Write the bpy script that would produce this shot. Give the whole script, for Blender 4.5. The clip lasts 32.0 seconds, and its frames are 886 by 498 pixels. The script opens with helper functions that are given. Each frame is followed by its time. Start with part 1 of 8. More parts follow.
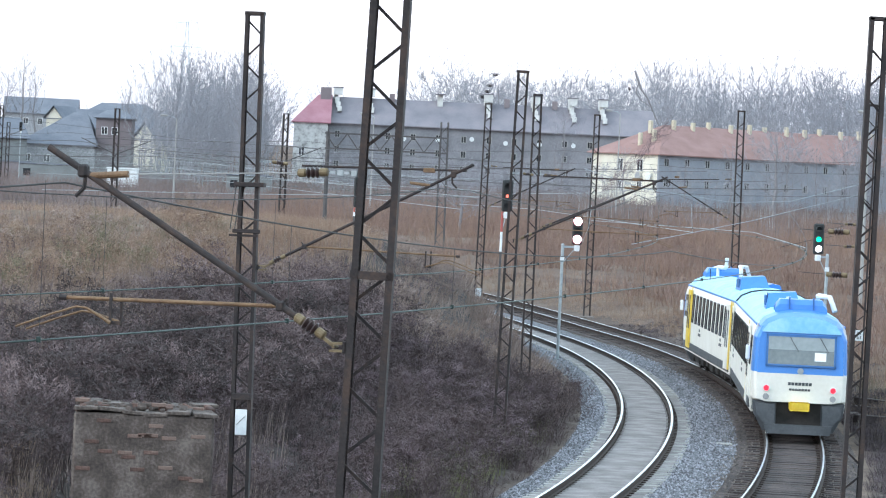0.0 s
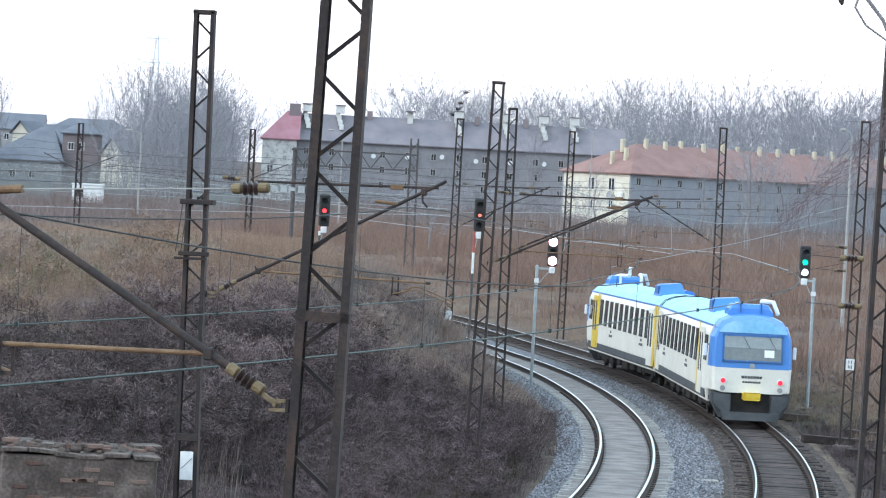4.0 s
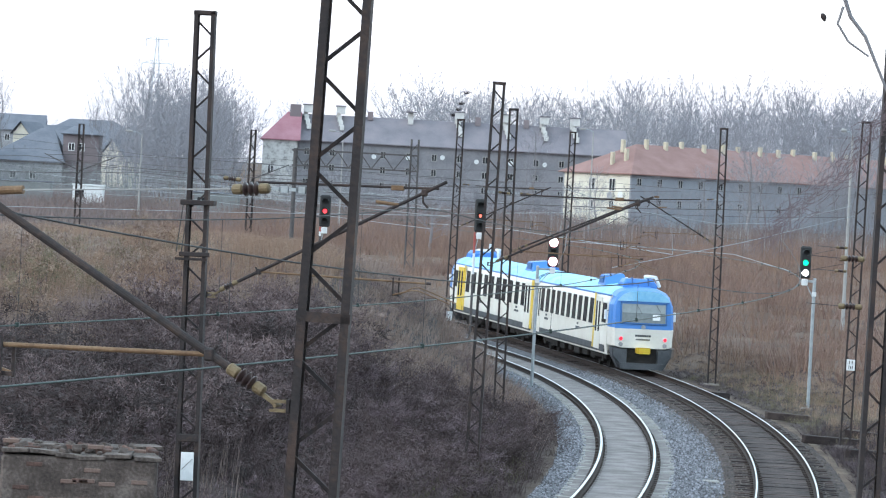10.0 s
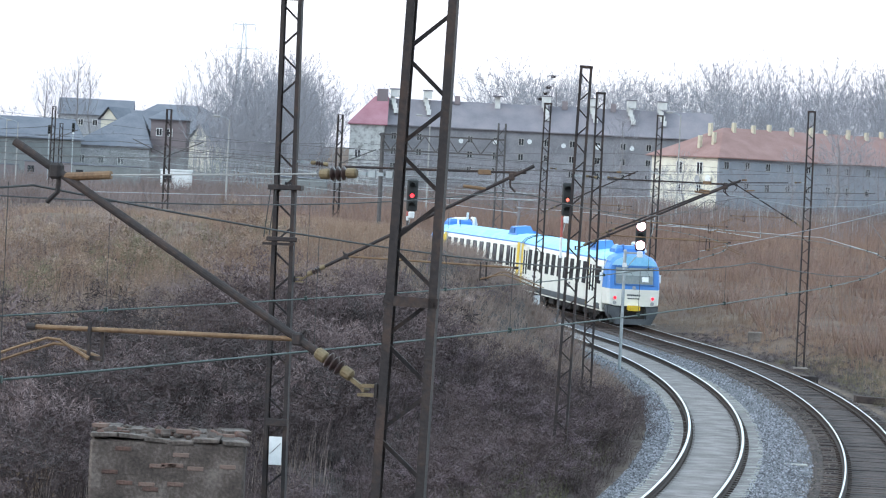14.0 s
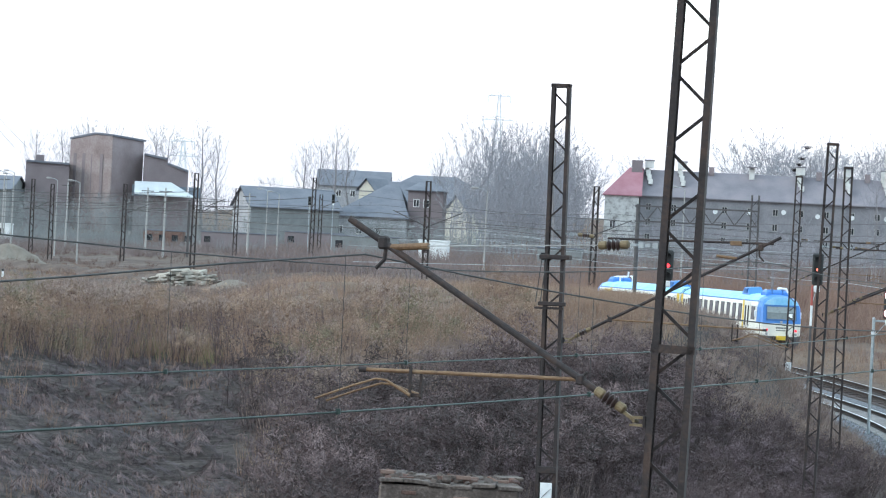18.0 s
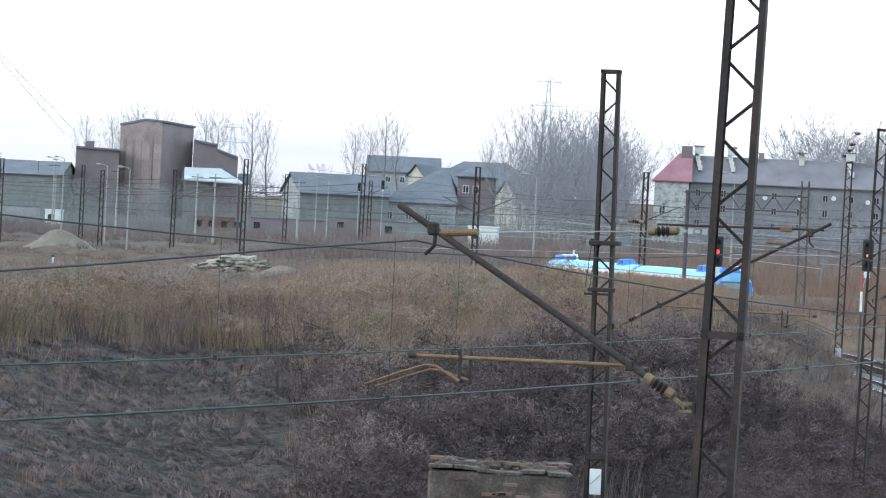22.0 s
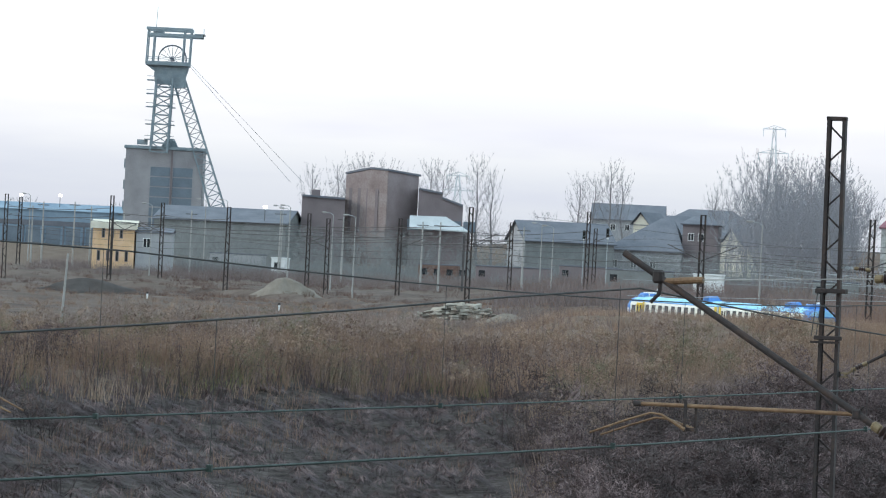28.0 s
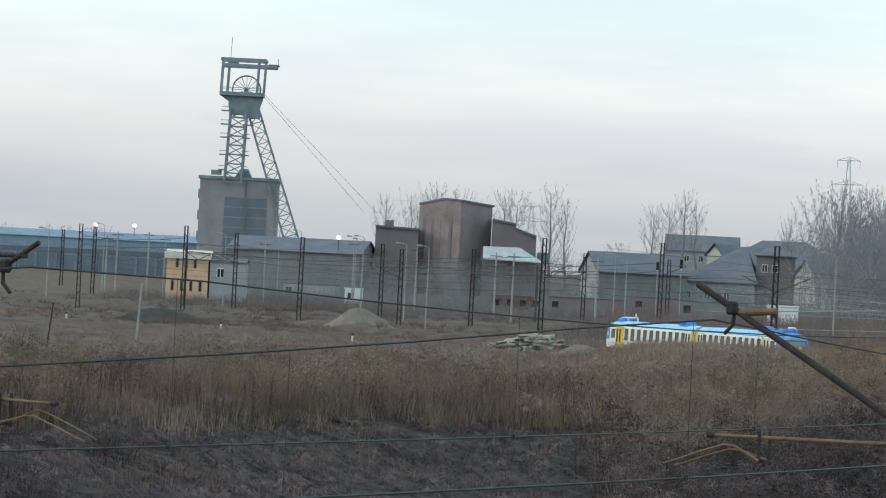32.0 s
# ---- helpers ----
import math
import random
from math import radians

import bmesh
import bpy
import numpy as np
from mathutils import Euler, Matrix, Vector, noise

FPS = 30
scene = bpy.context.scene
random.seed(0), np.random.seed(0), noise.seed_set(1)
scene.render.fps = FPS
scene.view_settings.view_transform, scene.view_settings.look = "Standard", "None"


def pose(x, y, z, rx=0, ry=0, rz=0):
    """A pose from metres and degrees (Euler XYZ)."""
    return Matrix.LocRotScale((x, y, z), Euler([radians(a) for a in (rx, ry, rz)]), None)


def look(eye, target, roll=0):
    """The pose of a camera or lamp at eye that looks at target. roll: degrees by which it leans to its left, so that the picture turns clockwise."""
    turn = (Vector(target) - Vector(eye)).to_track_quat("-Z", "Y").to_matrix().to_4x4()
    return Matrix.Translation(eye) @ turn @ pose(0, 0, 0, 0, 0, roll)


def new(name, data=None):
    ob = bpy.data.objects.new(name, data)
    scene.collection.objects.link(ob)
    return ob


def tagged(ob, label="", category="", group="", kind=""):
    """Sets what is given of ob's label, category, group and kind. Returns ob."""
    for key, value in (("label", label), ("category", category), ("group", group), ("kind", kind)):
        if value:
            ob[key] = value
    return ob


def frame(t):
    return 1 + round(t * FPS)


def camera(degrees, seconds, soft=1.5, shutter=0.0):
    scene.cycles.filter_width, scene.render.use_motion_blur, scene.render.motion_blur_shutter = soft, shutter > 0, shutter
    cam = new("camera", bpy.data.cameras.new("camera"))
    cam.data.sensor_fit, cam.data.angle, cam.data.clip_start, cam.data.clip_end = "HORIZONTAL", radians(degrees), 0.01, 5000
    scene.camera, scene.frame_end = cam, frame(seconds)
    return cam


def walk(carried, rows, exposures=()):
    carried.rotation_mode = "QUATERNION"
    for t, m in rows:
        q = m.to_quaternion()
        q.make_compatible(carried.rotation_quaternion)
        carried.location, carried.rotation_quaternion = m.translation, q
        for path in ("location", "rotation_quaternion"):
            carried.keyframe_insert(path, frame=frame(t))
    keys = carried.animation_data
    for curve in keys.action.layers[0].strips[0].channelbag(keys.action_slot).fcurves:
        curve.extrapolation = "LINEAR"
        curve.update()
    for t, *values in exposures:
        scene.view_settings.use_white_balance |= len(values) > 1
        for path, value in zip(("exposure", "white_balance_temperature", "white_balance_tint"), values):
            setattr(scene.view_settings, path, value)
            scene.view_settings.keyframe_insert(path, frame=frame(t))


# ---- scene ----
cam = camera(14.30, 32.0, soft=1.15)

# seconds, eye x y z, heading to the right, tilt up, lean (degrees)
PATH = [
    (0, 0.05, -6.00, 6.80, -0.475, -1.159, 2.681), (0.5, 0.00, -3.00, 6.80, -0.643, -1.193, 2.665),
    (1, 0.00, 0.00, 6.80, -0.880, -1.230, 2.718), (1.5, 0.00, 0.00, 6.80, -0.588, -1.038, 2.929),
    (2, 0.00, 0.00, 6.80, 0.235, -1.024, 2.834), (2.5, 0.00, 0.00, 6.80, 0.020, -0.879, 3.000),
    (3, 0.00, 0.00, 6.80, 0.015, -0.857, 2.961), (3.5, 0.00, 0.00, 6.80, 0.014, -0.848, 3.012),
    (5.5, 0.00, 0.00, 6.80, 0.002, -0.839, 3.018), (8, 0.00, 0.00, 6.80, 0.000, -0.834, 3.000),
    (10, 0.00, 0.00, 6.80, -0.001, -0.834, 2.997), (12, 0.00, 0.00, 6.80, 0.001, -0.833, 3.005),
    (12.5, 0.00, 0.00, 6.80, 0.041, -0.833, 3.005), (13, 0.00, 0.00, 6.80, -0.121, -1.001, 2.931),
    (13.5, 0.00, 0.00, 6.80, -0.268, -1.033, 2.863), (14, 0.00, 0.00, 6.80, -1.403, -1.162, 2.813),
    (14.5, 0.00, 0.00, 6.80, -2.214, -0.830, 2.763), (15, 0.00, 0.00, 6.80, -2.793, -0.745, 2.786),
    (15.5, 0.00, 0.00, 6.80, -3.209, -0.821, 2.819), (17.5, 0.13, -5.75, 6.80, -5.284, -0.373, 2.922),
    (18, 0.13, -5.75, 6.80, -5.571, -0.221, 2.836), (18.5, 0.13, -5.75, 6.80, -6.238, -0.099, 2.850),
    (19, 0.13, -5.75, 6.80, -6.493, -0.056, 2.850), (19.5, 0.13, -5.75, 6.80, -6.432, -0.160, 2.815),
    (20, 0.13, -5.75, 6.80, -6.485, -0.310, 2.716), (20.5, 0.13, -5.75, 6.80, -6.559, -0.369, 2.642),
    (21, 0.13, -5.75, 6.80, -6.451, -0.443, 2.680), (21.5, 0.13, -5.75, 6.80, -6.406, -0.442, 2.827),
    (22, 0.13, -5.75, 6.80, -6.362, -0.487, 2.832), (22.5, 0.13, -5.75, 6.80, -6.436, -0.460, 2.845),
    (23, 0.13, -5.75, 6.80, -6.660, -0.510, 2.841), (23.5, 0.13, -5.75, 6.80, -7.180, -0.520, 2.749),
    (24, 0.13, -5.75, 6.80, -7.818, -0.428, 2.815), (24.5, 0.13, -5.75, 6.80, -7.996, -0.382, 2.862),
    (26.5, 0.13, -5.75, 6.80, -8.858, 0.106, 2.691), (27, 0.13, -5.75, 6.80, -8.948, 0.105, 2.704),
    (27.5, 0.13, -5.75, 6.80, -9.508, 0.096, 2.760), (28, 0.13, -5.75, 6.80, -10.043, 0.113, 2.769),
    (28.5, 0.13, -5.75, 6.80, -10.421, 0.114, 2.819), (29, 0.13, -5.75, 6.80, -10.737, 0.282, 2.719),
    (29.5, 0.13, -5.75, 6.80, -11.105, 0.623, 2.801), (30, 0.13, -5.75, 6.80, -11.130, 0.718, 3.025),
    (30.5, 0.13, -5.75, 6.80, -11.023, 0.689, 3.132), (31, 0.13, -5.75, 6.80, -11.112, 0.686, 3.084),
    (31.5, 0.13, -5.75, 6.80, -11.185, 0.625, 3.058), (32, 0.13, -5.75, 6.80, -11.257, 0.552, 2.909),
]


def sight(x, y, z, heading, tilt, lean):
    h, p = radians(heading), radians(tilt)
    d = Vector((math.sin(h) * math.cos(p), math.cos(h) * math.cos(p), math.sin(p)))
    return look((x, y, z), Vector((x, y, z)) + d * 50, lean)


walk(cam, [(row[0], sight(*row[1:])) for row in PATH],
     exposures=[(0, 0.55, 5850, 11), (1.5, 0.5, 5850, 11), (3, 0.43, 5850, 11), (13.2, 0.36, 5850, 11), (15, 0.44, 5850, 11), (15.5, 0.44, 5850, 11), (17.5, 0.40, 5880, 9), (18.2, 0.36, 5880, 9), (19, 0.13, 5880, 9), (20.5, 0.16, 5900, 9), (22.5, 0.27, 5900, 8), (24.5, 0.28, 5900, 8), (27, -0.01, 5960, 8), (28, -0.08, 5980, 8), (29.2, -0.15, 5980, 7), (30.2, -0.42, 6080, 5), (32, -0.47, 6100, 5)])

# ---- sky and sun ----
SUN_AZ, SUN_EL = radians(-112), radians(22)
world = bpy.data.worlds.new("sky")
scene.world = world
world.use_nodes = True
nt = world.node_tree
sky = nt.nodes.new("ShaderNodeTexSky")
sky.sky_type, sky.sun_disc = "NISHITA", False
sky.sun_elevation, sky.sun_rotation = SUN_EL, SUN_AZ
sky.dust_density, sky.air_density = 3.0, 1.0
dim = nt.nodes.new("ShaderNodeVectorMath")
dim.operation = "SCALE"
dim.inputs["Scale"].default_value = 0.11
nt.links.new(sky.outputs[0], dim.inputs[0])
geo = nt.nodes.new("ShaderNodeTexCoord")
split = nt.nodes.new("ShaderNodeSeparateXYZ")
nt.links.new(geo.outputs["Generated"], split.inputs[0])
veil = nt.nodes.new("ShaderNodeValToRGB")          # thin high cloud, greyer towards the horizon
veil.color_ramp.elements[0].position, veil.color_ramp.elements[0].color = 0.0, (0.54, 0.545, 0.59, 1)
veil.color_ramp.elements[1].position, veil.color_ramp.elements[1].color = 0.12, (0.84, 1.02, 1.04, 1)
for pos, col in ((0.022, (0.64, 0.64, 0.665, 1)), (0.040, (0.86, 0.825, 0.80, 1)), (0.055, (0.98, 0.98, 0.93, 1)), (0.075, (0.96, 1.04, 0.99, 1))):
    e = veil.color_ramp.elements.new(pos)
    e.color = col
nt.links.new(split.outputs["Z"], veil.inputs[0])
stretch = nt.nodes.new("ShaderNodeMapping")
stretch.inputs["Scale"].default_value = (4, 4, 26)
nt.links.new(geo.outputs["Generated"], stretch.inputs[0])
cloud = nt.nodes.new("ShaderNodeTexNoise")
cloud.inputs["Scale"].default_value, cloud.inputs["Detail"].default_value = 1.6, 5
nt.links.new(stretch.outputs[0], cloud.inputs[0])
band = nt.nodes.new("ShaderNodeValToRGB")
band.color_ramp.elements[0].position, band.color_ramp.elements[0].color = 0.40, (0.91, 0.90, 0.95, 1)
band.color_ramp.elements[1].position, band.color_ramp.elements[1].color = 0.62, (1.05, 1.03, 1.0, 1)
nt.links.new(cloud.outputs[0], band.inputs[0])
mul = nt.nodes.new("ShaderNodeMix")
mul.data_type, mul.blend_type = "RGBA", "MULTIPLY"
mul.inputs[0].default_value = 1.0
nt.links.new(veil.outputs[0], mul.inputs[6])
nt.links.new(band.outputs[0], mul.inputs[7])
mixer = nt.nodes.new("ShaderNodeMix")
mixer.data_type = "RGBA"
mixer.inputs[0].default_value = 0.85
nt.links.new(dim.outputs[0], mixer.inputs[6])
nt.links.new(mul.outputs[2], mixer.inputs[7])
nt.links.new(mixer.outputs[2], nt.nodes["Background"].inputs[0])
nt.nodes["Background"].inputs[1].default_value = 1.52

sun = new("sun", bpy.data.lights.new("sun", "SUN"))
sun.data.energy, sun.data.angle, sun.data.color = 0.9, radians(14), (1.0, 0.93, 0.84)
sun.matrix_world = look((0, 0, 60), Vector((0, 0, 60)) - Vector((math.sin(SUN_AZ) * math.cos(SUN_EL), math.cos(SUN_AZ) * math.cos(SUN_EL), math.sin(SUN_EL))))

# ---- materials ----
def material(name, colors, scale=4.0, rough=0.8, metal=0.0, bump=0.0, fine=None, island=0.0, obrand=0.0, spec=0.4):
    """Two or three real surface colours mixed by noise at two scales, with relief."""
    m = bpy.data.materials.new(name)
    m.use_nodes = True
    t, b = m.node_tree, m.node_tree.nodes["Principled BSDF"]
    b.inputs["Roughness"].default_value, b.inputs["Metallic"].default_value = rough, metal
    b.inputs["Specular IOR Level"].default_value = spec
    co = t.nodes.new("ShaderNodeTexCoord")
    n1 = t.nodes.new("ShaderNodeTexNoise")
    n1.inputs["Scale"].default_value, n1.inputs["Detail"].default_value = scale, 6
    n2 = t.nodes.new("ShaderNodeTexNoise")
    n2.inputs["Scale"].default_value, n2.inputs["Detail"].default_value = fine or scale * 9, 4
    t.links.new(co.outputs["Object"], n1.inputs[0])
    t.links.new(co.outputs["Object"], n2.inputs[0])
    add = t.nodes.new("ShaderNodeMath")
    add.operation = "MULTIPLY_ADD"
    t.links.new(n2.outputs[0], add.inputs[0])
    add.inputs[1].default_value = 0.55
    t.links.new(n1.outputs[0], add.inputs[2])
    last = add
    if island or obrand:
        src = t.nodes.new("ShaderNodeNewGeometry" if island else "ShaderNodeObjectInfo")
        more = t.nodes.new("ShaderNodeMath")
        more.operation = "MULTIPLY_ADD"
        t.links.new(src.outputs["Random Per Island" if island else "Random"], more.inputs[0])
        more.inputs[1].default_value = island or obrand
        t.links.new(add.outputs[0], more.inputs[2])
        less = t.nodes.new("ShaderNodeMath")
        less.operation = "SUBTRACT"
        t.links.new(more.outputs[0], less.inputs[0])
        less.inputs[1].default_value = (island or obrand) / 2
        last = less
    ramp = t.nodes.new("ShaderNodeValToRGB")
    t.links.new(last.outputs[0], ramp.inputs[0])
    els = ramp.color_ramp.elements
    while len(els) < len(colors):
        els.new(0.5)
    for i, c in enumerate(colors):
        els[i].position = 0.52 + 0.5 * i / max(1, len(colors) - 1)
        els[i].color = (*c, 1)
    t.links.new(ramp.outputs[0], b.inputs["Base Color"])
    if bump:
        bp = t.nodes.new("ShaderNodeBump")
        bp.inputs["Strength"].default_value, bp.inputs["Distance"].default_value = min(1, bump), 0.03
        t.links.new(n2.outputs[0], bp.inputs["Height"])
        t.links.new(bp.outputs[0], b.inputs["Normal"])
    return m


def glow(name, color, strength):
    m = bpy.data.materials.new(name)
    m.use_nodes = True
    b = m.node_tree.nodes["Principled BSDF"]
    b.inputs["Base Color"].default_value = (*color, 1)
    b.inputs["Emission Color"].default_value, b.inputs["Emission Strength"].default_value = (*color, 1), strength
    return m


MAST = material("rusty_brown_mast_paint", [(0.020, 0.017, 0.018), (0.036, 0.028, 0.028), (0.066, 0.042, 0.034)], 3, 0.75, 0.1, 0.3)
GREY_MAST = material("weathered_grey_mast", [(0.07, 0.066, 0.07), (0.12, 0.108, 0.105)], 3, 0.8, 0.1, 0.2)
STEEL = material("dull_galvanised_steel", [(0.28, 0.31, 0.33), (0.42, 0.45, 0.47)], 5, 0.5, 0.4, 0.1)
POLE = material("pale_concrete_pole", [(0.29, 0.285, 0.28), (0.39, 0.38, 0.37)], 2, 0.9, 0, 0.2)
WIRE = material("green_copper_wire", [(0.019, 0.036, 0.032), (0.051, 0.072, 0.067)], 3, 0.5, 0.4)
DARKWIRE = material("dark_steel_rope", [(0.03, 0.03, 0.032), (0.06, 0.06, 0.06)], 3, 0.6, 0.3)
TUBE = material("yellow_brown_tube_paint", [(0.104, 0.059, 0.032), (0.171, 0.101, 0.054), (0.225, 0.147, 0.085)], 6, 0.6, 0.1, 0.2)
PORC = material("brown_glazed_porcelain", [(0.028, 0.018, 0.018), (0.065, 0.040, 0.036)], 6, 0.3)
CAP = material("ochre_insulator_cap", [(0.12, 0.085, 0.048), (0.23, 0.175, 0.10)], 9, 0.6, 0.2, 0.2)
RAIL = material("rusty_rail_side", [(0.025, 0.018, 0.015), (0.056, 0.035, 0.027)], 6, 0.8, 0.2, 0.2)
RAILTOP = material("polished_rail_head", [(0.55, 0.56, 0.58), (0.72, 0.73, 0.75)], 2, 0.28, 0.9)
CONC = material("concrete_sleeper", [(0.23, 0.22, 0.205), (0.31, 0.30, 0.28), (0.37, 0.36, 0.34)], 2, 0.9, 0, 0.3, obrand=0.3)
WOOD = material("dark_wooden_sleeper", [(0.021, 0.015, 0.015), (0.041, 0.029, 0.027), (0.075, 0.054, 0.048)], 4, 0.9, 0, 0.4, obrand=0.5)
GRAVEL = material("blue_grey_ballast", [(0.034, 0.035, 0.040), (0.108, 0.109, 0.122), (0.235, 0.235, 0.260)], 5, 0.95, 0, 0.9, fine=26)
OLDGRAVEL = material("brown_old_ballast", [(0.019, 0.013, 0.013), (0.045, 0.032, 0.030), (0.094, 0.069, 0.061)], 1.8, 0.95, 0, 0.9, fine=16)
STONE = material("loose_ballast_stone", [(0.054, 0.053, 0.060), (0.147, 0.147, 0.165), (0.304, 0.301, 0.335)], 6, 0.9, 0, 0.3, island=0.7)
BLUE = material("sky_blue_coach_paint", [(0.055, 0.20, 0.56), (0.065, 0.23, 0.62)], 1.3, 0.35, 0, 0.02, spec=0.5)
ROOFBLUE = material("pale_blue_roof_paint", [(0.22, 0.52, 0.80), (0.31, 0.61, 0.86), (0.40, 0.68, 0.88)], 0.9, 0.5, 0, 0.03)
WHITE = material("cream_white_coach_paint", [(0.706, 0.678, 0.609), (0.813, 0.795, 0.735)], 1.1, 0.4, 0, 0.02)
YELLOW = material("yellow_door_paint", [(0.66, 0.45, 0.03), (0.80, 0.58, 0.06)], 1.5, 0.4)
SKIRT = material("dark_grey_skirt", [(0.05, 0.055, 0.062), (0.095, 0.10, 0.11)], 2, 0.6, 0, 0.1)
BLACK = material("black_running_gear", [(0.012, 0.011, 0.011), (0.04, 0.035, 0.032)], 4, 0.8, 0.1, 0.3)
RUBBER = material("black_rubber", [(0.012, 0.012, 0.013), (0.02, 0.02, 0.021)], 4, 0.7)
PAPER = material("white_paper", [(0.80, 0.81, 0.82), (0.86, 0.87, 0.87)], 3, 0.8)
TAIL = glow("red_tail_lamp", (0.95, 0.012, 0.03), 1.1)
LENS = material("lamp_glass", [(0.35, 0.35, 0.36), (0.5, 0.5, 0.5)], 3, 0.15, 0.3)
SIGHEAD = material("matt_black_signal", [(0.015, 0.016, 0.017), (0.03, 0.032, 0.033)], 5, 0.6)
SIGRED = glow("red_signal_lamp", (1.0, 0.05, 0.06), 1.8)
# dull red disc colour that paints the halo of a glaring red lamp
HALORED = material("painted_red_halo", [(0.22, 0.02, 0.03), (0.30, 0.04, 0.05)], 3, 0.4)
# red lamps too bright to show red: their glare given as white
SIGWHITE = glow("glare_white_signal_lamp", (1.0, 0.97, 0.95), 5.0)
SIGGREEN = glow("green_signal_lamp", (0.03, 0.85, 0.42), 1.3)
SIGAMBER = glow("dim_red_signal_lamp", (1.0, 0.22, 0.14), 1.2)
LAMPWHITE = glow("white_flood_lamp", (1.0, 0.98, 0.94), 4.0)
RED = material("red_post_paint", [(0.30, 0.07, 0.06), (0.42, 0.11, 0.09)], 5, 0.6)
WPAINT = material("white_post_paint", [(0.62, 0.63, 0.64), (0.78, 0.79, 0.80)], 5, 0.6)
GLASSDARK = material("dark_window_glass", [(0.012, 0.014, 0.017), (0.03, 0.034, 0.04)], 1.2, 0.08, 0, 0, spec=0.7)
CABGLASS = material("cab_window_glass", [(0.20, 0.23, 0.24), (0.29, 0.32, 0.33)], 1.0, 0.1, 0, 0, spec=0.8)
# dark colour painted for the cab where no sky reflects in the glass
SCREENDARK = material("painted_cab_darkness", [(0.10, 0.12, 0.125), (0.17, 0.19, 0.195)], 1.0, 0.1, 0, 0, spec=0.8)
SEALBLUE = material("dark_blue_window_seal", [(0.035, 0.11, 0.29), (0.05, 0.15, 0.37)], 3, 0.5)
PINK = material("faded_red_roof_sheet", [(0.29, 0.125, 0.155), (0.37, 0.19, 0.222)], 0.5, 0.8)
SLATE = material("blue_grey_roof_tiles", [(0.155, 0.147, 0.170), (0.205, 0.190, 0.213), (0.245, 0.220, 0.238)], 0.3, 0.9, 0, 0.5, fine=6)
TILE = material("dull_red_roof_tiles", [(0.215, 0.125, 0.112), (0.262, 0.155, 0.140), (0.30, 0.188, 0.172)], 0.35, 0.9, 0, 0.6, fine=5)
CREAM = material("cream_render_wall", [(0.60, 0.56, 0.47), (0.74, 0.71, 0.62)], 0.5, 0.9, 0, 0.1)
# blue-grey for a long wall in shade, the shade being in the colour
HOUSEWALL = material("shaded_render_wall", [(0.213, 0.224, 0.259), (0.299, 0.308, 0.339)], 0.35, 0.9, 0, 0.1)
# grey of the far walls, raised to include haze
GREYWALL = material("grey_render_wall", [(0.297, 0.303, 0.325), (0.396, 0.396, 0.413)], 0.35, 0.9, 0, 0.1)
# dark grey-violet: the row house's shaded front painted as wall colour
ROWWALL = material("shaded_grey_violet_render", [(0.165, 0.163, 0.182), (0.225, 0.220, 0.240), (0.275, 0.268, 0.286)], 0.35, 0.9, 0, 0.1)
PEEL = material("peeling_white_wall", [(0.189, 0.172, 0.172), (0.533, 0.525, 0.516), (0.671, 0.662, 0.654)], 0.8, 0.9, 0, 0.1, fine=2.4)
CHIM = material("white_chimney_render", [(0.52, 0.51, 0.50), (0.70, 0.69, 0.67)], 1, 0.9)
CHIMY = material("ochre_chimney_pot", [(0.46, 0.40, 0.30), (0.58, 0.52, 0.41)], 1, 0.9)
FRAMEW = material("white_window_frame", [(0.66, 0.66, 0.66), (0.78, 0.78, 0.77)], 2, 0.5)
# mine brick, made lighter and more purple to paint haze over it
BRICK = material("haze_paled_brown_brick", [(0.215, 0.172, 0.178), (0.268, 0.220, 0.227), (0.315, 0.265, 0.270)], 0.22, 0.95, 0, 0.2, fine=4)
# weathered brick for the sun side, its light put into the colour
OCHREBRICK = material("lit_weathered_brick", [(0.201, 0.154, 0.151), (0.270, 0.217, 0.213), (0.333, 0.292, 0.286)], 0.28, 0.95, 0, 0.2, fine=3)
BANKWEED = material("brown_bank_brush", [(0.163, 0.123, 0.107), (0.251, 0.191, 0.166), (0.341, 0.270, 0.235)], 0.30, 0.95, island=0.15)
# the darker brick, lifted for haze as well
BRICKD = material("sooty_brick", [(0.17, 0.142, 0.15), (0.23, 0.195, 0.205)], 0.25, 0.95, 0, 0.2, fine=4)
OLDBRICK = material("crumbling_red_brick", [(0.075, 0.046, 0.040), (0.135, 0.080, 0.066), (0.19, 0.132, 0.112)], 2.2, 0.95, 0, 0.5, obrand=0.5)
OLDCONC = material("weathered_concrete", [(0.075, 0.062, 0.056), (0.155, 0.132, 0.12), (0.24, 0.212, 0.195)], 1.8, 0.95, 0, 0.6)
ORANGE = material("peach_yellow_render", [(0.600, 0.379, 0.212), (0.685, 0.467, 0.284), (0.750, 0.553, 0.397)], 0.6, 0.9)
BLUEHALL = material("blue_grey_cladding", [(0.17, 0.235, 0.32), (0.225, 0.30, 0.385), (0.265, 0.345, 0.43)], 0.12, 0.8, 0, 0.1, fine=1.2, spec=0.2)
BLUEGLASS = material("blue_grey_glazing", [(0.115, 0.145, 0.185), (0.17, 0.205, 0.25)], 0.3, 0.4)
TOWER = material("blue_grey_steel_paint", [(0.19, 0.235, 0.27), (0.30, 0.35, 0.385)], 0.6, 0.6, 0.2, 0.1)
# roof colour lifted and blued: part of the far haze is in it
DARKROOF = material("dark_blue_grey_roof", [(0.127, 0.136, 0.164), (0.186, 0.194, 0.224)], 0.3, 0.9, 0, 0.2, spec=0.2)
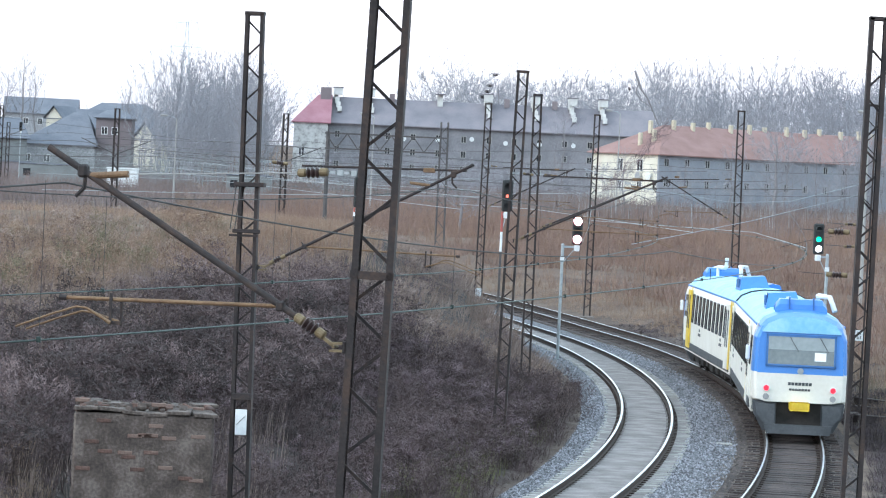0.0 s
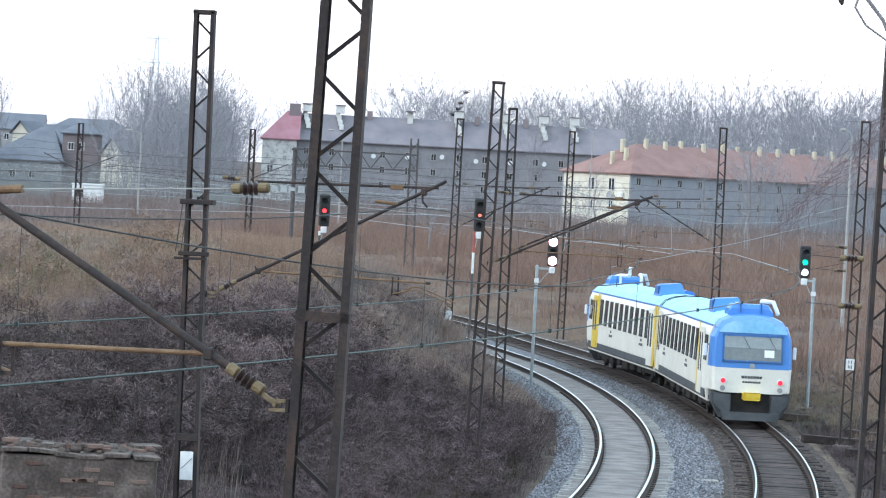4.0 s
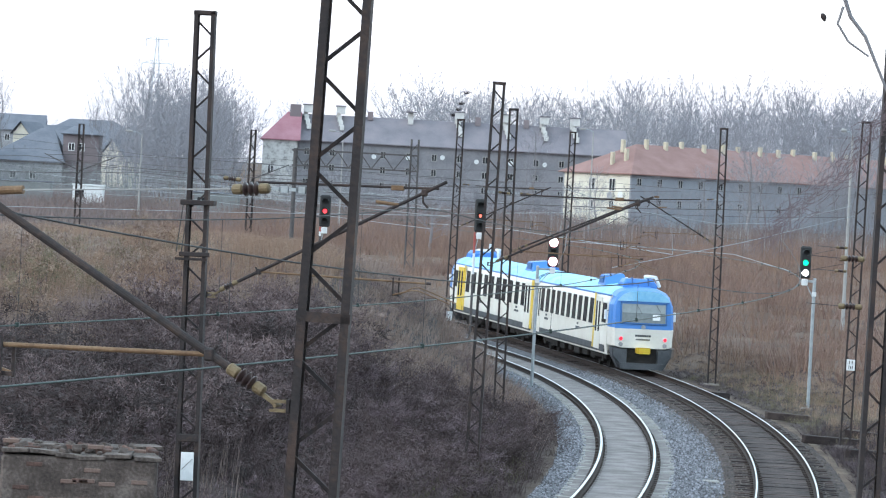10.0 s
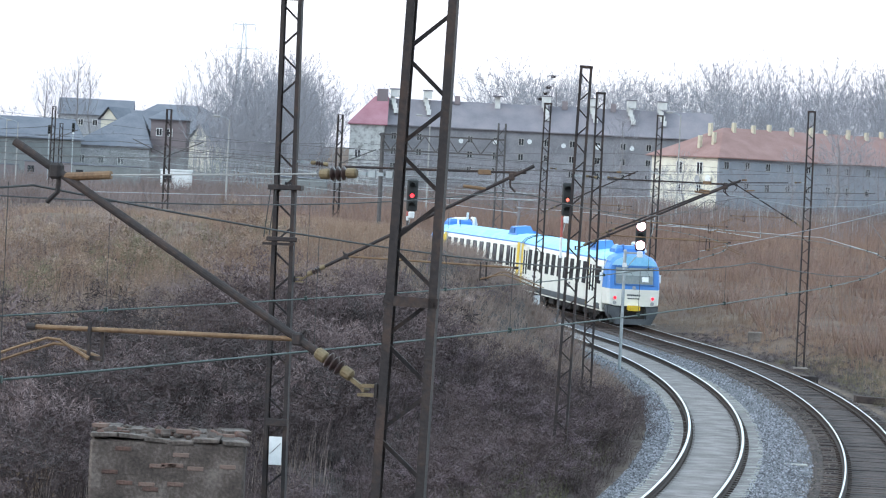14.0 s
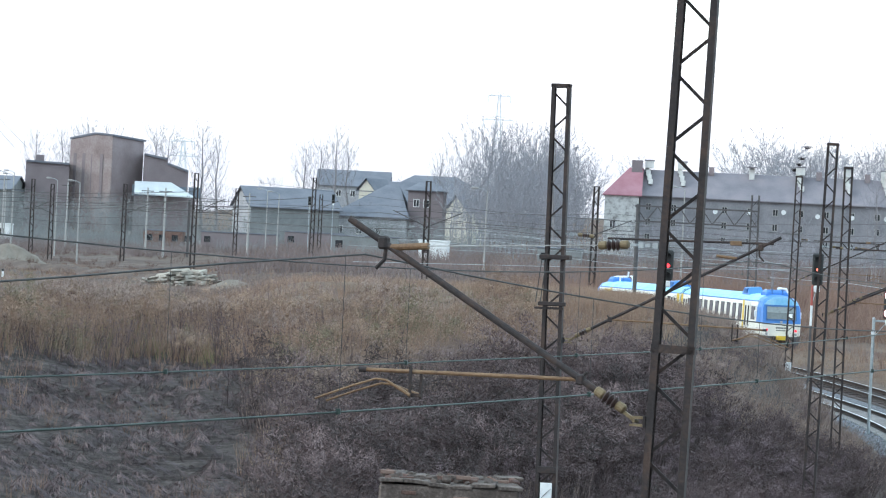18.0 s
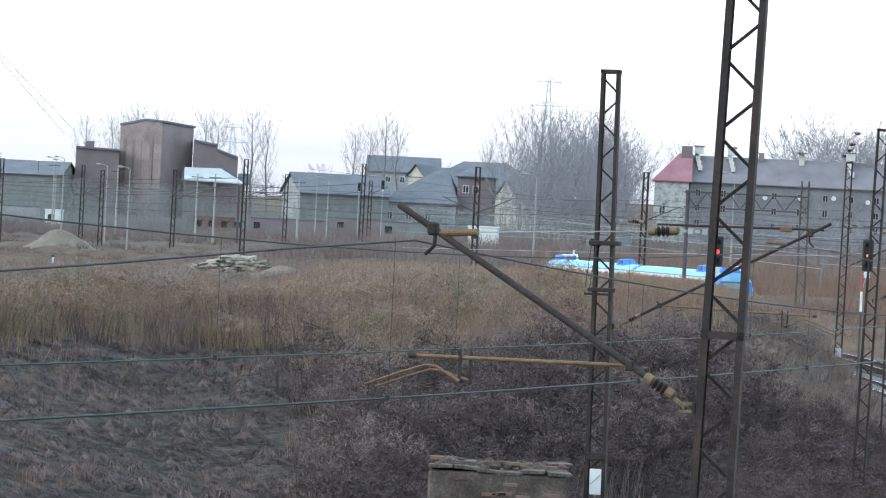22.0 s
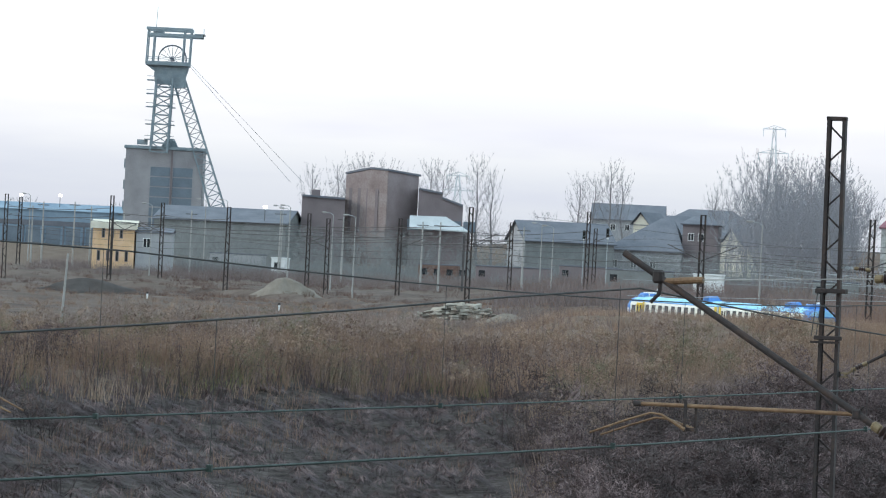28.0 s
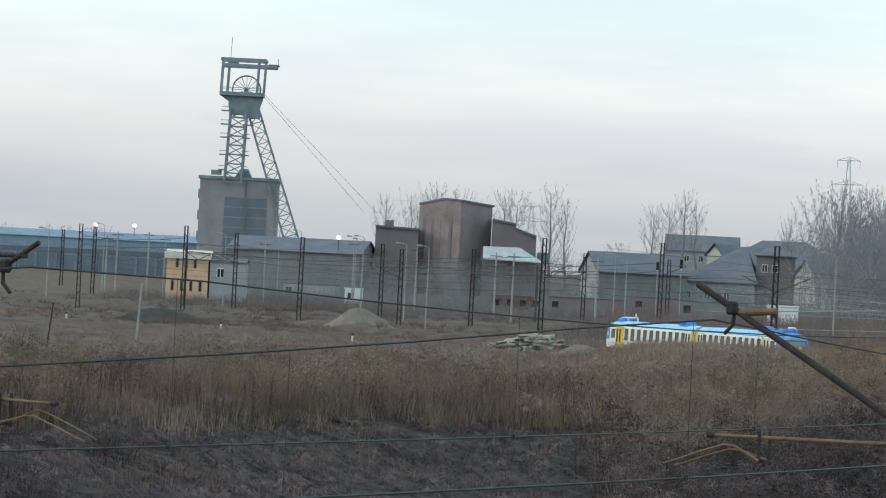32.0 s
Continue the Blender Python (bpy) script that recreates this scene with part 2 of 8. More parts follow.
GREENWALL = material("grey_green_wall", [(0.164, 0.174, 0.177), (0.238, 0.249, 0.253)], 0.4, 0.9)
BEAM = material("pale_sawn_stone", [(0.086, 0.074, 0.062), (0.249, 0.225, 0.193), (0.429, 0.399, 0.352)], 2, 0.9, 0, 0.4, obrand=1.2)
SAND = material("heaped_sand", [(0.15, 0.128, 0.108), (0.24, 0.21, 0.178)], 0.8, 0.95, 0, 0.5)
COAL = material("dark_slag_heap", [(0.035, 0.030, 0.029), (0.075, 0.065, 0.062)], 0.8, 0.95, 0, 0.5)
BARK = material("grey_brown_bark", [(0.17, 0.16, 0.17), (0.26, 0.245, 0.255)], 3, 0.9)
# twigs of distant trees, base colour lightened to hold some haze
TWIG = material("haze_toned_twigs", [(0.222, 0.216, 0.240), (0.288, 0.280, 0.306), (0.354, 0.346, 0.370)], 0.15, 0.9, island=0.15)
# paler, bluer copy of the twigs: distance haze painted into the colour
FARTWIG = material("haze_painted_far_twigs", [(0.248, 0.246, 0.276), (0.296, 0.293, 0.322), (0.340, 0.336, 0.362)], 0.02, 0.9, island=0.1)
DARKTWIG = material("dark_brown_twigs", [(0.028, 0.021, 0.022), (0.056, 0.042, 0.042)], 2, 0.9)
SHRUB = material("grey_brown_dry_shrub", [(0.056, 0.040, 0.040), (0.088, 0.063, 0.063), (0.126, 0.091, 0.092)], 0.40, 0.95, island=0.06)
SEED = material("pale_grey_seed_heads", [(0.099, 0.071, 0.071), (0.158, 0.116, 0.116), (0.221, 0.165, 0.165)], 0.30, 0.95, island=0.07)
# brown of the far brush, raised a little as haze would do
YARDBRUSH = material("grey_brown_yard_brush", [(0.128, 0.101, 0.100), (0.193, 0.155, 0.152), (0.256, 0.212, 0.207)], 0.12, 0.95, island=0.25)
REDSHRUB = material("red_brown_dry_brush", [(0.150, 0.094, 0.077), (0.222, 0.146, 0.120), (0.29, 0.203, 0.170)], 0.12, 0.95, island=0.25)
STRAW = material("dry_straw_grass", [(0.182, 0.128, 0.094), (0.285, 0.204, 0.151), (0.400, 0.301, 0.226)], 0.16, 0.95, island=0.25)
RUSTGRASS = material("rust_brown_dry_weeds", [(0.169, 0.108, 0.078), (0.249, 0.163, 0.120), (0.325, 0.223, 0.166)], 0.14, 0.95, island=0.2)
TURF = material("grey_matted_turf", [(0.035, 0.025, 0.027), (0.068, 0.052, 0.057), (0.119, 0.094, 0.103)], 0.5, 0.95, island=0.3)
MIDSHRUB = material("brown_grey_dry_shrub", [(0.085, 0.061, 0.066), (0.138, 0.100, 0.109), (0.199, 0.148, 0.161)], 0.35, 0.95, island=0.12)
GREENTUFT = material("dull_green_tufts", [(0.11, 0.115, 0.05), (0.19, 0.185, 0.085)], 0.3, 0.95, island=0.3)
PUFF = material("pale_fluffy_seed_heads", [(0.036, 0.026, 0.027), (0.055, 0.043, 0.043), (0.076, 0.060, 0.060)], 0.25, 0.95, island=0.07)
# scrub colour made pale and bluish: the yard's haze is painted in
SCRUB = material("haze_toned_winter_scrub", [(0.161, 0.169, 0.175), (0.218, 0.227, 0.233), (0.287, 0.297, 0.304)], 0.05, 0.95, island=0.25)
LITTER = material("dead_leaf_litter", [(0.07, 0.05, 0.036), (0.14, 0.105, 0.078), (0.22, 0.175, 0.135)], 1.5, 0.95, island=0.4)
# near-white steel: skyline haze painted into the pylons' colour
PYLON = material("haze_paled_pylon", [(0.585, 0.611, 0.650), (0.728, 0.754, 0.780)], 0.3, 0.6, 0.1)
# shaft brick paled towards blue, haze put into the colour
SHAFT = material("haze_paled_shaft_brick", [(0.235, 0.225, 0.24), (0.30, 0.288, 0.305), (0.35, 0.34, 0.355)], 0.25, 0.9, 0, 0.2, fine=4)
INFILL = material("packed_grey_brown_infill", [(0.118, 0.104, 0.100), (0.196, 0.176, 0.172), (0.274, 0.248, 0.245)], 1.6, 0.95, 0, 0.7, fine=20)
PALEROOF = material("whitish_sheet_roof", [(0.42, 0.45, 0.48), (0.55, 0.58, 0.60)], 0.4, 0.6)
RUIN = material("dirty_mossy_masonry", [(0.036, 0.028, 0.025), (0.088, 0.069, 0.061), (0.18, 0.148, 0.132)], 2.2, 0.95, 0, 0.7)

# ---- mesh helpers ----
class Shape:
    """Collects vertices and faces for one mesh."""

    def __init__(self):
        self.v, self.f, self.m = [], [], []

    def add(self, vs, fs, mi=0):
        o = len(self.v)
        self.v += [tuple(p) for p in vs]
        self.f += [tuple(i + o for i in q) for q in fs]
        self.m += [mi] * len(fs)
        return self

    def box(self, x0, x1, y0, y1, z0, z1, turn=None, c=0.0, mi=0):
        """A box, with edges chamfered by c along its length."""
        if c:
            ring = [(x0 + c, y0), (x1 - c, y0), (x1, y0 + c), (x1, y1 - c), (x1 - c, y1), (x0 + c, y1), (x0, y1 - c), (x0, y0 + c)]
            ins = [(min(max(x, x0 + c), x1 - c), min(max(y, y0 + c), y1 - c)) for x, y in ring]
            vs = [(x, y, z0 + c) for x, y in ring] + [(x, y, z1 - c) for x, y in ring] + [(x, y, z1) for x, y in ins] + [(x, y, z0) for x, y in ins]
            fs = [(i, (i + 1) % 8, 8 + (i + 1) % 8, 8 + i) for i in range(8)]
            fs += [(8 + i, 8 + (i + 1) % 8, 16 + (i + 1) % 8, 16 + i) for i in range(8)]
            fs += [(24 + i, 24 + (i + 1) % 8, (i + 1) % 8, i) for i in range(8)]
            fs += [tuple(range(16, 24)), tuple(range(31, 23, -1))]
        else:
            vs = [(x, y, z) for z in (z0, z1) for x, y in ((x0, y0), (x1, y0), (x1, y1), (x0, y1))]
            fs = [(0, 3, 2, 1), (4, 5, 6, 7), (0, 1, 5, 4), (1, 2, 6, 5), (2, 3, 7, 6), (3, 0, 4, 7)]
        if turn is not None:
            vs = [tuple(turn @ Vector(p)) for p in vs]
        return self.add(vs, fs, mi)

    def bar(self, a, b, w, h=None, mi=0):
        """A bar of rectangular section from a to b."""
        a, b = Vector(a), Vector(b)
        h = h or w
        q = (b - a).to_track_quat("Z", "Y").to_matrix().to_4x4()
        return self.box(-w / 2, w / 2, -h / 2, h / 2, 0, (b - a).length, Matrix.Translation(a) @ q, mi=mi)

    def tube(self, pts, radii, n=8, mi=0, caps=True):
        """A round tube through points."""
        pts = [Vector(p) for p in pts]
        if not hasattr(radii, "__len__"):
            radii = [radii] * len(pts)
        vs, fs = [], []
        for i, p in enumerate(pts):
            d = (pts[min(i + 1, len(pts) - 1)] - pts[max(i - 1, 0)]).normalized()
            u = d.cross(Vector((0, 0, 1)) if abs(d.z) < 0.95 else Vector((1, 0, 0))).normalized()
            w = u.cross(d)
            vs += [tuple(p + (u * math.cos(k * math.tau / n) + w * math.sin(k * math.tau / n)) * radii[i]) for k in range(n)]
        for i in range(len(pts) - 1):
            fs += [(i * n + k, i * n + (k + 1) % n, (i + 1) * n + (k + 1) % n, (i + 1) * n + k) for k in range(n)]
        if caps:
            fs += [tuple(range(n - 1, -1, -1)), tuple(range((len(pts) - 1) * n, len(pts) * n))]
        return self.add(vs, fs, mi)

    def prism(self, outline, y0, y1, turn=None, mi=0):
        """An outline in x and z, drawn out along y."""
        n = len(outline)
        vs = [(x, y0, z) for x, z in outline] + [(x, y1, z) for x, z in outline]
        fs = [(i, (i + 1) % n, n + (i + 1) % n, n + i) for i in range(n)] + [tuple(range(n - 1, -1, -1)), tuple(range(n, 2 * n))]
        if turn is not None:
            vs = [tuple(turn @ Vector(p)) for p in vs]
        return self.add(vs, fs, mi)

    def data(self, name, mats, smooth=False):
        me = bpy.data.meshes.new(name)
        me.from_pydata(self.v, [], self.f)
        for m in (mats if isinstance(mats, (list, tuple)) else [mats]):
            me.materials.append(m)
        if any(self.m):
            me.polygons.foreach_set("material_index", self.m)
        if smooth:
            me.polygons.foreach_set("use_smooth", [True] * len(self.f))
        bm = bmesh.new()
        bm.from_mesh(me)
        bmesh.ops.recalc_face_normals(bm, faces=bm.faces)
        bm.to_mesh(me)
        bm.free()
        return me


def part(name, shape, mats, parent, label="", smooth=False, at=None):
    """One mesh under a thing or a part."""
    me = shape.data(name, mats, smooth) if isinstance(shape, Shape) else shape
    ob = new(name, me)
    ob.parent = parent
    if at is not None:
        ob.matrix_basis = at
    if label:
        ob["label"] = label
    return ob


def thing(name, m, label, category, group="", kind=""):
    ob = new(name)
    ob.empty_display_size = 0.2
    ob.matrix_basis = m
    return tagged(ob, label, category, group, kind)


def single(name, shape, mats, m, label, category, group="", kind="", smooth=False):
    ob = new(name, shape.data(name, mats, smooth) if isinstance(shape, Shape) else shape)
    ob.matrix_basis = m
    return tagged(ob, label, category, group, kind)


def stuff_mesh(name, verts, faces, mats, index=None):
    """A large mesh from numpy arrays of triangles or quads."""
    me = bpy.data.meshes.new(name)
    nv, nf, k = len(verts), len(faces), faces.shape[1]
    me.vertices.add(nv)
    me.vertices.foreach_set("co", np.asarray(verts, np.float32).ravel())
    me.loops.add(nf * k)
    me.loops.foreach_set("vertex_index", np.asarray(faces, np.int32).ravel())
    me.polygons.add(nf)
    me.polygons.foreach_set("loop_start", np.arange(0, nf * k, k, dtype=np.int32))
    for m in mats:
        me.materials.append(m)
    if index is not None:
        me.polygons.foreach_set("material_index", np.asarray(index, np.int32))
    me.update(calc_edges=True)
    return me


def scatter(name, template, places, mats, label, category):
    """Many copies of a small template (verts, faces, material index) joined into one object: places are x, y, z, turn, size, height."""
    tv, tf, ti = template
    n, a = len(places), np.asarray(places, float)
    c, s = np.cos(a[:, 3])[:, None], np.sin(a[:, 3])[:, None]
    x = (tv[None, :, 0] * c - tv[None, :, 1] * s) * a[:, 4:5] + a[:, 0:1]
    y = (tv[None, :, 0] * s + tv[None, :, 1] * c) * a[:, 4:5] + a[:, 1:2]
    z = tv[None, :, 2] * a[:, 5:6] + a[:, 2:3]
    v = np.stack([x, y, z], -1).reshape(-1, 3)
    f = (tf[None] + (np.arange(n) * len(tv))[:, None, None]).reshape(-1, tf.shape[1])
    ob = new(name, stuff_mesh(name, v, f, mats, np.tile(ti, n)))
    return tagged(ob, label, category, "", "stuff")


# ---- the lie of the land ----
CX, CY, R_OUT = -285.5, 114.8, 295.6
BEYOND = [(-6.60, 215), (-10.0, 225), (-14.0, 237), (-18.6, 250), (-23.0, 262), (-27.5, 273), (-32.5, 284), (-38.5, 296), (-45, 309), (-53, 324), (-69, 350), (-104, 405), (-420, 780), (-1800, 1600)]
SIDING = [(1.6, 196), (0.2, 208), (-2, 217.5), (-4.8, 227.5), (-8, 238.6), (-11.6, 249.5), (-16, 260.7), (-20.6, 271.9), (-25.7, 282), (-31, 292), (-37, 302.5), (-43, 313.5), (-49.3, 324.3), (-65, 350), (-100, 405)]
INNER = -4.2                                            # the inner track lies to the left of the outer one


def smooth(a, b, x):
    t = np.clip((x - a) / (b - a), 0, 1)
    return t * t * (3 - 2 * t)


def along_table(tab, y, offset):
    px, py = [p[0] for p in tab], [p[1] for p in tab]
    slope = (np.interp(y + 3, py, px) - np.interp(y - 3, py, px)) / 6
    return float(np.interp(y, py, px) + offset * math.sqrt(1 + slope * slope))


def line_point(y, offset=0.0):
    """The outer track's centre at y, moved sideways (to the right) by offset."""
    if y <= 215:
        return CX + math.sqrt((R_OUT + offset) ** 2 - (y - CY) ** 2)
    return along_table(BEYOND, y, offset)


def siding_point(y, offset=0.0):
    """The siding's centre at y."""
    return along_table(SIDING, y, offset)


def rail_z(y):
    return 0.6 * float(smooth(156, 208, y))


def side(x, y):
    """Distance to the right of the outer track's centre (numpy)."""
    r = np.hypot(x - CX, y - CY) - R_OUT
    xc = np.interp(y, [p[1] for p in BEYOND], [p[0] for p in BEYOND])
    w = smooth(200, 214, y)
    return np.where(y < -60, x + 30, r * (1 - w) + (x - xc) * 0.9 * w)


SIGHT_AZ = [-17.3, -15.5, -9.8, -8.0, -6.8, -5.4, -3.5, -2.2, -1.85, -0.88, -0.56, 0.0]
SIGHT = [0.0256, 0.024, 0.0173, 0.0125, 0.0119, 0.0120, 0.0116, 0.0128, 0.0139, 0.0184, 0.022, 0.025]


def bank_width(x, y):
    """The bank steepens further along, and is broad at the near bend."""
    a = np.degrees(np.arctan2(x, np.maximum(y + 5.75, 1e-3)))
    return np.interp(y, [70, 125], [1.0, 0.42]) * (1 + 0.8 * smooth(-7, -11, a))


def land(x, y):
    """Height of the ground (numpy arrays)."""
    x, y = np.asarray(x, float), np.asarray(y, float)
    s, D = side(x, y), np.hypot(x, y * 0.8)
    az = np.degrees(np.arctan2(x, np.maximum(y * 0.8, 1e-3)))
    w = smooth(-13.5, -9, az)
    k = np.interp
    flat = k(D, [0, 58, 78, 92, 110, 135, 165, 200, 350, 430, 520, 700, 1500, 4500], [3.2, 3.3, 3.5, 3.2, 2.5, 1.8, 1.3, 1.1, 1.2, 2.4, 3.0, 5.0, 10, 14])
    hump = k(D, [0, 58, 80, 110, 135, 165, 200, 243, 350, 430, 520, 700, 1500, 4500], [3.2, 3.3, 3.6, 4.0, 3.9, 3.1, 2.3, 2.5, 3.0, 3.6, 4.4, 8, 16, 20])
    left = flat * (1 - w) + hump * w
    d = -s - 4.2 - 2.4                                  # left of the inner track's ballast
    dd = d / bank_width(x, y)
    rise = k(dd, [0, 1.5, 8, 17.5, 24], [0, 0.06, 0.45, 0.97, 1.0])
    right = k(D, [0, 60, 120, 160, 220, 300, 450, 700, 1500, 4500], [0.1, 0.1, 0.3, 0.9, 2.0, 3.0, 4.6, 10, 22, 24])
    base = 0.6 * smooth(156, 208, y)
    bed = base - 0.32
    z_left = bed + (left - bed) * rise
    z_right = bed + (right - bed) * smooth(2.0, 9.0, s)
    # a low grassy ridge before the far line
    a, far = np.degrees(np.arctan2(x, np.maximum(y + 5.75, 1e-3))), np.hypot(x, y + 5.75)
    crest = 6.8 - np.interp(a, SIGHT_AZ, SIGHT) * far - 0.5
    w2 = smooth(118, 142, far) * smooth(176, 156, far) * smooth(-9.5, -7.5, a) * smooth(1.0, 4.5, d)
    z_left = z_left + np.maximum(crest - z_left, 0) * w2
    z = np.where(d > 0, z_left, np.where(s > 2.0, z_right, bed))
    # further off, rough ground that rises towards the woods
    away = flat * (1 - w) + k(D, [0, 165, 200, 243, 350, 430, 520, 700, 1500, 4500], [1.0, 1.0, 1.9, 2.5, 3.0, 3.6, 4.4, 9, 20, 22]) * w
    z = z + (away - z) * smooth(190, 225, D) * np.where(d > 0, 1.0, smooth(2, 9, s))
    # the high bank on which the viewer stands
    hill = 1 - smooth(6, 12, np.hypot(x, y + 4))
    z = np.where(hill > 0, np.maximum(z, -0.4 + 5.5 * hill), z)
    lump = np.sin(x * 0.31 + y * 0.17) * np.sin(x * 0.13 - y * 0.37) * 0.16 + np.sin(x * 0.9 + 1.3) * np.sin(y * 0.8) * 0.05
    off = np.minimum(np.abs(s), np.abs(s + 4.2))
    return z + lump * smooth(3.0, 8.0, off) * smooth(6, 14, D)


def land_at(x, y):
    return float(land(np.array([x]), np.array([y]))[0])

# ---- ground: one sheet to the horizon ----
def ground_material():
    m = bpy.data.materials.new("dry_winter_ground")
    m.use_nodes = True
    t, b = m.node_tree, m.node_tree.nodes["Principled BSDF"]
    b.inputs["Roughness"].default_value = 0.95
    b.inputs["Specular IOR Level"].default_value = 0.2
    co = t.nodes.new("ShaderNodeTexCoord")

    def cloudy(scale, colors, lo=0.35, hi=0.68):
        n = t.nodes.new("ShaderNodeTexNoise")
        n.inputs["Scale"].default_value, n.inputs["Detail"].default_value, n.inputs["Roughness"].default_value = scale, 8, 0.7
        t.links.new(co.outputs["Object"], n.inputs[0])
        r = t.nodes.new("ShaderNodeValToRGB")
        els = r.color_ramp.elements
        while len(els) < len(colors):
            els.new(0.5)
        for i, c in enumerate(colors):
            els[i].position, els[i].color = lo + (hi - lo) * i / (len(colors) - 1), (*c, 1)
        t.links.new(n.outputs[0], r.inputs[0])
        return r.outputs[0], n

    straw, n0 = cloudy(0.35, [(0.085, 0.060, 0.047), (0.15, 0.11, 0.085), (0.22, 0.17, 0.132)])
    turf, _ = cloudy(2.6, [(0.018, 0.014, 0.013), (0.058, 0.047, 0.044), (0.12, 0.104, 0.097)])
    bare, _ = cloudy(0.16, [(0.066, 0.049, 0.044), (0.116, 0.089, 0.079), (0.168, 0.139, 0.126)])
    rust, _ = cloudy(0.12, [(0.085, 0.058, 0.048), (0.135, 0.094, 0.075), (0.18, 0.14, 0.11)])
    at = t.nodes.new("ShaderNodeVertexColor")
    at.layer_name = "cover"
    sp = t.nodes.new("ShaderNodeSeparateColor")
    t.links.new(at.outputs[0], sp.inputs[0])
    last = straw
    for k, colour in enumerate((turf, bare, rust)):
        mx = t.nodes.new("ShaderNodeMix")
        mx.data_type = "RGBA"
        t.links.new(sp.outputs[k], mx.inputs[0])
        t.links.new(last, mx.inputs[6])
        t.links.new(colour, mx.inputs[7])
        last = mx.outputs[2]
    t.links.new(last, b.inputs["Base Color"])
    n = t.nodes.new("ShaderNodeTexNoise")
    n.inputs["Scale"].default_value, n.inputs["Detail"].default_value = 5, 6
    t.links.new(co.outputs["Object"], n.inputs[0])
    bp = t.nodes.new("ShaderNodeBump")
    bp.inputs["Strength"].default_value, bp.inputs["Distance"].default_value = 0.9, 0.15
    t.links.new(n.outputs[0], bp.inputs["Height"])
    t.links.new(bp.outputs[0], b.inputs["Normal"])
    return m


def cover(x, y):
    """How far turf, bare earth and rusty brush take the place of straw."""
    s, D = side(x, y), np.hypot(x, y * 0.8)
    az = np.degrees(np.arctan2(x, np.maximum(y * 0.8, 1e-3)))
    d = -s - 6.8
    top = np.where((az > -11) & (az < -3.4), np.interp(y, [60, 80, 110], [18, 16, 11]), 18)
    turf = smooth(top, top - 2.5, d / bank_width(x, y)) * smooth(-1.5, 0.5, d)
    turf = np.maximum(turf, smooth(1.6, 2.4, s) * smooth(7, 4, s) * smooth(170, 120, D))
    wob = 8 * np.sin(x * 0.08 + y * 0.03) + 5 * np.sin(x * 0.021 - y * 0.06)
    bare = smooth(165, 185, D + wob) * smooth(470, 410, D + wob) * smooth(-8.5, -10.5, az)
    bare = np.maximum(bare, smooth(9, 2, np.abs(D - 268 + 0.25 * x + wob)) * (az < -9) * 0.8)
    bare = bare * (0.78 + 0.22 * np.sin(x * 0.11 + 2 * np.sin(y * 0.05)) * np.sin(y * 0.13 + np.sin(x * 0.07)))
    rust = smooth(0, 6, s) * smooth(95, 135, D) * smooth(-13, -8, az) + smooth(200, 240, D) * smooth(-10, -7, az) * 0.7
    rust = np.maximum(rust, smooth(-10.5, -9, az) * smooth(100, 130, D) * (d > 12) * 0.45)
    return np.clip(np.stack([turf, bare, rust, np.ones_like(turf)], -1), 0, 1)


def build_ground():
    fine = np.radians(np.arange(-24, 12.01, 0.2))
    rest = np.radians(np.concatenate([np.arange(-180, -25, 5.0), np.arange(15, 180, 6.0)]))
    ang = np.sort(np.concatenate([fine, rest]))
    rad = np.concatenate([[0.0], [0.004, 0.5, 1.2], np.geomspace(2, 30, 22), np.arange(31, 200, 1.25), np.arange(200, 420, 2.5), np.geomspace(424, 4600, 60)])
    A, Rr = np.meshgrid(ang, rad[1:], indexing="ij")
    x, y = Rr * np.sin(A) + 0.37, Rr * np.cos(A) + 0.21
    z = land(x, y)
    na, nr = A.shape
    v = np.stack([x, y, z], -1).reshape(-1, 3)
    i, j = np.meshgrid(np.arange(na), np.arange(nr - 1), indexing="ij")
    i2 = (i + 1) % na
    f = np.stack([i * nr + j, i2 * nr + j, i2 * nr + j + 1, i * nr + j + 1], -1).reshape(-1, 4)
    f = f[:, ::-1]
    me = stuff_mesh("ground", v, f, [ground_material()])
    col = me.color_attributes.new("cover", "FLOAT_COLOR", "POINT")
    col.data.foreach_set("color", cover(v[:, 0], v[:, 1]).ravel().astype(np.float32))
    me.polygons.foreach_set("use_smooth", [True] * len(me.polygons))
    ob = new("ground", me)
    tagged(ob, "rolling waste ground with dry winter grass and bare earth", "ground", "", "structure")


build_ground()


# ---- the two tracks ----
def track_samples(offset, y0, y1, step, route=None):
    """Points along a track at even steps: x, y, z and the heading."""
    out, y, route = [], y0, route or line_point
    while y < y1:
        x = route(y, offset)
        x2 = route(y + 0.5, offset)
        h = math.atan2(x2 - x, 0.5)
        out.append((x, y, rail_z(y), h))
        y += step * math.cos(h)
    return out


def sweep(shape, pts, section, mi=0):
    """Draws a closed section (sideways, up) along track points."""
    n, vs, fs = len(section), [], []
    for x, y, z, h in pts:
        vs += [(x + a * math.cos(h), y - a * math.sin(h), z + b) for a, b in section]
    for i in range(len(pts) - 1):
        fs += [(i * n + k, i * n + (k + 1) % n, (i + 1) * n + (k + 1) % n, (i + 1) * n + k) for k in range(n)]
    fs += [tuple(range(n)), tuple(range((len(pts) - 1) * n, len(pts) * n))]
    shape.add(vs, fs, mi)


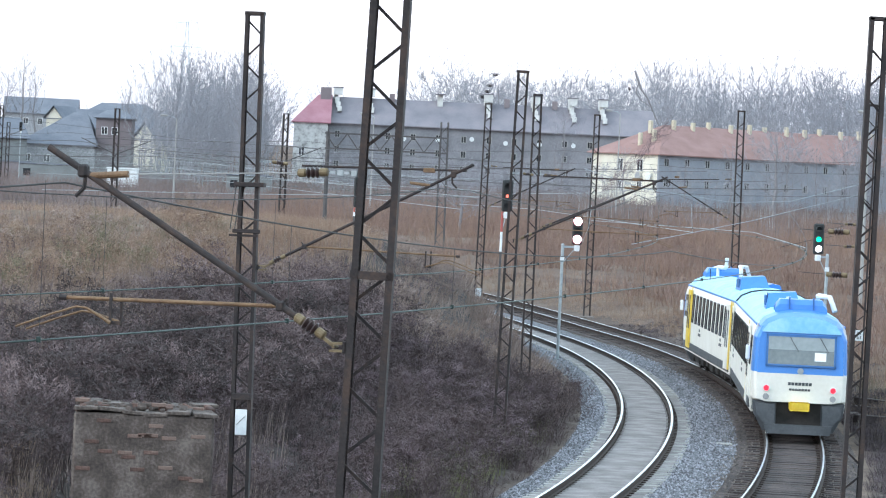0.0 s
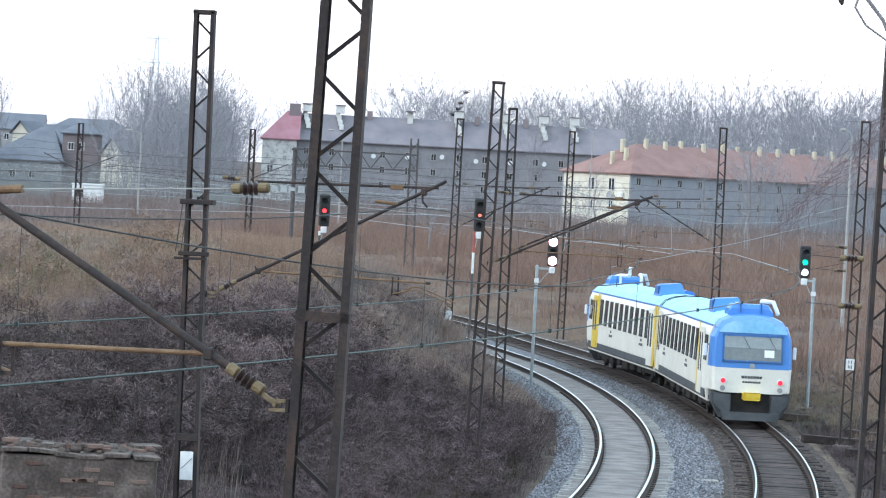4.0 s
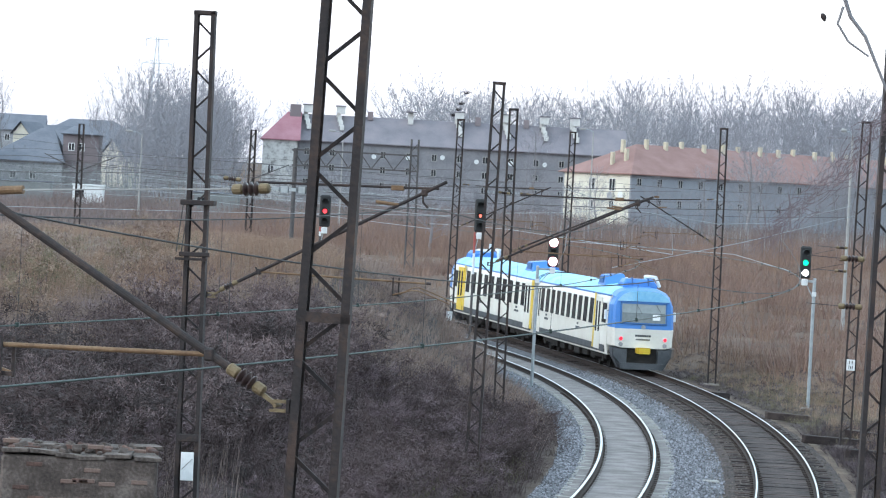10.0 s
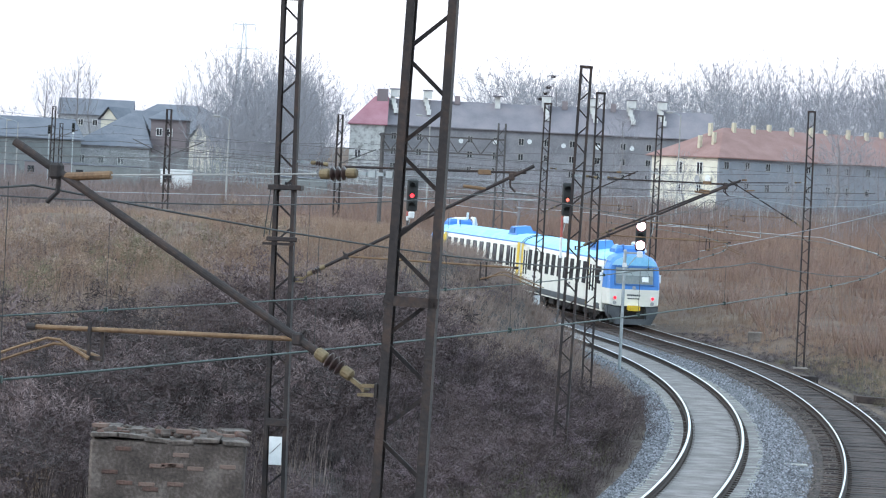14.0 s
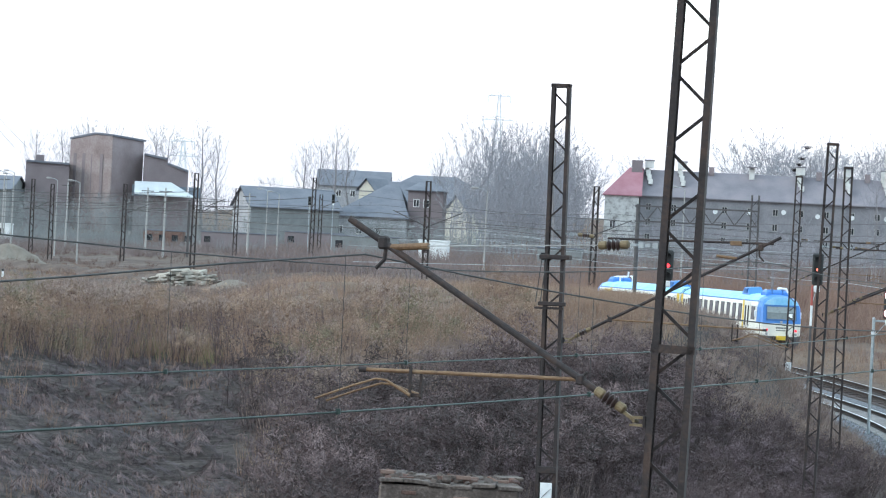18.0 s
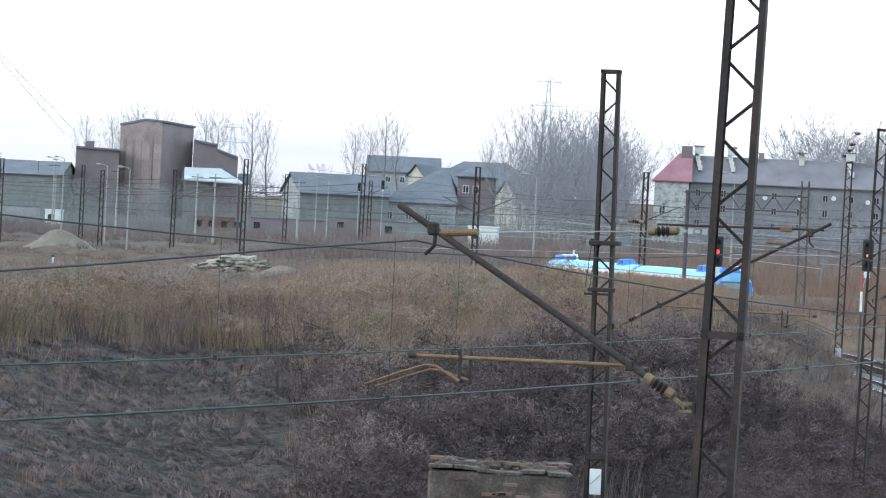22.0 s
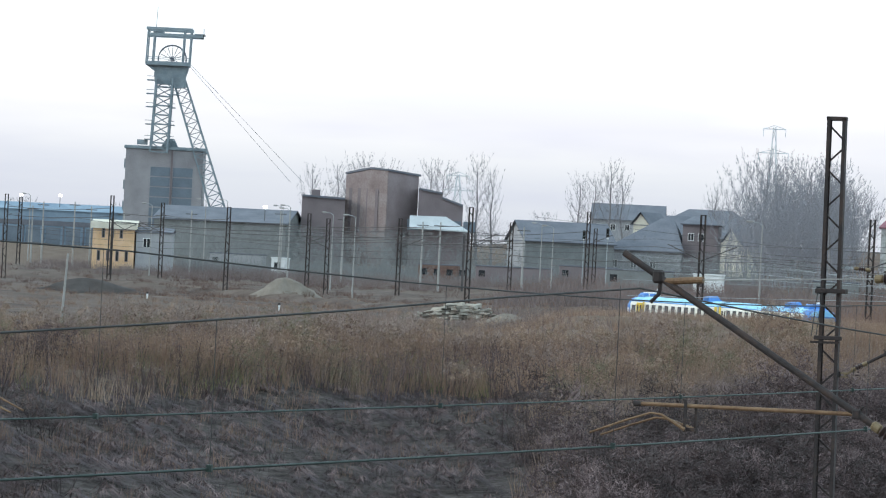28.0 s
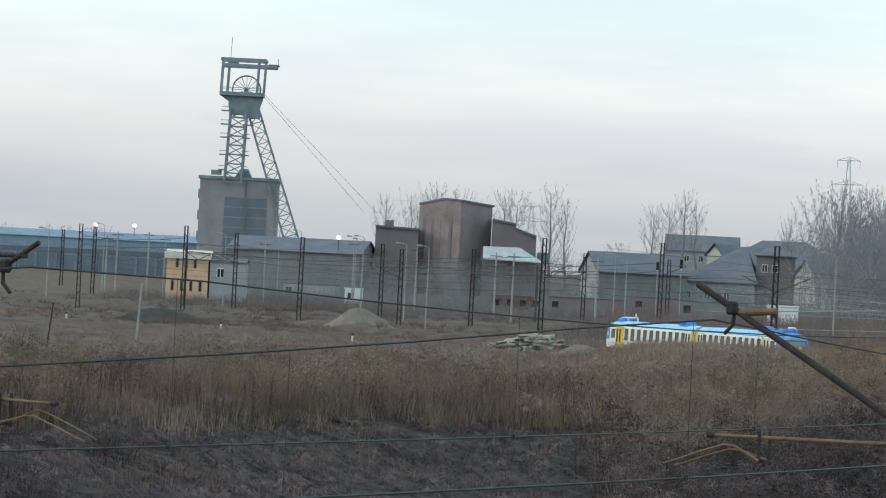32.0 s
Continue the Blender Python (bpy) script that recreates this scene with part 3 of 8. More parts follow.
def build_track(name, offset, y0, y1, stone, sleeper_mat, label, half, wide, sleepers, concrete, route=None, worn=0.034, top=-0.195):
    tr = thing(name, Matrix(), label, "railway track", "railway tracks", "structure")
    pts = track_samples(offset, y0, y1, 1.5, route)
    bed = Shape()
    sweep(bed, pts, [(-half, -0.62), (-half * 0.72, top), (-0.8, top), (-0.7, -0.23), (0.7, -0.23), (0.8, top), (wide * 0.5, top), (wide * 0.74, -0.26), (wide, -0.55), (0, -0.8)])
    part("ballast_bed", bed, stone, tr)
    if concrete:
        fill = Shape()
        sweep(fill, pts, [(-0.66, -0.3), (-0.64, -0.158), (0, -0.140), (0.64, -0.158), (0.66, -0.3)])
        part("ballast_infill", fill, INFILL, tr, "packed grey-brown stone between the rails")
        for sgn in (-1, 1):
            edge_strip = Shape()
            sweep(edge_strip, pts, [(sgn * 0.85, -0.3), (sgn * 0.87, -0.178), (sgn * 1.18, -0.178), (sgn * 1.30, -0.215), (sgn * 1.30, -0.3)][::sgn])
            part("ballast_shoulder", edge_strip, INFILL, tr, "packed grey-brown stone beside the rail")
    else:
        fill = Shape()
        sweep(fill, pts, [(-0.66, -0.3), (-0.64, -0.186), (0, -0.176), (0.64, -0.186), (0.66, -0.3)])
        part("ballast_infill", fill, stone, tr, "dark brown packed ballast between the rails")
    for sgn in (-1, 1):
        rail = Shape()
        g = 0.7525 * sgn
        sweep(rail, pts, [(g - 0.07, -0.172), (g - 0.07, -0.155), (g - 0.012, -0.14), (g - 0.012, -0.045), (g - 0.036, -0.03), (g - 0.036, -0.004),
                          (g + 0.036, -0.004), (g + 0.036, -0.03), (g + 0.012, -0.045), (g + 0.012, -0.14), (g + 0.07, -0.155), (g + 0.07, -0.172)])
        r = part("rail", rail, RAIL, tr)
        head = Shape()
        sweep(head, pts, [(g - worn, -0.004), (g - worn * 0.76, 0.002), (g + worn * 0.76, 0.002), (g + worn, -0.004)])
        part("rail_head", head, RAILTOP, r, "worn shiny rail head")
    # sleepers
    sh = Shape()
    if concrete:
        sh.add(*_sleeper_concrete())
    else:
        sh.box(-1.3, 1.3, -0.13, 0.13, -0.29, -0.175, c=0.02)
    me = sh.data("sleeper", sleeper_mat)
    fit = Shape()
    for sgn in (-1, 1):
        fit.box(0.7525 * sgn - 0.17, 0.7525 * sgn + 0.17, -0.08, 0.08, -0.178, -0.15)
    fit = fit.data("fastening", RAIL)
    rng = random.Random(4)
    for k, (x, y, z, h) in enumerate(track_samples(offset, sleepers[0], sleepers[1], 0.62, route)):
        if k >= 290:
            break
        part("sleeper", me, None, tr, at=Matrix.Translation((x, y, z + rng.uniform(-0.012, 0.012))) @ pose(0, 0, 0, 0, 0, -math.degrees(h) + rng.uniform(-1, 1)))
        if y < 130:
            part("fastening", fit, None, tr, at=Matrix.Translation((x, y, z)) @ pose(0, 0, 0, 0, 0, -math.degrees(h)))
    return tr


def _sleeper_concrete():
    xs = [-1.3, -0.45, 0.45, 1.3]
    hw, top = [0.15, 0.11, 0.11, 0.15], [-0.17, -0.20, -0.20, -0.17]
    vs, fs = [], []
    for x, w, t in zip(xs, hw, top):
        vs += [(x, -w, -0.33), (x, w, -0.33), (x, w * 0.8, t), (x, -w * 0.8, t)]
    for i in range(3):
        fs += [(i * 4 + k, i * 4 + (k + 1) % 4, i * 4 + 4 + (k + 1) % 4, i * 4 + 4 + k) for k in range(4)]
    fs += [(0, 1, 2, 3), (12, 13, 14, 15)]
    return vs, fs


build_track("inner_track", INNER, 22, 250, GRAVEL, CONC, "curved railway track on concrete sleepers in blue-grey ballast", 2.5, 3.6, (70, 190), True)
build_track("outer_track", 0.0, 22, 350, OLDGRAVEL, WOOD, "curved older track on dark wooden sleepers, rusty ballast", 2.1, 2.1, (74, 205), False, worn=0.022, top=-0.205)
build_track("siding", 0.0, 205, 350, OLDGRAVEL, WOOD, "rusty siding behind the grassy rise", 2.1, 2.1, (206, 345), False, siding_point, 0.022, -0.205)

# ---- catenary masts ----
def mast_data(height, width, top=None, depth=None, step=0.26, bar=0.10, mat=None, both=True, thin=0.034, first=0.5, pitch=None):
    """Shared meshes of a lattice mast: two channel legs, zigzag braces on both faces, a cap."""
    mat = mat or MAST
    top, depth = top or width * 0.86, depth or width * 0.6
    bar = bar * 0.8
    legs = []
    for sgn in (-1, 1):
        leg = Shape()
        b, t = sgn * (width / 2), sgn * (top / 2)
        # a channel: web outside, two flanges turned in
        sec = [(0, -0.5), (bar, -0.5), (bar, -0.5 + 0.014 / depth), (0.016, -0.5 + 0.014 / depth), (0.016, 0.5 - 0.014 / depth), (bar, 0.5 - 0.014 / depth), (bar, 0.5), (0, 0.5)]
        vs = [(e - sgn * a, q * depth, z) for z, e in ((-0.6, b), (height, t)) for a, q in sec]
        leg.add(vs, [(i, (i + 1) % 8, 8 + (i + 1) % 8, 8 + i) for i in range(8)] + [(0, 1, 2, 3), (3, 4, 7, 0), (4, 5, 6, 7), (8, 9, 10, 11), (11, 12, 15, 8), (12, 13, 14, 15)])
        legs.append(leg.data("leg", mat))
    brace = []
    z, sgn = first, 1
    while z + step < height - 0.1:
        w0 = (width + (top - width) * z / height) / 2 - bar * 0.4
        w1 = (width + (top - width) * (z + step) / height) / 2 - bar * 0.4
        for yy in ((-depth / 2 + 0.02, depth / 2 - 0.02) if both else (0,)):
            br = Shape()
            br.bar((-w0 * sgn, yy, z), (w1 * sgn, yy, z + step), thin, thin)
            brace.append(br.data("brace", mat))
        z += pitch or step * 1.62
        sgn = -sgn
    cap = Shape()
    cap.box(-top / 2 - 0.01, top / 2 + 0.01, -depth / 2, depth / 2, height - 0.05, height + 0.02, c=0.01)
    return legs, brace, cap.data("cap", mat)


def mast(name, x, y, ztop, width, turn, lean, label, group="catenary masts", zbase=None, data=None, mat=None, step=0.26, bar=0.10, first=0.5, pitch=None, thin=0.034):
    zb = land_at(x, y) if zbase is None else zbase
    t = thing(name, Matrix.Translation((x, y, zb)) @ pose(0, 0, 0, 0, lean, turn), label, "mast", group)
    legs, brace, cap = data or mast_data(ztop - zb, width, mat=mat, step=step, bar=bar, both=False, first=first, pitch=pitch, thin=thin)
    for me in legs:
        part("leg", me, None, t)
    for me in brace:
        part("brace", me, None, t)
    part("cap", cap, None, t)
    foot = Shape().box(-width * 0.9, width * 0.9, -width * 0.8, width * 0.8, -0.5, 0.12, c=0.05)
    part("footing", foot, OLDCONC, t, "square concrete footing")
    return t


BROWN = "dark brown rusty lattice steel catenary mast"
MA = mast("catenary_mast", -0.935, 24.75, 9.4, 0.40, -3, 1.2, BROWN + ", tall, beside the track", bar=0.075, step=0.275, pitch=0.3355, thin=0.028, first=0.31 + (7.686 - land_at(-0.935, 24.75) - 0.31) % 0.671)
part("tie_plate", Shape().box(-0.19, 0.19, -0.12, -0.10, -0.035, 0.035), MAST, MA, at=pose(0, 0, 5.92 - land_at(-0.935, 24.75)))
MB = mast("catenary_mast", -3.78, 55.0, 9.49, 0.375, -4, -0.6, BROWN + " with a white number board", bar=0.075, step=0.27, pitch=0.383, thin=0.03, first=0.31 + (8.715 - land_at(-3.78, 55.0) - 0.31) % 0.766)
mast("catenary_mast", 0.95, 85.6, 9.65, 0.345, -4, 1.2, BROWN + " behind dry bushes", bar=0.07)
mast("catenary_mast", 1.93, 107.5, 9.60, 0.335, 2, 0.0, BROWN + " at the inner track", bar=0.07)
ME = mast("catenary_mast", 0.37, 147.5, 10.1, 0.36, 4, 0.6, BROWN + " with a small white board", bar=0.07)
mast("catenary_mast", 11.2, 143.7, 10.2, 0.37, 0, -0.2, BROWN + " on the grass verge", bar=0.07)
mast("catenary_mast", 6.1, 176.2, 10.4, 0.37, 6, 0.4, BROWN + " behind the outer track", bar=0.07)
MR = mast("catenary_mast", 12.68, 108.7, 9.8, 0.36, -5, 0.8, BROWN + " with a small sign board", bar=0.07)
mast("catenary_mast", 6.55, 53.1, 9.8, 0.36, 0, 0.6, BROWN + " beside the outer track", bar=0.09)
mast("catenary_mast", -12.2, 24.6, 9.4, 0.36, -18, 0, BROWN + " beyond the inner track", bar=0.09)
for x, y, zt in [(-16.84, 303.8, 11.75), (-33.0, 317.5, 11.7), (-100, 410, 11.45), (-101.3, 462.3, 11.65), (-90.7, 424.7, 10.75), (-83.8, 436.2, 11.3), (-63.9, 372, 12.2),
                 (-75, 471.5, 11.8), (-60.3, 440.8, 13.3), (-66, 490.8, 11.7), (-123.6, 442.7, 12.6), (-121.8, 462.3, 12.2), (-184, 582, 12.7), (-138.2, 443.6, 12.2), (-154.7, 504.1, 12.6)]:
    mast("catenary_mast", x, y, zt, 0.42, math.degrees(math.atan2(x, y)) * -1 + 8 * math.sin(x), 0.3 * math.sin(y), "grey-brown lattice mast far across the waste ground", "far catenary masts",
         zbase=land_at(x, y), data=mast_data(zt - land_at(x, y), 0.62, mat=MAST, step=0.62, both=False, bar=0.17, thin=0.085))

# ---- the railcar: two coupled coaches ----
LCAR = 19.4
PROFILE = [(-1.30, 0.62), (-1.36, 1.05), (-1.36, 1.75), (-1.31, 2.85), (-1.22, 3.12)]
ROOF = [(-1.22, 3.12), (-1.05, 3.32), (-0.72, 3.46), (-0.3, 3.53), (0.3, 3.53), (0.72, 3.46), (1.05, 3.32), (1.22, 3.12)]


def coach(name, label, driver_rear):
    """A coach along y, its base at the rail's level. The cab end is at -y for the last coach, at +y for the leading one."""
    c = thing(name, Matrix(), label, "railcar", "coaches of the railcar")
    k = -1 if driver_rear else 1
    y_cab, y_gang = k * LCAR / 2, -k * LCAR / 2
    y0, y1 = min(y_cab, y_gang), max(y_cab, y_gang)
    nose = 0.95
    b0, b1 = (y0 + nose, y1) if driver_rear else (y0, y1 - nose)
    body = Shape()
    for s in (-1, 1):
        o = [(s * x, z) for x, z in PROFILE] + [(s * (abs(x) - 0.06), z) for x, z in reversed(PROFILE)]
        body.prism(o, b0, b1)
    body.box(-1.2, 1.2, b0, b0 + 0.06, 0.7, 3.15).box(-1.2, 1.2, b1 - 0.06, b1, 0.7, 3.15)
    part("body", body, WHITE, c, "cream white side walls")
    part("floor", Shape().box(-1.28, 1.28, b0, b1, 0.68, 0.80), SKIRT, c)
    # roof, drawn in at the cab
    n, vs, fs = len(ROOF), [], []
    for y, w, dz in ((y_gang, 1, 0), (y_cab - k * 2.4, 1, 0), (y_cab - k * 1.2, 0.985, 0.0), (y_cab - k * 0.45, 0.95, -0.05), (y_cab - k * 0.12, 0.9, -0.16)):
        vs += [(x * w, y, z + dz) for x, z in ROOF] + [(x * w, y, 3.08 + min(dz, 0)) for x, z in ROOF]
    m = 2 * n
    for i in range(4):
        for q in range(n - 1):
            fs += [(i * m + q, i * m + q + 1, (i + 1) * m + q + 1, (i + 1) * m + q), (i * m + n + q, (i + 1) * m + n + q, (i + 1) * m + n + q + 1, i * m + n + q + 1)]
        fs += [(i * m, (i + 1) * m, (i + 1) * m + n, i * m + n), (i * m + n - 1, i * m + m - 1, (i + 1) * m + m - 1, (i + 1) * m + n - 1)]
    fs += [tuple(range(n)) + tuple(range(m - 1, n - 1, -1)), tuple(4 * m + i for i in range(n)) + tuple(4 * m + i for i in range(m - 1, n - 1, -1))]
    shell = Shape().add(vs, fs)
    shell.m = [1 if i // (2 * (n - 1) + 2) >= 2 and i < 4 * (2 * (n - 1) + 2) else 0 for i in range(len(fs))]
    part("roof", shell, [ROOFBLUE, BLUE], c, "pale sky-blue roof", smooth=False)
    for s in (-1, 1):
        part("gutter", Shape().box(s * 1.235 - 0.02, s * 1.235 + 0.02, b0, b1, 3.06, 3.13, c=0.008), BLUE, c)
        part("skirt", Shape().prism([(s * 1.31, 0.70), (s * 1.335, 0.98), (s * 1.38, 1.0), (s * 1.38, 0.74), (s * 1.34, 0.70)], b0 + 0.5, b1 - 0.4), SKIRT, c, "dark grey lower skirt")
    # windows and doors
    pane = Shape().box(-0.012, 0.012, -0.32, 0.32, -0.50, 0.50, c=0.005).data("window", GLASSDARK)
    rim = Shape()
    for a in (-1, 1):
        rim.box(-0.02, 0.02, a * 0.335 - 0.02, a * 0.335 + 0.02, -0.53, 0.53).box(-0.02, 0.02, -0.335, 0.335, a * 0.515 - 0.02, a * 0.515 + 0.02)
    rim = rim.data("window_frame", RUBBER)
    wy = [y_cab - k * (4.75 + 1.38 * i) for i in range(10)]
    for s in (-1, 1):
        for y in wy:
            w = part("window", pane, None, c, at=pose(s * 1.348, y, 2.32, 0, s * -2.6, 0))
            part("window_frame", rim, None, w)
        for yd, yw in ((y_cab - k * 3.05, 1.25), (y_gang + k * 1.25, 1.2)):
            gold = yw > 1.22 and not driver_rear
            d = part("door", Shape().box(-0.02, 0.02, -yw / 2, yw / 2, -1.08, 1.12, c=0.008), YELLOW if gold else WHITE, c, "yellow folding door" if gold else "cream folding door", at=pose(s * 1.362, yd, 1.86, 0, s * -1.0, 0))
            for a in (-1, 1):
                part("door_window", Shape().box(-0.028, 0.028, a * yw / 4 - 0.16, a * yw / 4 + 0.16, -0.35, 0.92, c=0.006), GLASSDARK, d)
        part("cab_side_window", Shape().box(-0.014, 0.014, -0.42, 0.42, -0.42, 0.42, c=0.01), GLASSDARK, c, at=pose(s * 1.35, y_cab - k * 1.75, 2.34, 0, s * -2.6, 0))
        mir = part("mirror", Shape().box(-0.06, 0.06, -0.04, 0.04, -0.2, 0.2, c=0.02), PAPER, c, "small white wing mirror", at=pose(s * 1.46, y_cab - k * 0.85, 2.3))
        part("mirror_arm", Shape().bar((0, 0, 0.15), (-s * 0.14, -0.05 * k, 0.18), 0.025), RUBBER, mir)
    for y, h in ((y_gang + k * 0.35, 0.22), (y_cab - k * 3.95, 0.16)):
        for s in (-1, 1):
            part("stripe", Shape().box(-0.006, 0.006, -h, h, -1.1, 1.2), YELLOW, c, "yellow vertical stripe", at=pose(s * 1.362, y, 1.9, 0, s * -1.2, 0))
    # small lettering on the side, as plain bars
    for s in (-1, 1):
        for y, z in ((y_cab - k * 7.8, 1.45), (y_gang + k * 3.5, 1.48)):
            part("lettering", Shape().box(-0.004, 0.004, -0.45, 0.45, -0.05, 0.05).box(-0.004, 0.004, -0.2, 0.2, 0.12, 0.22), SKIRT, c, at=pose(s * 1.366, y, z))
    # roof gear: a rounded dome over the cab, a fan unit with slanted sides, a low duct
    dome = Shape()
    yd = y_cab - k * 1.75
    rings = []
    for dy, sx, sz in ((-0.62, 0.70, 0.0), (-0.58, 0.73, 0.24), (-0.40, 0.70, 0.38), (0.40, 0.70, 0.38), (0.58, 0.73, 0.24), (0.62, 0.70, 0.0)):
        rings.append((yd + dy, sx, sz))
    vs = []
    for y, sx, sz in rings:
        vs += [(-sx, y, 3.40), (-sx, y, 3.40 + sz * 0.7), (-sx * 0.84, y, 3.44 + sz), (sx * 0.84, y, 3.44 + sz), (sx, y, 3.40 + sz * 0.7), (sx, y, 3.40)]
    fs = [(i * 6 + q, i * 6 + q + 1, i * 6 + 7 + q, i * 6 + 6 + q) for i in range(5) for q in range(5)] + [tuple(range(5, -1, -1)), tuple(range(30, 36))]
    dm = part("roof_dome", dome.add(vs, fs), BLUE, c, "rounded blue unit over the cab")
    for s in (-1, 1):
        part("dome_rib", Shape().box(s * 0.34 - 0.02, s * 0.34 + 0.02, yd + k * 0.40, yd + k * 0.635, 3.55, 3.88), SEALBLUE, dm)
    yf = (y_cab - k * 5.4) if driver_rear else (y_gang + k * 3.4)
    fan = Shape()
    vs = [(-0.86, yf - 0.9, 3.36), (0.18, yf - 0.9, 3.48), (0.18, yf + 0.9, 3.48), (-0.86, yf + 0.9, 3.36), (-0.78, yf - 0.5, 3.86), (0.02, yf - 0.45, 3.93), (0.02, yf + 0.45, 3.93), (-0.78, yf + 0.5, 3.86)]
    fan.add(vs, [(0, 3, 2, 1), (4, 5, 6, 7), (0, 1, 5, 4), (1, 2, 6, 5), (2, 3, 7, 6), (3, 0, 4, 7)])
    fu = part("fan_unit", fan, BLUE, c, "blue fan unit with slanted sides")
    part("grille", Shape().box(-0.87, -0.81, yf - 0.4, yf + 0.4, 3.5, 3.8, c=0.01), SEALBLUE, fu)
    part("duct", Shape().prism([(0.2, 3.46), (0.22, 3.62), (0.36, 3.66), (0.62, 3.62), (0.7, 3.42)], yf + k * 0.1, yf + k * 1.5), BLUE, fu, "long low duct beside the fan")
    part("seam", Shape().tube([(x, y_gang + k * 0.12, z + 0.01) for x, z in ROOF], 0.02, 5), RUBBER, c)
    for y in (y_cab - k * 3.0,):
        part("exhaust_pipe", Shape().tube([(0.55, y, 3.4), (0.55, y, 3.78), (0.55, y + k * 0.12, 3.9), (0.55, y + k * 0.5, 3.92), (0.85, y + k * 0.85, 3.9), (1.0, y + k * 1.0, 3.5)], 0.075, 8), WPAINT, c, "pale bent exhaust pipe")
        if not driver_rear:
            part("exhaust_pipe", Shape().tube([(-0.35, y_cab - k * 1.1, 3.45), (-0.35, y_cab - k * 1.25, 3.76), (-0.2, y_cab - k * 1.7, 3.84), (-0.1, y_cab - k * 3.7, 3.88), (-0.1, y_cab - k * 3.95, 3.95), (-0.1, y_cab - k * 4.0, 4.25)], 0.08, 8), WPAINT, c, "long pale bent exhaust pipe")
        part("horn", Shape().tube([(-0.3, y + k * 0.3, 3.5), (-0.3, y + k * 0.3, 3.85)], 0.06, 8), WPAINT, c)
    part("aerial", Shape().tube([(-0.8, y_cab - k * 5.0, 3.4), (-0.8, y_cab - k * 5.0, 3.85)], 0.015, 5), RUBBER, c)
    for j in range(2):
        yb = (y_cab - k * 4.0) if j == 0 else (y_gang + k * 3.0)
        bg = part("bogie", Shape().box(-1.08, 1.08, yb - 1.7, yb + 1.7, 0.38, 0.62, c=0.03).box(-0.9, 0.9, yb - 0.3, yb + 0.3, 0.2, 0.66), BLACK, c)
        for a in (-1, 1):
            for s in (-1, 1):
                wh = Shape().tube([(s * 0.69, yb + a * 1.1, 0.42), (s * 0.74, yb + a * 1.1, 0.42), (s * 0.745, yb + a * 1.1, 0.42), (s * 0.83, yb + a * 1.1, 0.42)], [0.45, 0.45, 0.42, 0.42], 20)
                part("wheel", wh, BLACK, bg)
                part("axle_box", Shape().box(s * 1.0 - 0.1, s * 1.0 + 0.12, yb + a * 1.1 - 0.16, yb + a * 1.1 + 0.16, 0.26, 0.56, c=0.03), BLACK, bg)
    rng = random.Random(3)
    for i in range(6):
        y = -5 + i * 1.9
        part("underfloor_box", Shape().box(-1.1, 1.1, y, y + rng.uniform(0.9, 1.6), 0.24 + 0.1 * rng.random(), 0.66, c=0.04), BLACK, c)
    # cab front
    f = y_cab
    ring = [(-1.02, 0.98), (-1.30, 1.05), (-1.335, 1.8), (-1.30, 2.75), (-1.15, 3.08), (-0.85, 3.28), (-0.4, 3.36), (0.4, 3.36), (0.85, 3.28), (1.15, 3.08), (1.30, 2.75), (1.335, 1.8), (1.30, 1.05), (1.02, 0.98)]

    def hull():
        """The rounded front, layer by layer."""
        out = []
        for d, q in ((0.0, 0.90), (0.10, 0.965), (0.35, 0.995), (nose + 0.05, 1.012)):
            out.append([(x * q, f - k * (d + max(0, z - 1.9) * 0.16), z) for x, z in ring])
        return out

    layers = hull()
    n = len(ring)
    vs = [p for layer in layers for p in layer]
    fs, mi = [], []
    for i in range(3):
        for q in range(n - 1):
            fs.append((i * n + q, i * n + q + 1, (i + 1) * n + q + 1, (i + 1) * n + q))
            mi.append(0 if (ring[q][1] + ring[q + 1][1]) / 2 < 1.72 else 1)
    front = Shape().add(vs, fs)
    front.m = mi
    # the face: lower white band, upper blue
    z_split = 1.78

    def face_pt(x, z, out=0.0):
        return (x, f - k * (max(0, z - 1.9) * 0.16 - out), z)
    lo = [face_pt(x, z) for x, z in ((-0.92, 0.98), (0.92, 0.98), (1.17, 1.05), (1.20, z_split), (-1.20, z_split), (-1.17, 1.05))]
    hi = [face_pt(x, z) for x, z in ((-1.20, z_split), (1.20, z_split), (1.17, 2.75), (1.035, 3.08), (0.765, 3.28), (0.36, 3.36), (-0.36, 3.36), (-0.765, 3.28), (-1.035, 3.08), (-1.17, 2.75))]
    o = len(front.v)
    front.v += lo + hi
    front.f += [tuple(range(o, o + 6)), tuple(range(o + 6, o + 16))]
    front.m += [0, 1]
    fr = part("cab_front", front, [WHITE, BLUE], c, "rounded blue and white cab front", smooth=False)
    slope = math.degrees(math.atan(0.16)) * k
    gl = part("windscreen", Shape().box(-0.93, 0.93, -0.012, 0.012, -0.40, 0.40, c=0.01), CABGLASS, c, "wide cab windscreen", at=Matrix.Translation(face_pt(0, 2.42, 0.012)) @ pose(0, 0, 0, slope, 0, 0))
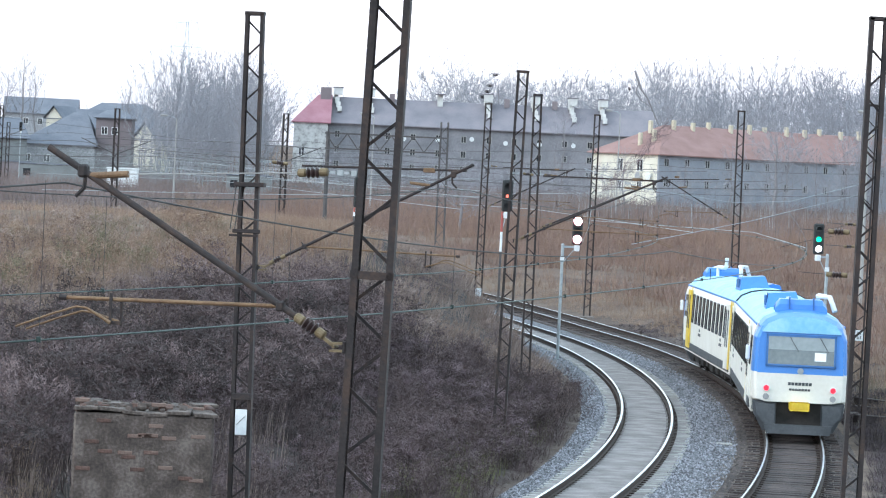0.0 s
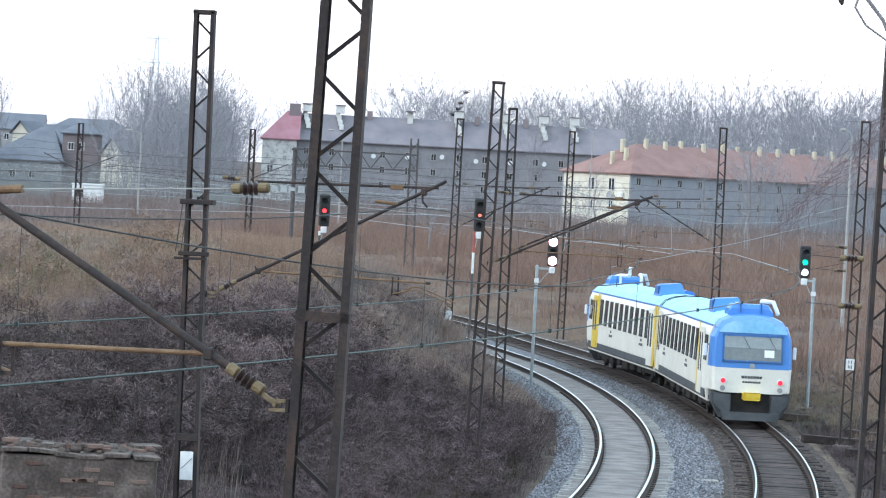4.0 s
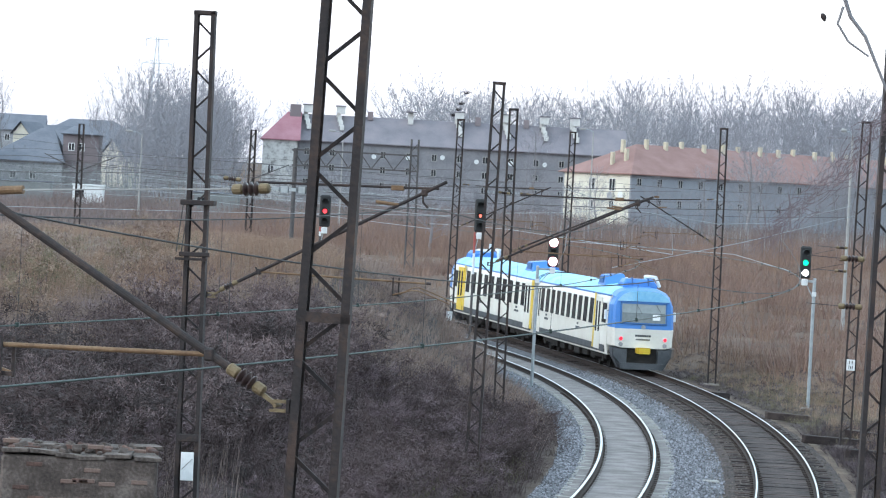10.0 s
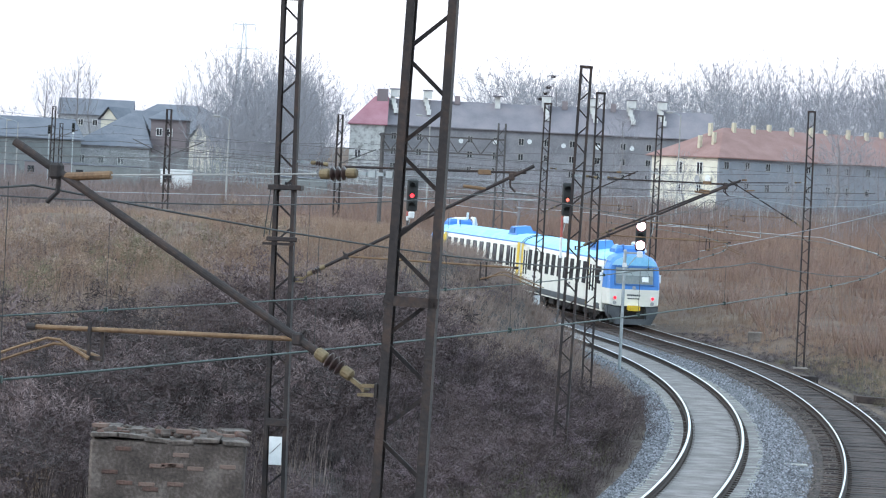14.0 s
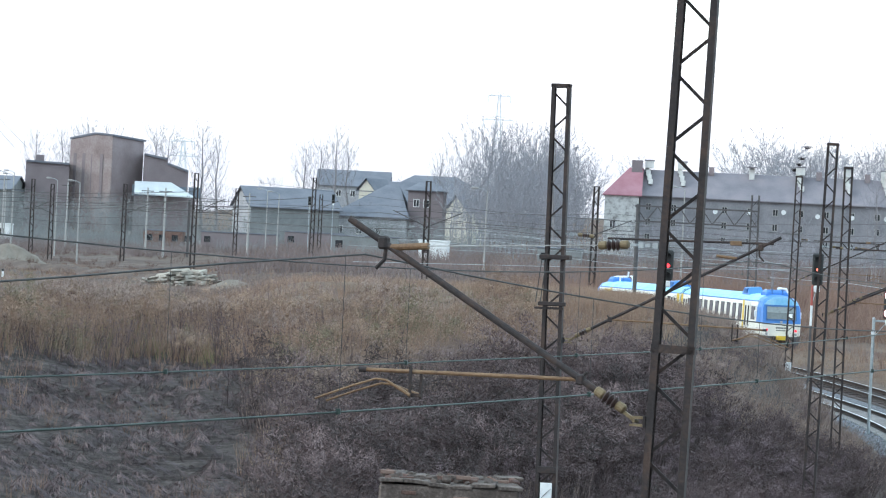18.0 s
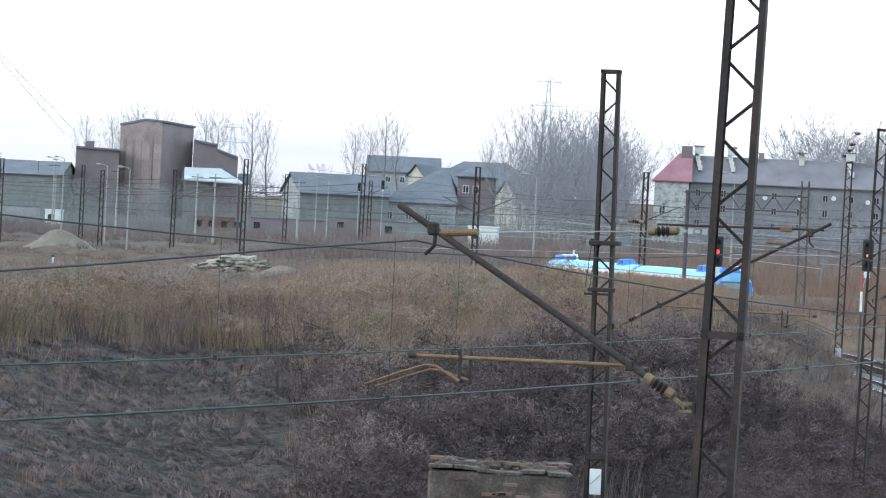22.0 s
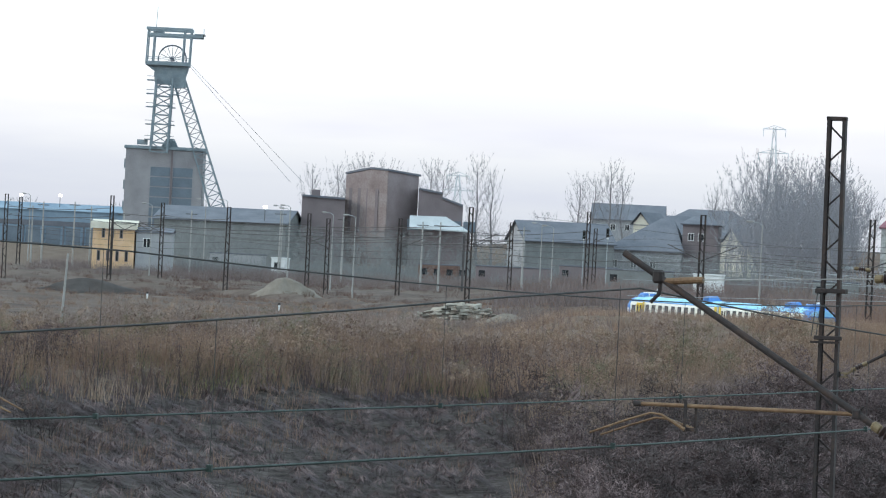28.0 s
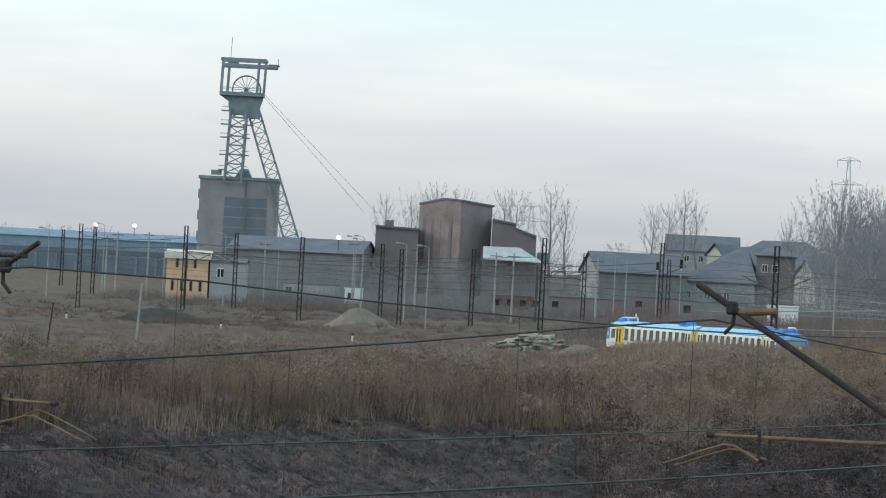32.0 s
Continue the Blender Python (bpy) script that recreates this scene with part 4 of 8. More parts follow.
    for a in (-1, 1):
        part("windscreen_seal", Shape().box(-0.97, 0.97, -0.025, 0.025, a * 0.42 - 0.03, a * 0.42 + 0.03), SEALBLUE, gl)
        part("windscreen_seal", Shape().box(a * 0.95 - 0.03, a * 0.95 + 0.03, -0.025, 0.025, -0.45, 0.45), SEALBLUE, gl)
        part("wiper", Shape().tube([(a * 0.42 + 0.1, k * 0.05, 0.38), (a * 0.42 + 0.34, k * 0.06, -0.02)], 0.007, 5), RUBBER, gl)
    # added panel: paints the lower glass dark below the sky's reflection
    part("painted_screen_dark", Shape().box(-0.91, 0.91, k * 0.0145 - 0.002, k * 0.0145 + 0.002, -0.385, 0.02), SCREENDARK, gl, "lower windscreen half with the dark cab painted on")
    part("notice", Shape().box(0.38, 0.70, k * 0.021 - 0.003, k * 0.021 + 0.003, -0.27, -0.03), PAPER, gl, "white paper notice behind the glass")
    part("emblem", Shape().tube([face_pt(0, 1.86, 0.0), face_pt(0, 1.86, 0.03)], 0.09, 14), STEEL, c)
    for s in (-1, 1):
        lm = part("tail_lamp", Shape().tube([(s * 0.93, f, 1.36), (s * 0.93, f + k * 0.05, 1.36)], 0.10, 16), WPAINT, c, "lit red tail lamp")
        if driver_rear:
            part("lamp_glass", Shape().tube([(s * 0.93, f + k * 0.05, 1.36), (s * 0.93, f + k * 0.06, 1.36)], 0.075, 16), TAIL, lm)
        part("headlamp", Shape().tube([(s * 0.93, f, 1.12), (s * 0.93, f + k * 0.05, 1.12)], 0.085, 14), LENS, c)
    for zz, ww, hh in ((1.50, 0.34, 0.042), (1.34, 0.30, 0.03)):
        br = Shape()
        wd = ww * 2 / 7
        for i in range(7):
            br.box(-ww + i * wd + 0.008, -ww + (i + 1) * wd - 0.008, f + k * 0.004 - 0.004, f + k * 0.004 + 0.004, zz - hh, zz + hh)
        part("lettering", br, SKIRT, c)
    # valance, coupler and plough
    part("valance", Shape().prism([(-1.28, 0.98), (1.28, 0.98), (1.24, 0.62), (0.98, 0.16), (-0.98, 0.16), (-1.24, 0.62)], f - k * 0.62, f - k * 0.12), SKIRT, c, "dark grey valance")
    # flat black panel painted for the darkness round the coupler, no hollow
    part("recess_dark_panel", Shape().box(-0.62, 0.62, f - k * 0.12 - 0.006, f - k * 0.12 + 0.006, 0.36, 0.97), BLACK, c)
    part("coupler", Shape().box(-0.28, 0.28, f - k * 0.25, f + k * 0.28, 0.76, 1.02, c=0.03).tube([(-0.1, f + k * 0.28, 0.9), (-0.1, f + k * 0.36, 0.9)], 0.1, 12), YELLOW, c, "yellow automatic coupler")
    for s in (-1, 1):
        part("plough_side", Shape().prism([(s * 0.66, 0.92), (s * 1.2, 0.92), (s * 1.17, 0.6), (s * 0.92, 0.34), (s * 0.66, 0.34)], f - k * 0.12, f + k * 0.05), SKIRT, c)
    part("plough", Shape().prism([(-0.95, 0.36), (0.95, 0.36), (0.88, 0.10), (-0.88, 0.10)], f - k * 0.2, f + k * 0.14), SKIRT, c, "grey rail guard")
    # gangway bellows
    bel = Shape()
    for i in range(5):
        yy = y_gang - k * i * 0.07
        bel.box(-0.85, 0.85, yy - 0.02, yy + 0.02, 0.85, 3.05)
    part("gangway_bellows", bel, RUBBER, c)
    return c


REAR = coach("railcar_coach", "blue, cream and yellow railcar coach with lit tail lamps", True)
LEAD = coach("railcar_coach", "blue, cream and yellow leading coach of the railcar", False)

# seconds and where the train's end is along y
RUN = [(0, 92.6), (1, 97.7), (2, 103.0), (3, 108.5), (4.5, 116.9), (6, 125.2), (7, 130.6), (8, 135.9), (9, 141.2), (10, 146.6), (11, 152.2), (12, 157.9), (13, 163.7), (14, 169.5),
       (15.5, 178.1)]


def along(y, metres, route):
    """The y that lies so many metres further along the line."""
    x = route(y)
    for _ in range(int(metres / 0.25)):
        x2 = route(y + 0.22)
        h = math.atan2(x2 - x, 0.22)
        y += 0.25 * math.cos(h)
        x = route(y)
    return y


# further on: seconds, then the places of the train's two ends
YONDER = [(17.5, 1.35, 207.5, -12.1, 248.7), (19, -1.2, 216.4, -15.3, 257.3), (21, -4.3, 227.5, -20.1, 267.9), (23, -7.5, 238.6, -25.1, 278.2), (24.5, -10.5, 247.3, -29.0, 286.3),
          (27, -15.2, 260.7, -35.1, 299.4), (29, -19.7, 271.9, -40.6, 309.9), (31, -24.6, 282.0, -46.2, 319.6), (32, -27.2, 287.0, -49.1, 324.3)]


def yonder_pose(row, lead):
    a, b = Vector((row[0], row[1], rail_z(row[1]))), Vector((row[2], row[3], rail_z(row[3])))
    d = (b - a).normalized()
    out = Vector((d.y, -d.x, 0))
    mid = (a + b) / 2 + out * 0.7
    p, q = (mid, b) if lead else (a, mid)
    d = (q - p).normalized()
    c = (mid + d * (LCAR / 2 + 0.2)) if lead else (mid - d * (LCAR / 2 + 0.2))
    return Matrix.Translation(c) @ d.to_track_quat("Y", "Z").to_matrix().to_4x4()


def coach_pose(y_end, start):
    ya, yb = along(y_end, start + 3.5, line_point), along(y_end, start + LCAR - 3.0, line_point)
    a, b = Vector((line_point(ya), ya, rail_z(ya))), Vector((line_point(yb), yb, rail_z(yb)))
    d = (b - a).normalized()
    mid = a + d * (LCAR / 2 - 3.5)
    return Matrix.Translation(mid) @ d.to_track_quat("Y", "Z").to_matrix().to_4x4()

# ---- cantilevers, insulators and wires ----
def insulator(parent, a, b, r=0.085, sheds=4, at=None):
    """A ribbed insulator between two points, with a cap at each end."""
    a, b = Vector(a), Vector(b)
    d = b - a
    pts, rad = [], []
    for i in range(sheds):
        for f, k in ((0.02, 0.45), (0.45, 1.0), (0.55, 1.0), (0.98, 0.45)):
            pts.append(a + d * (0.28 + 0.44 * (i + f) / sheds))
            rad.append(r * k)
    body = part("insulator", Shape().tube(pts, rad, 14), PORC, parent, "brown porcelain insulator", smooth=False)
    for s, e in ((0.0, 0.29), (0.71, 1.0)):
        part("insulator_cap", Shape().tube([a + d * s, a + d * (s + (e - s) * 0.15), a + d * (e - (e - s) * 0.15), a + d * e], [r * 0.45, r * 0.72, r * 0.72, r * 0.5], 12), CAP, body, "ochre metal cap")
    return body


def cantilever(mast_at, u, reach, low=5.0, tip=6.85, tie=6.85, arm=5.34, side_arm=1, big=1.0, more=0.0, m0=0.20, label="brown tube cantilever with yellow arms and porcelain insulators"):
    """A bracket from a mast across the track: u is the direction across, reach its length."""
    x, y = mast_at
    c = thing("cantilever", Matrix.Translation((x, y, 0)) @ pose(0, 0, 0, 0, 0, math.degrees(math.atan2(u[1], u[0]))), label, "cantilever", "cantilevers")
    k = (tip - low) / (reach - m0)

    def on(l):
        return (l, 0, low + k * (l - m0))
    for yy in (-0.04, 0.04):
        for zz in (-0.035, 0.03):
            part("bracket_plate", Shape().box(m0 - 0.03, m0 + 0.09, yy - 0.006, yy + 0.006, low + zz - 0.010, low + zz + 0.010), CAP, c)
    part("bracket_foot", Shape().box(m0 - 0.06, m0 - 0.03, -0.045, 0.045, low - 0.05, low + 0.05, c=0.006), MAST, c)
    part("bracket_pin", Shape().tube([(m0 + 0.05, -0.055, low), (m0 + 0.05, 0.055, low)], 0.014, 8), CAP, c)
    part("bracket_eye", Shape().bar((m0 + 0.05, 0, low + 0.0), (m0 + 0.16, 0, low + 0.07), 0.03), CAP, c)
    insulator(c, on(m0 + 0.15), on(m0 + 0.43), 0.062 * big, 3)
    part("strut", Shape().tube([on(m0 + 0.41), on(m0 + 0.44), on(reach), on(reach + 0.12)], [0.024, 0.031 * big, 0.031 * big, 0.031 * big], 12), MAST, c, "dark brown strut tube")
    part("strut_clamp", Shape().box(reach - 0.27, reach - 0.18, -0.05, 0.05, on(reach - 0.23)[2] - 0.06, on(reach - 0.23)[2] + 0.06, c=0.02), MAST, c)
    part("hook", Shape().tube([on(reach - 0.25), (reach - 0.24, 0.0, on(reach - 0.25)[2] - 0.14), (reach - 0.16, 0, on(reach - 0.25)[2] - 0.22)], 0.018, 6), MAST, c)
    # tie rod at the top
    tj = reach - 0.30 if big >= 1 else reach - 0.62
    part("tie_sleeve", Shape().tube([on(tj), (tj - 0.36, 0, on(tj)[2] + 0.03)], 0.032 * big, 10), TUBE, c, "yellow-brown tie sleeve")
    if big < 1:          # a stiff top tube from mast to strut
        part("top_tube", Shape().tube([(reach, 0, on(reach)[2] - 0.05), (0.85, 0, tie - 0.04)], 0.02, 8), MAST, c, "dark brown top tube")
        part("tube_clamp", Shape().box(reach * 0.8, reach * 0.8 + 0.2, -0.04, 0.04, tie - 0.06, tie + 0.02, c=0.01), TUBE, c, "ochre clamp")
    else:
        part("tie_rod", Shape().tube([(tj - 0.36, 0, on(tj)[2] + 0.03), (0.62, 0, tie - 0.02)], 0.006, 6), POLE, c)
    insulator(c, (0.60, 0, tie - 0.02), (0.32, 0, tie), 0.052 * big, 3)
    chain = Shape()
    for i in range(4):
        chain.box(0.05 + i * 0.065, 0.10 + i * 0.065, -0.012 - 0.012 * (i % 2), 0.012 + 0.012 * (i % 2), tie - 0.024 + 0.012 * (i % 2), tie + 0.024 - 0.012 * (i % 2))
    part("link_chain", chain, STEEL, c)
    # registration tube with its drop bracket and steady arms
    l0 = m0 + (arm - low) / k
    e = reach - 0.10 + more
    part("registration_tube", Shape().tube([(l0, 0, arm), (e, 0, arm - 0.035)], 0.019 * big, 10), TUBE, c, "yellow-brown registration tube")
    part("tube_joint", Shape().box(l0 - 0.035, l0 + 0.04, -0.04, 0.04, arm - 0.045, arm + 0.045, c=0.012).tube([(l0, 0, arm), (l0 - 0.05, 0, arm + 0.07)], 0.012, 6), MAST, c)
    db = e - 0.5 if side_arm > 0 else e - 0.15
    part("drop_bracket", Shape().bar((db - 0.04, -0.03, arm + 0.03), (db - 0.04, -0.03, arm - 0.26), 0.022).bar((db + 0.04, 0.03, arm + 0.03), (db + 0.04, 0.03, arm - 0.26), 0.022).bar((db - 0.05, 0, arm - 0.235), (db + 0.05, 0, arm - 0.235), 0.03), MAST, c, "dark double drop bracket")
    part("tube_end", Shape().tube([(e - 0.02, 0, arm - 0.034), (e + 0.05, 0, arm - 0.036)], 0.026 * big, 10), MAST, c)
    for s in (-1, 1):
        part("steady_arm", Shape().tube([(db + 0.03 * s, 0.05 * s, arm - 0.235), (db + 0.26, 0.06 * s, arm - 0.135 + 0.02 * s), (db + 0.36, 0.06 * s, arm - 0.13 + 0.022 * s), (db + 0.6, 0.06 * s, arm - 0.21 + 0.022 * s), (db + 0.92 + 0.03 * s, 0.05 * s, arm - 0.33 + 0.01 * s)], [0.017 * big, 0.012 * big, 0.011 * big, 0.011 * big, 0.011 * big], 6), TUBE, c)
    return c, db + 0.86


def across(y, sign):
    """The direction across the tracks at y, to the right (1) or to the left (-1)."""
    d = math.atan2(line_point(y + 1) - line_point(y - 1), 2)
    return (math.cos(d) * sign, -math.sin(d) * sign)


cantilever((-0.935, 24.75), across(25, -1), 2.87, m0=0.13, low=5.28, tip=6.84, tie=6.80, arm=5.605)
cantilever((-3.78, 55.0), across(55, 1), 3.75, low=5.1, tip=6.98, tie=6.93, arm=5.50, big=0.85)
cantilever((0.95, 85.6), across(85.6, 1), 3.95, low=5.25, tip=7.02, tie=7.0, arm=5.6, big=0.85)
cantilever((1.93, 107.5), across(107.5, 1), 4.1, low=5.3, tip=7.05, tie=7.05, arm=5.75, big=0.85)
cantilever((0.37, 147.5), across(147.5, 1), 3.9, low=5.6, tip=7.4, tie=7.4, arm=6.0, big=0.85)
cantilever((11.2, 143.7), across(143.7, -1), 3.2, low=5.5, tip=7.2, tie=7.3, arm=5.85, big=0.85)
cantilever((-12.2, 24.6), across(24.6, 1), 2.92, low=5.2, tip=6.9, tie=6.9, arm=5.62, big=0.75, more=0.45)


def flat_bracket(x, y, z, u, reach, r=0.018, mat=TUBE):
    """Two level tubes with insulators, held by a mast."""
    c = thing("cantilever", Matrix.Translation((x, y, z)) @ pose(0, 0, 0, 0, 0, math.degrees(math.atan2(u[1], u[0]))), "level tube bracket with porcelain insulators", "cantilever", "cantilevers")
    for dz in (0, -0.72):
        insulator(c, (0.16, 0, dz), (0.52, 0, dz), 0.06, 3)
        part("tube", Shape().tube([(0.5, 0, dz), (reach, 0, dz + 0.02)], r, 8), mat, c)
    part("steady_arm", Shape().tube([(reach - 0.4, 0, 0), (reach - 0.55, 0, -0.08), (reach - 0.2, 0, -0.16), (reach + 0.3, 0, -0.3)], r * 0.78, 6), mat, c)


flat_bracket(6.5, 53.1, 6.2, across(53, -1), 1.0, 0.005, DARKWIRE)
flat_bracket(12.6, 108.7, 5.9, across(108, -1), 1.1, 0.011, GREY_MAST)

# white board and switch box on the second mast, small boards on others
part("number_board", Shape().box(-0.10, 0.10, -0.012, 0.012, -0.22, 0.22, c=0.004), WPAINT, MB, "blank white enamel board", at=pose(0.02, -0.17, 2.42 - land_at(-3.78, 55)))
part("board_mark", Shape().bar((-0.085, -0.016, -0.05), (0.085, -0.016, 0.12), 0.014, 0.006), SIGHEAD, MB, "dark slanting stroke", at=pose(0.02, -0.17, 2.42 - land_at(-3.78, 55)))
part("board_strap", Shape().box(-0.16, 0.16, -0.02, 0.02, -0.06, 0.06, c=0.01), MAST, MB, at=pose(0.02, -0.17, 2.86 - land_at(-3.78, 55)))
part("switch_rod", Shape().box(-0.24, 0.24, -0.22, -0.16, 5.86, 5.93, c=0.01).box(-0.30, 0.20, -0.2, -0.18, 5.80, 5.84), MAST, MB, at=pose(0, 0, 0))
part("clamp_band", Shape().box(-0.25, 0.27, -0.19, 0.19, 6.66, 6.74, c=0.01), MAST, MB, "dark clamp band")
part("stay_cable", Shape().tube([(-0.2, -0.2, 6.66), (-0.28, -0.22, 5.92)], 0.008, 5).tube([(-0.12, -0.2, 6.66), (-0.2, -0.22, 5.92)], 0.008, 5), DARKWIRE, MB)
part("sign_board", Shape().box(-0.13, 0.13, -0.01, 0.01, -0.17, 0.17, c=0.004), WPAINT, MR, "small white board with dark marks", at=pose(0, -0.18, 2.62))
bars = Shape()
for dx, z0, z1 in ((-0.04, 0.03, 0.13), (0.04, 0.03, 0.13), (-0.05, -0.12, -0.02), (0.0, -0.12, -0.04), (0.05, -0.12, -0.02)):
    bars.box(dx - 0.012, dx + 0.012, -0.014, -0.010, z0, z1)
part("sign_marks", bars, SIGHEAD, MR, at=pose(0, -0.18, 2.62))
part("number_board", Shape().box(-0.13, 0.13, -0.012, 0.012, -0.2, 0.2, c=0.004), WPAINT, ME, "blank white enamel board", at=pose(0, -0.17, 6.8 - 4.93 - land_at(0.37, 147.5)))


def wire(points, r, mat, label, group, name="overhead_wire", n=6):
    return single(name, Shape().tube(points, r, n), mat, Matrix(), label, "wire", group)


def catenary(offset, supports, ends, label):
    """Contact wire, carrying rope and droppers of one track."""
    ys = [ends[0]] + [s[0] for s in supports] + [ends[1]]
    stag = [0.0] + [s[1] for s in supports] + [0.0]
    hs = [6.6] + [s[2] if len(s) > 2 else 6.6 for s in supports] + [6.6]

    def at(y, z):
        return (line_point(y, offset + float(np.interp(y, ys, stag))), y, z + rail_z(y))
    con = [at(y, 5.20) for y in np.arange(ends[0], ends[1], 2.5)]
    w = thing("overhead_line", Matrix(), label, "wire", "overhead wires")
    part("contact_wire", Shape().tube(con, 0.0098, 6), WIRE, w, "green contact wire")

    def sag(y):
        i = max(0, min(len(ys) - 2, int(np.searchsorted(ys, y)) - 1))
        t = (y - ys[i]) / (ys[i + 1] - ys[i])
        return hs[i] + (hs[i + 1] - hs[i]) * t - 4 * t * (1 - t) * min(0.75, (ys[i + 1] - ys[i]) ** 2 * 0.0004)
    part("carrying_rope", Shape().tube([at(y, sag(y)) for y in np.arange(ends[0], ends[1], 2.5)], 0.0088, 6), DARKWIRE, w, "dark carrying rope")
    for y in np.arange(ends[0] + 3, ends[1] - 2, 6.3):
        a, b = at(y, 5.20), at(y, sag(y))
        part("dropper", Shape().tube([a, b], 0.003, 4), DARKWIRE, w)
        part("dropper_clip", Shape().box(a[0] - 0.02, a[0] + 0.02, y - 0.03, y + 0.03, a[2] - 0.02, a[2] + 0.03), WIRE, w)


catenary(0.0, [(25.2, 0.10, 6.62), (53, -0.2, 5.75), (108.7, 0.2, 6.2), (143.7, -0.2), (176, 0.2)], (-22, 225), "contact wire and carrying rope over the outer track")
catenary(INNER, [(23.6, -0.2, 6.80), (54, 0.2, 6.66), (85, -0.15), (107, 0.15), (147, -0.2)], (-22, 225), "contact wire and carrying rope over the inner track")
# feeder wires that cross the view
for pts in ([(-53.1, 420, 7.4), (-22, 300, 6.3), (0.5, 220, 5.6)], [(-53, 420, 6.2), (-23.5, 320, 5.9), (0.5, 240, 6.0)], [(-54.4, 430, 8.1), (-20.6, 330, 6.8), (0.5, 250, 6.8)],
            [(-25.2, 200, 5.0), (-11.8, 190, 5.4), (0.4, 180, 5.9)], [(-5.3, 240, 6.9), (0.5, 230, 5.8), (6.8, 200, 6.3), (9.5, 190, 6.7)], [(-1, 240, 5.0), (3.6, 200, 5.2), (9.7, 150, 4.9)],
            [(6.9, 200, 4.7), (14, 170, 4.8), (13.8, 140, 4.6)], [(-39.1, 400, 8.0), (-11.4, 300, 6.0)], [(-47.9, 380, 5.2), (-25.7, 350, 5.4), (-0.8, 200, 5.0)]):
    wire([Vector(p) for p in pts], 0.015, STEEL, "pale wire across the waste ground", "yard wires", n=5)
wire([(4.7, 134, 6.0), (4.62, 134, 5.1), (4.4, 134, 4.5)], 0.012, STEEL, "pale jumper wire hanging beside the signal", "feeder wires", n=5)
wire([(9.0, 140, 6.2), (9.1, 140, 5.0)], 0.010, STEEL, "thin hanging wire with a clamp", "feeder wires", n=5)
wire([(4.9, 141, 4.8), (9.1, 140, 4.9)], 0.016, TUBE, "slender brown tube across the tracks", "feeder wires", n=6)
wire([(-46, 300, 10.6), (-20, 240, 8.6), (0.6, 147.5, 7.6), (1.9, 107.5, 7.35)], 0.014, DARKWIRE, "dark feeder wire between far masts", "feeder wires")
wire([(3.5, 107, 7.3), (5.5, 109, 6.75), (8.6, 111, 6.42), (10.6, 112, 6.55), (12.5, 108.8, 7.2)], 0.011, STEEL, "slack grey jumper cable between masts", "feeder wires")
wire([(12.6, 108.8, 6.9), (9, 107, 5.9), (6.5, 106, 5.3), (5.0, 104, 5.0)], 0.010, STEEL, "slack grey jumper cable between masts", "feeder wires")
for i, (z0, z1, y0, y1) in enumerate([(9.3, 7.6, 395, 150), (8.6, 7.0, 400, 145), (8.0, 8.4, 420, 300), (7.2, 7.8, 410, 310), (6.6, 6.9, 380, 280), (9.9, 10.2, 460, 330), (8.9, 9.4, 470, 340)]):
    x0, x1 = -150 + 9 * i, 8 + 6 * i
    pts = []
    for t in np.linspace(0, 1, 26):
        q = (t * 5) % 1
        pts.append((x0 + (x1 - x0) * t, y0 + (y1 - y0) * t, z0 + (z1 - z0) * t - 4 * q * (1 - q) * 0.5))
    wire(pts, 0.016, GREY_MAST, "thin sagging wire across the yard", "yard wires", n=5)
for a, b2 in (((-154.7, 504.1, 11.4), (-138.2, 443.6, 11.0)), ((-138.2, 443.6, 10.6), (-123.6, 442.7, 11.0)), ((-123.6, 442.7, 10.4), (-101.3, 462.3, 10.2)), ((-121.8, 462.3, 10.6), (-100, 410, 10.0)), ((-101.3, 462.3, 9.6), (-83.8, 436.2, 9.8)), ((-100, 410, 9.4), (-63.9, 372, 10.2)), ((-83.8, 436.2, 9.2), (-60.3, 440.8, 10.8))):
    a, b2 = Vector(a), Vector(b2)
    for dz in (0, -1.1):
        pts = [a.lerp(b2, t) + Vector((0, 0, dz - 1.2 * t * (1 - t))) for t in np.linspace(0, 1, 9)]
        wire(pts, 0.035, GREY_MAST, "dark cross-span rope between far masts", "cross-span ropes", "span_rope", 5)
for x, y, w in ((-75, 471.5, 6.5), (-121.8, 462.3, 7.0)):
    gq = thing("mast_portal", Matrix.Translation((x, y, 8.3)), "dark braced beam between far masts", "portal", "mast portals")
    part("chord", Shape().bar((-w, 0, 0.9), (0.2, 0, 0.9), 0.12), GREY_MAST, gq)
    part("chord", Shape().bar((-w, 0, 0), (0.2, 0, 0), 0.12), GREY_MAST, gq)
    for i in range(4):
        part("brace", Shape().bar((-w + i * w / 4, 0, 0 if i % 2 else 0.9), (-w + (i + 1) * w / 4, 0, 0.9 if i % 2 else 0), 0.09), GREY_MAST, gq)
    part("post", Shape().bar((-w, 0, land_at(x - w, y) - 8.6), (-w, 0, 1.6), 0.3), GREY_MAST, gq)
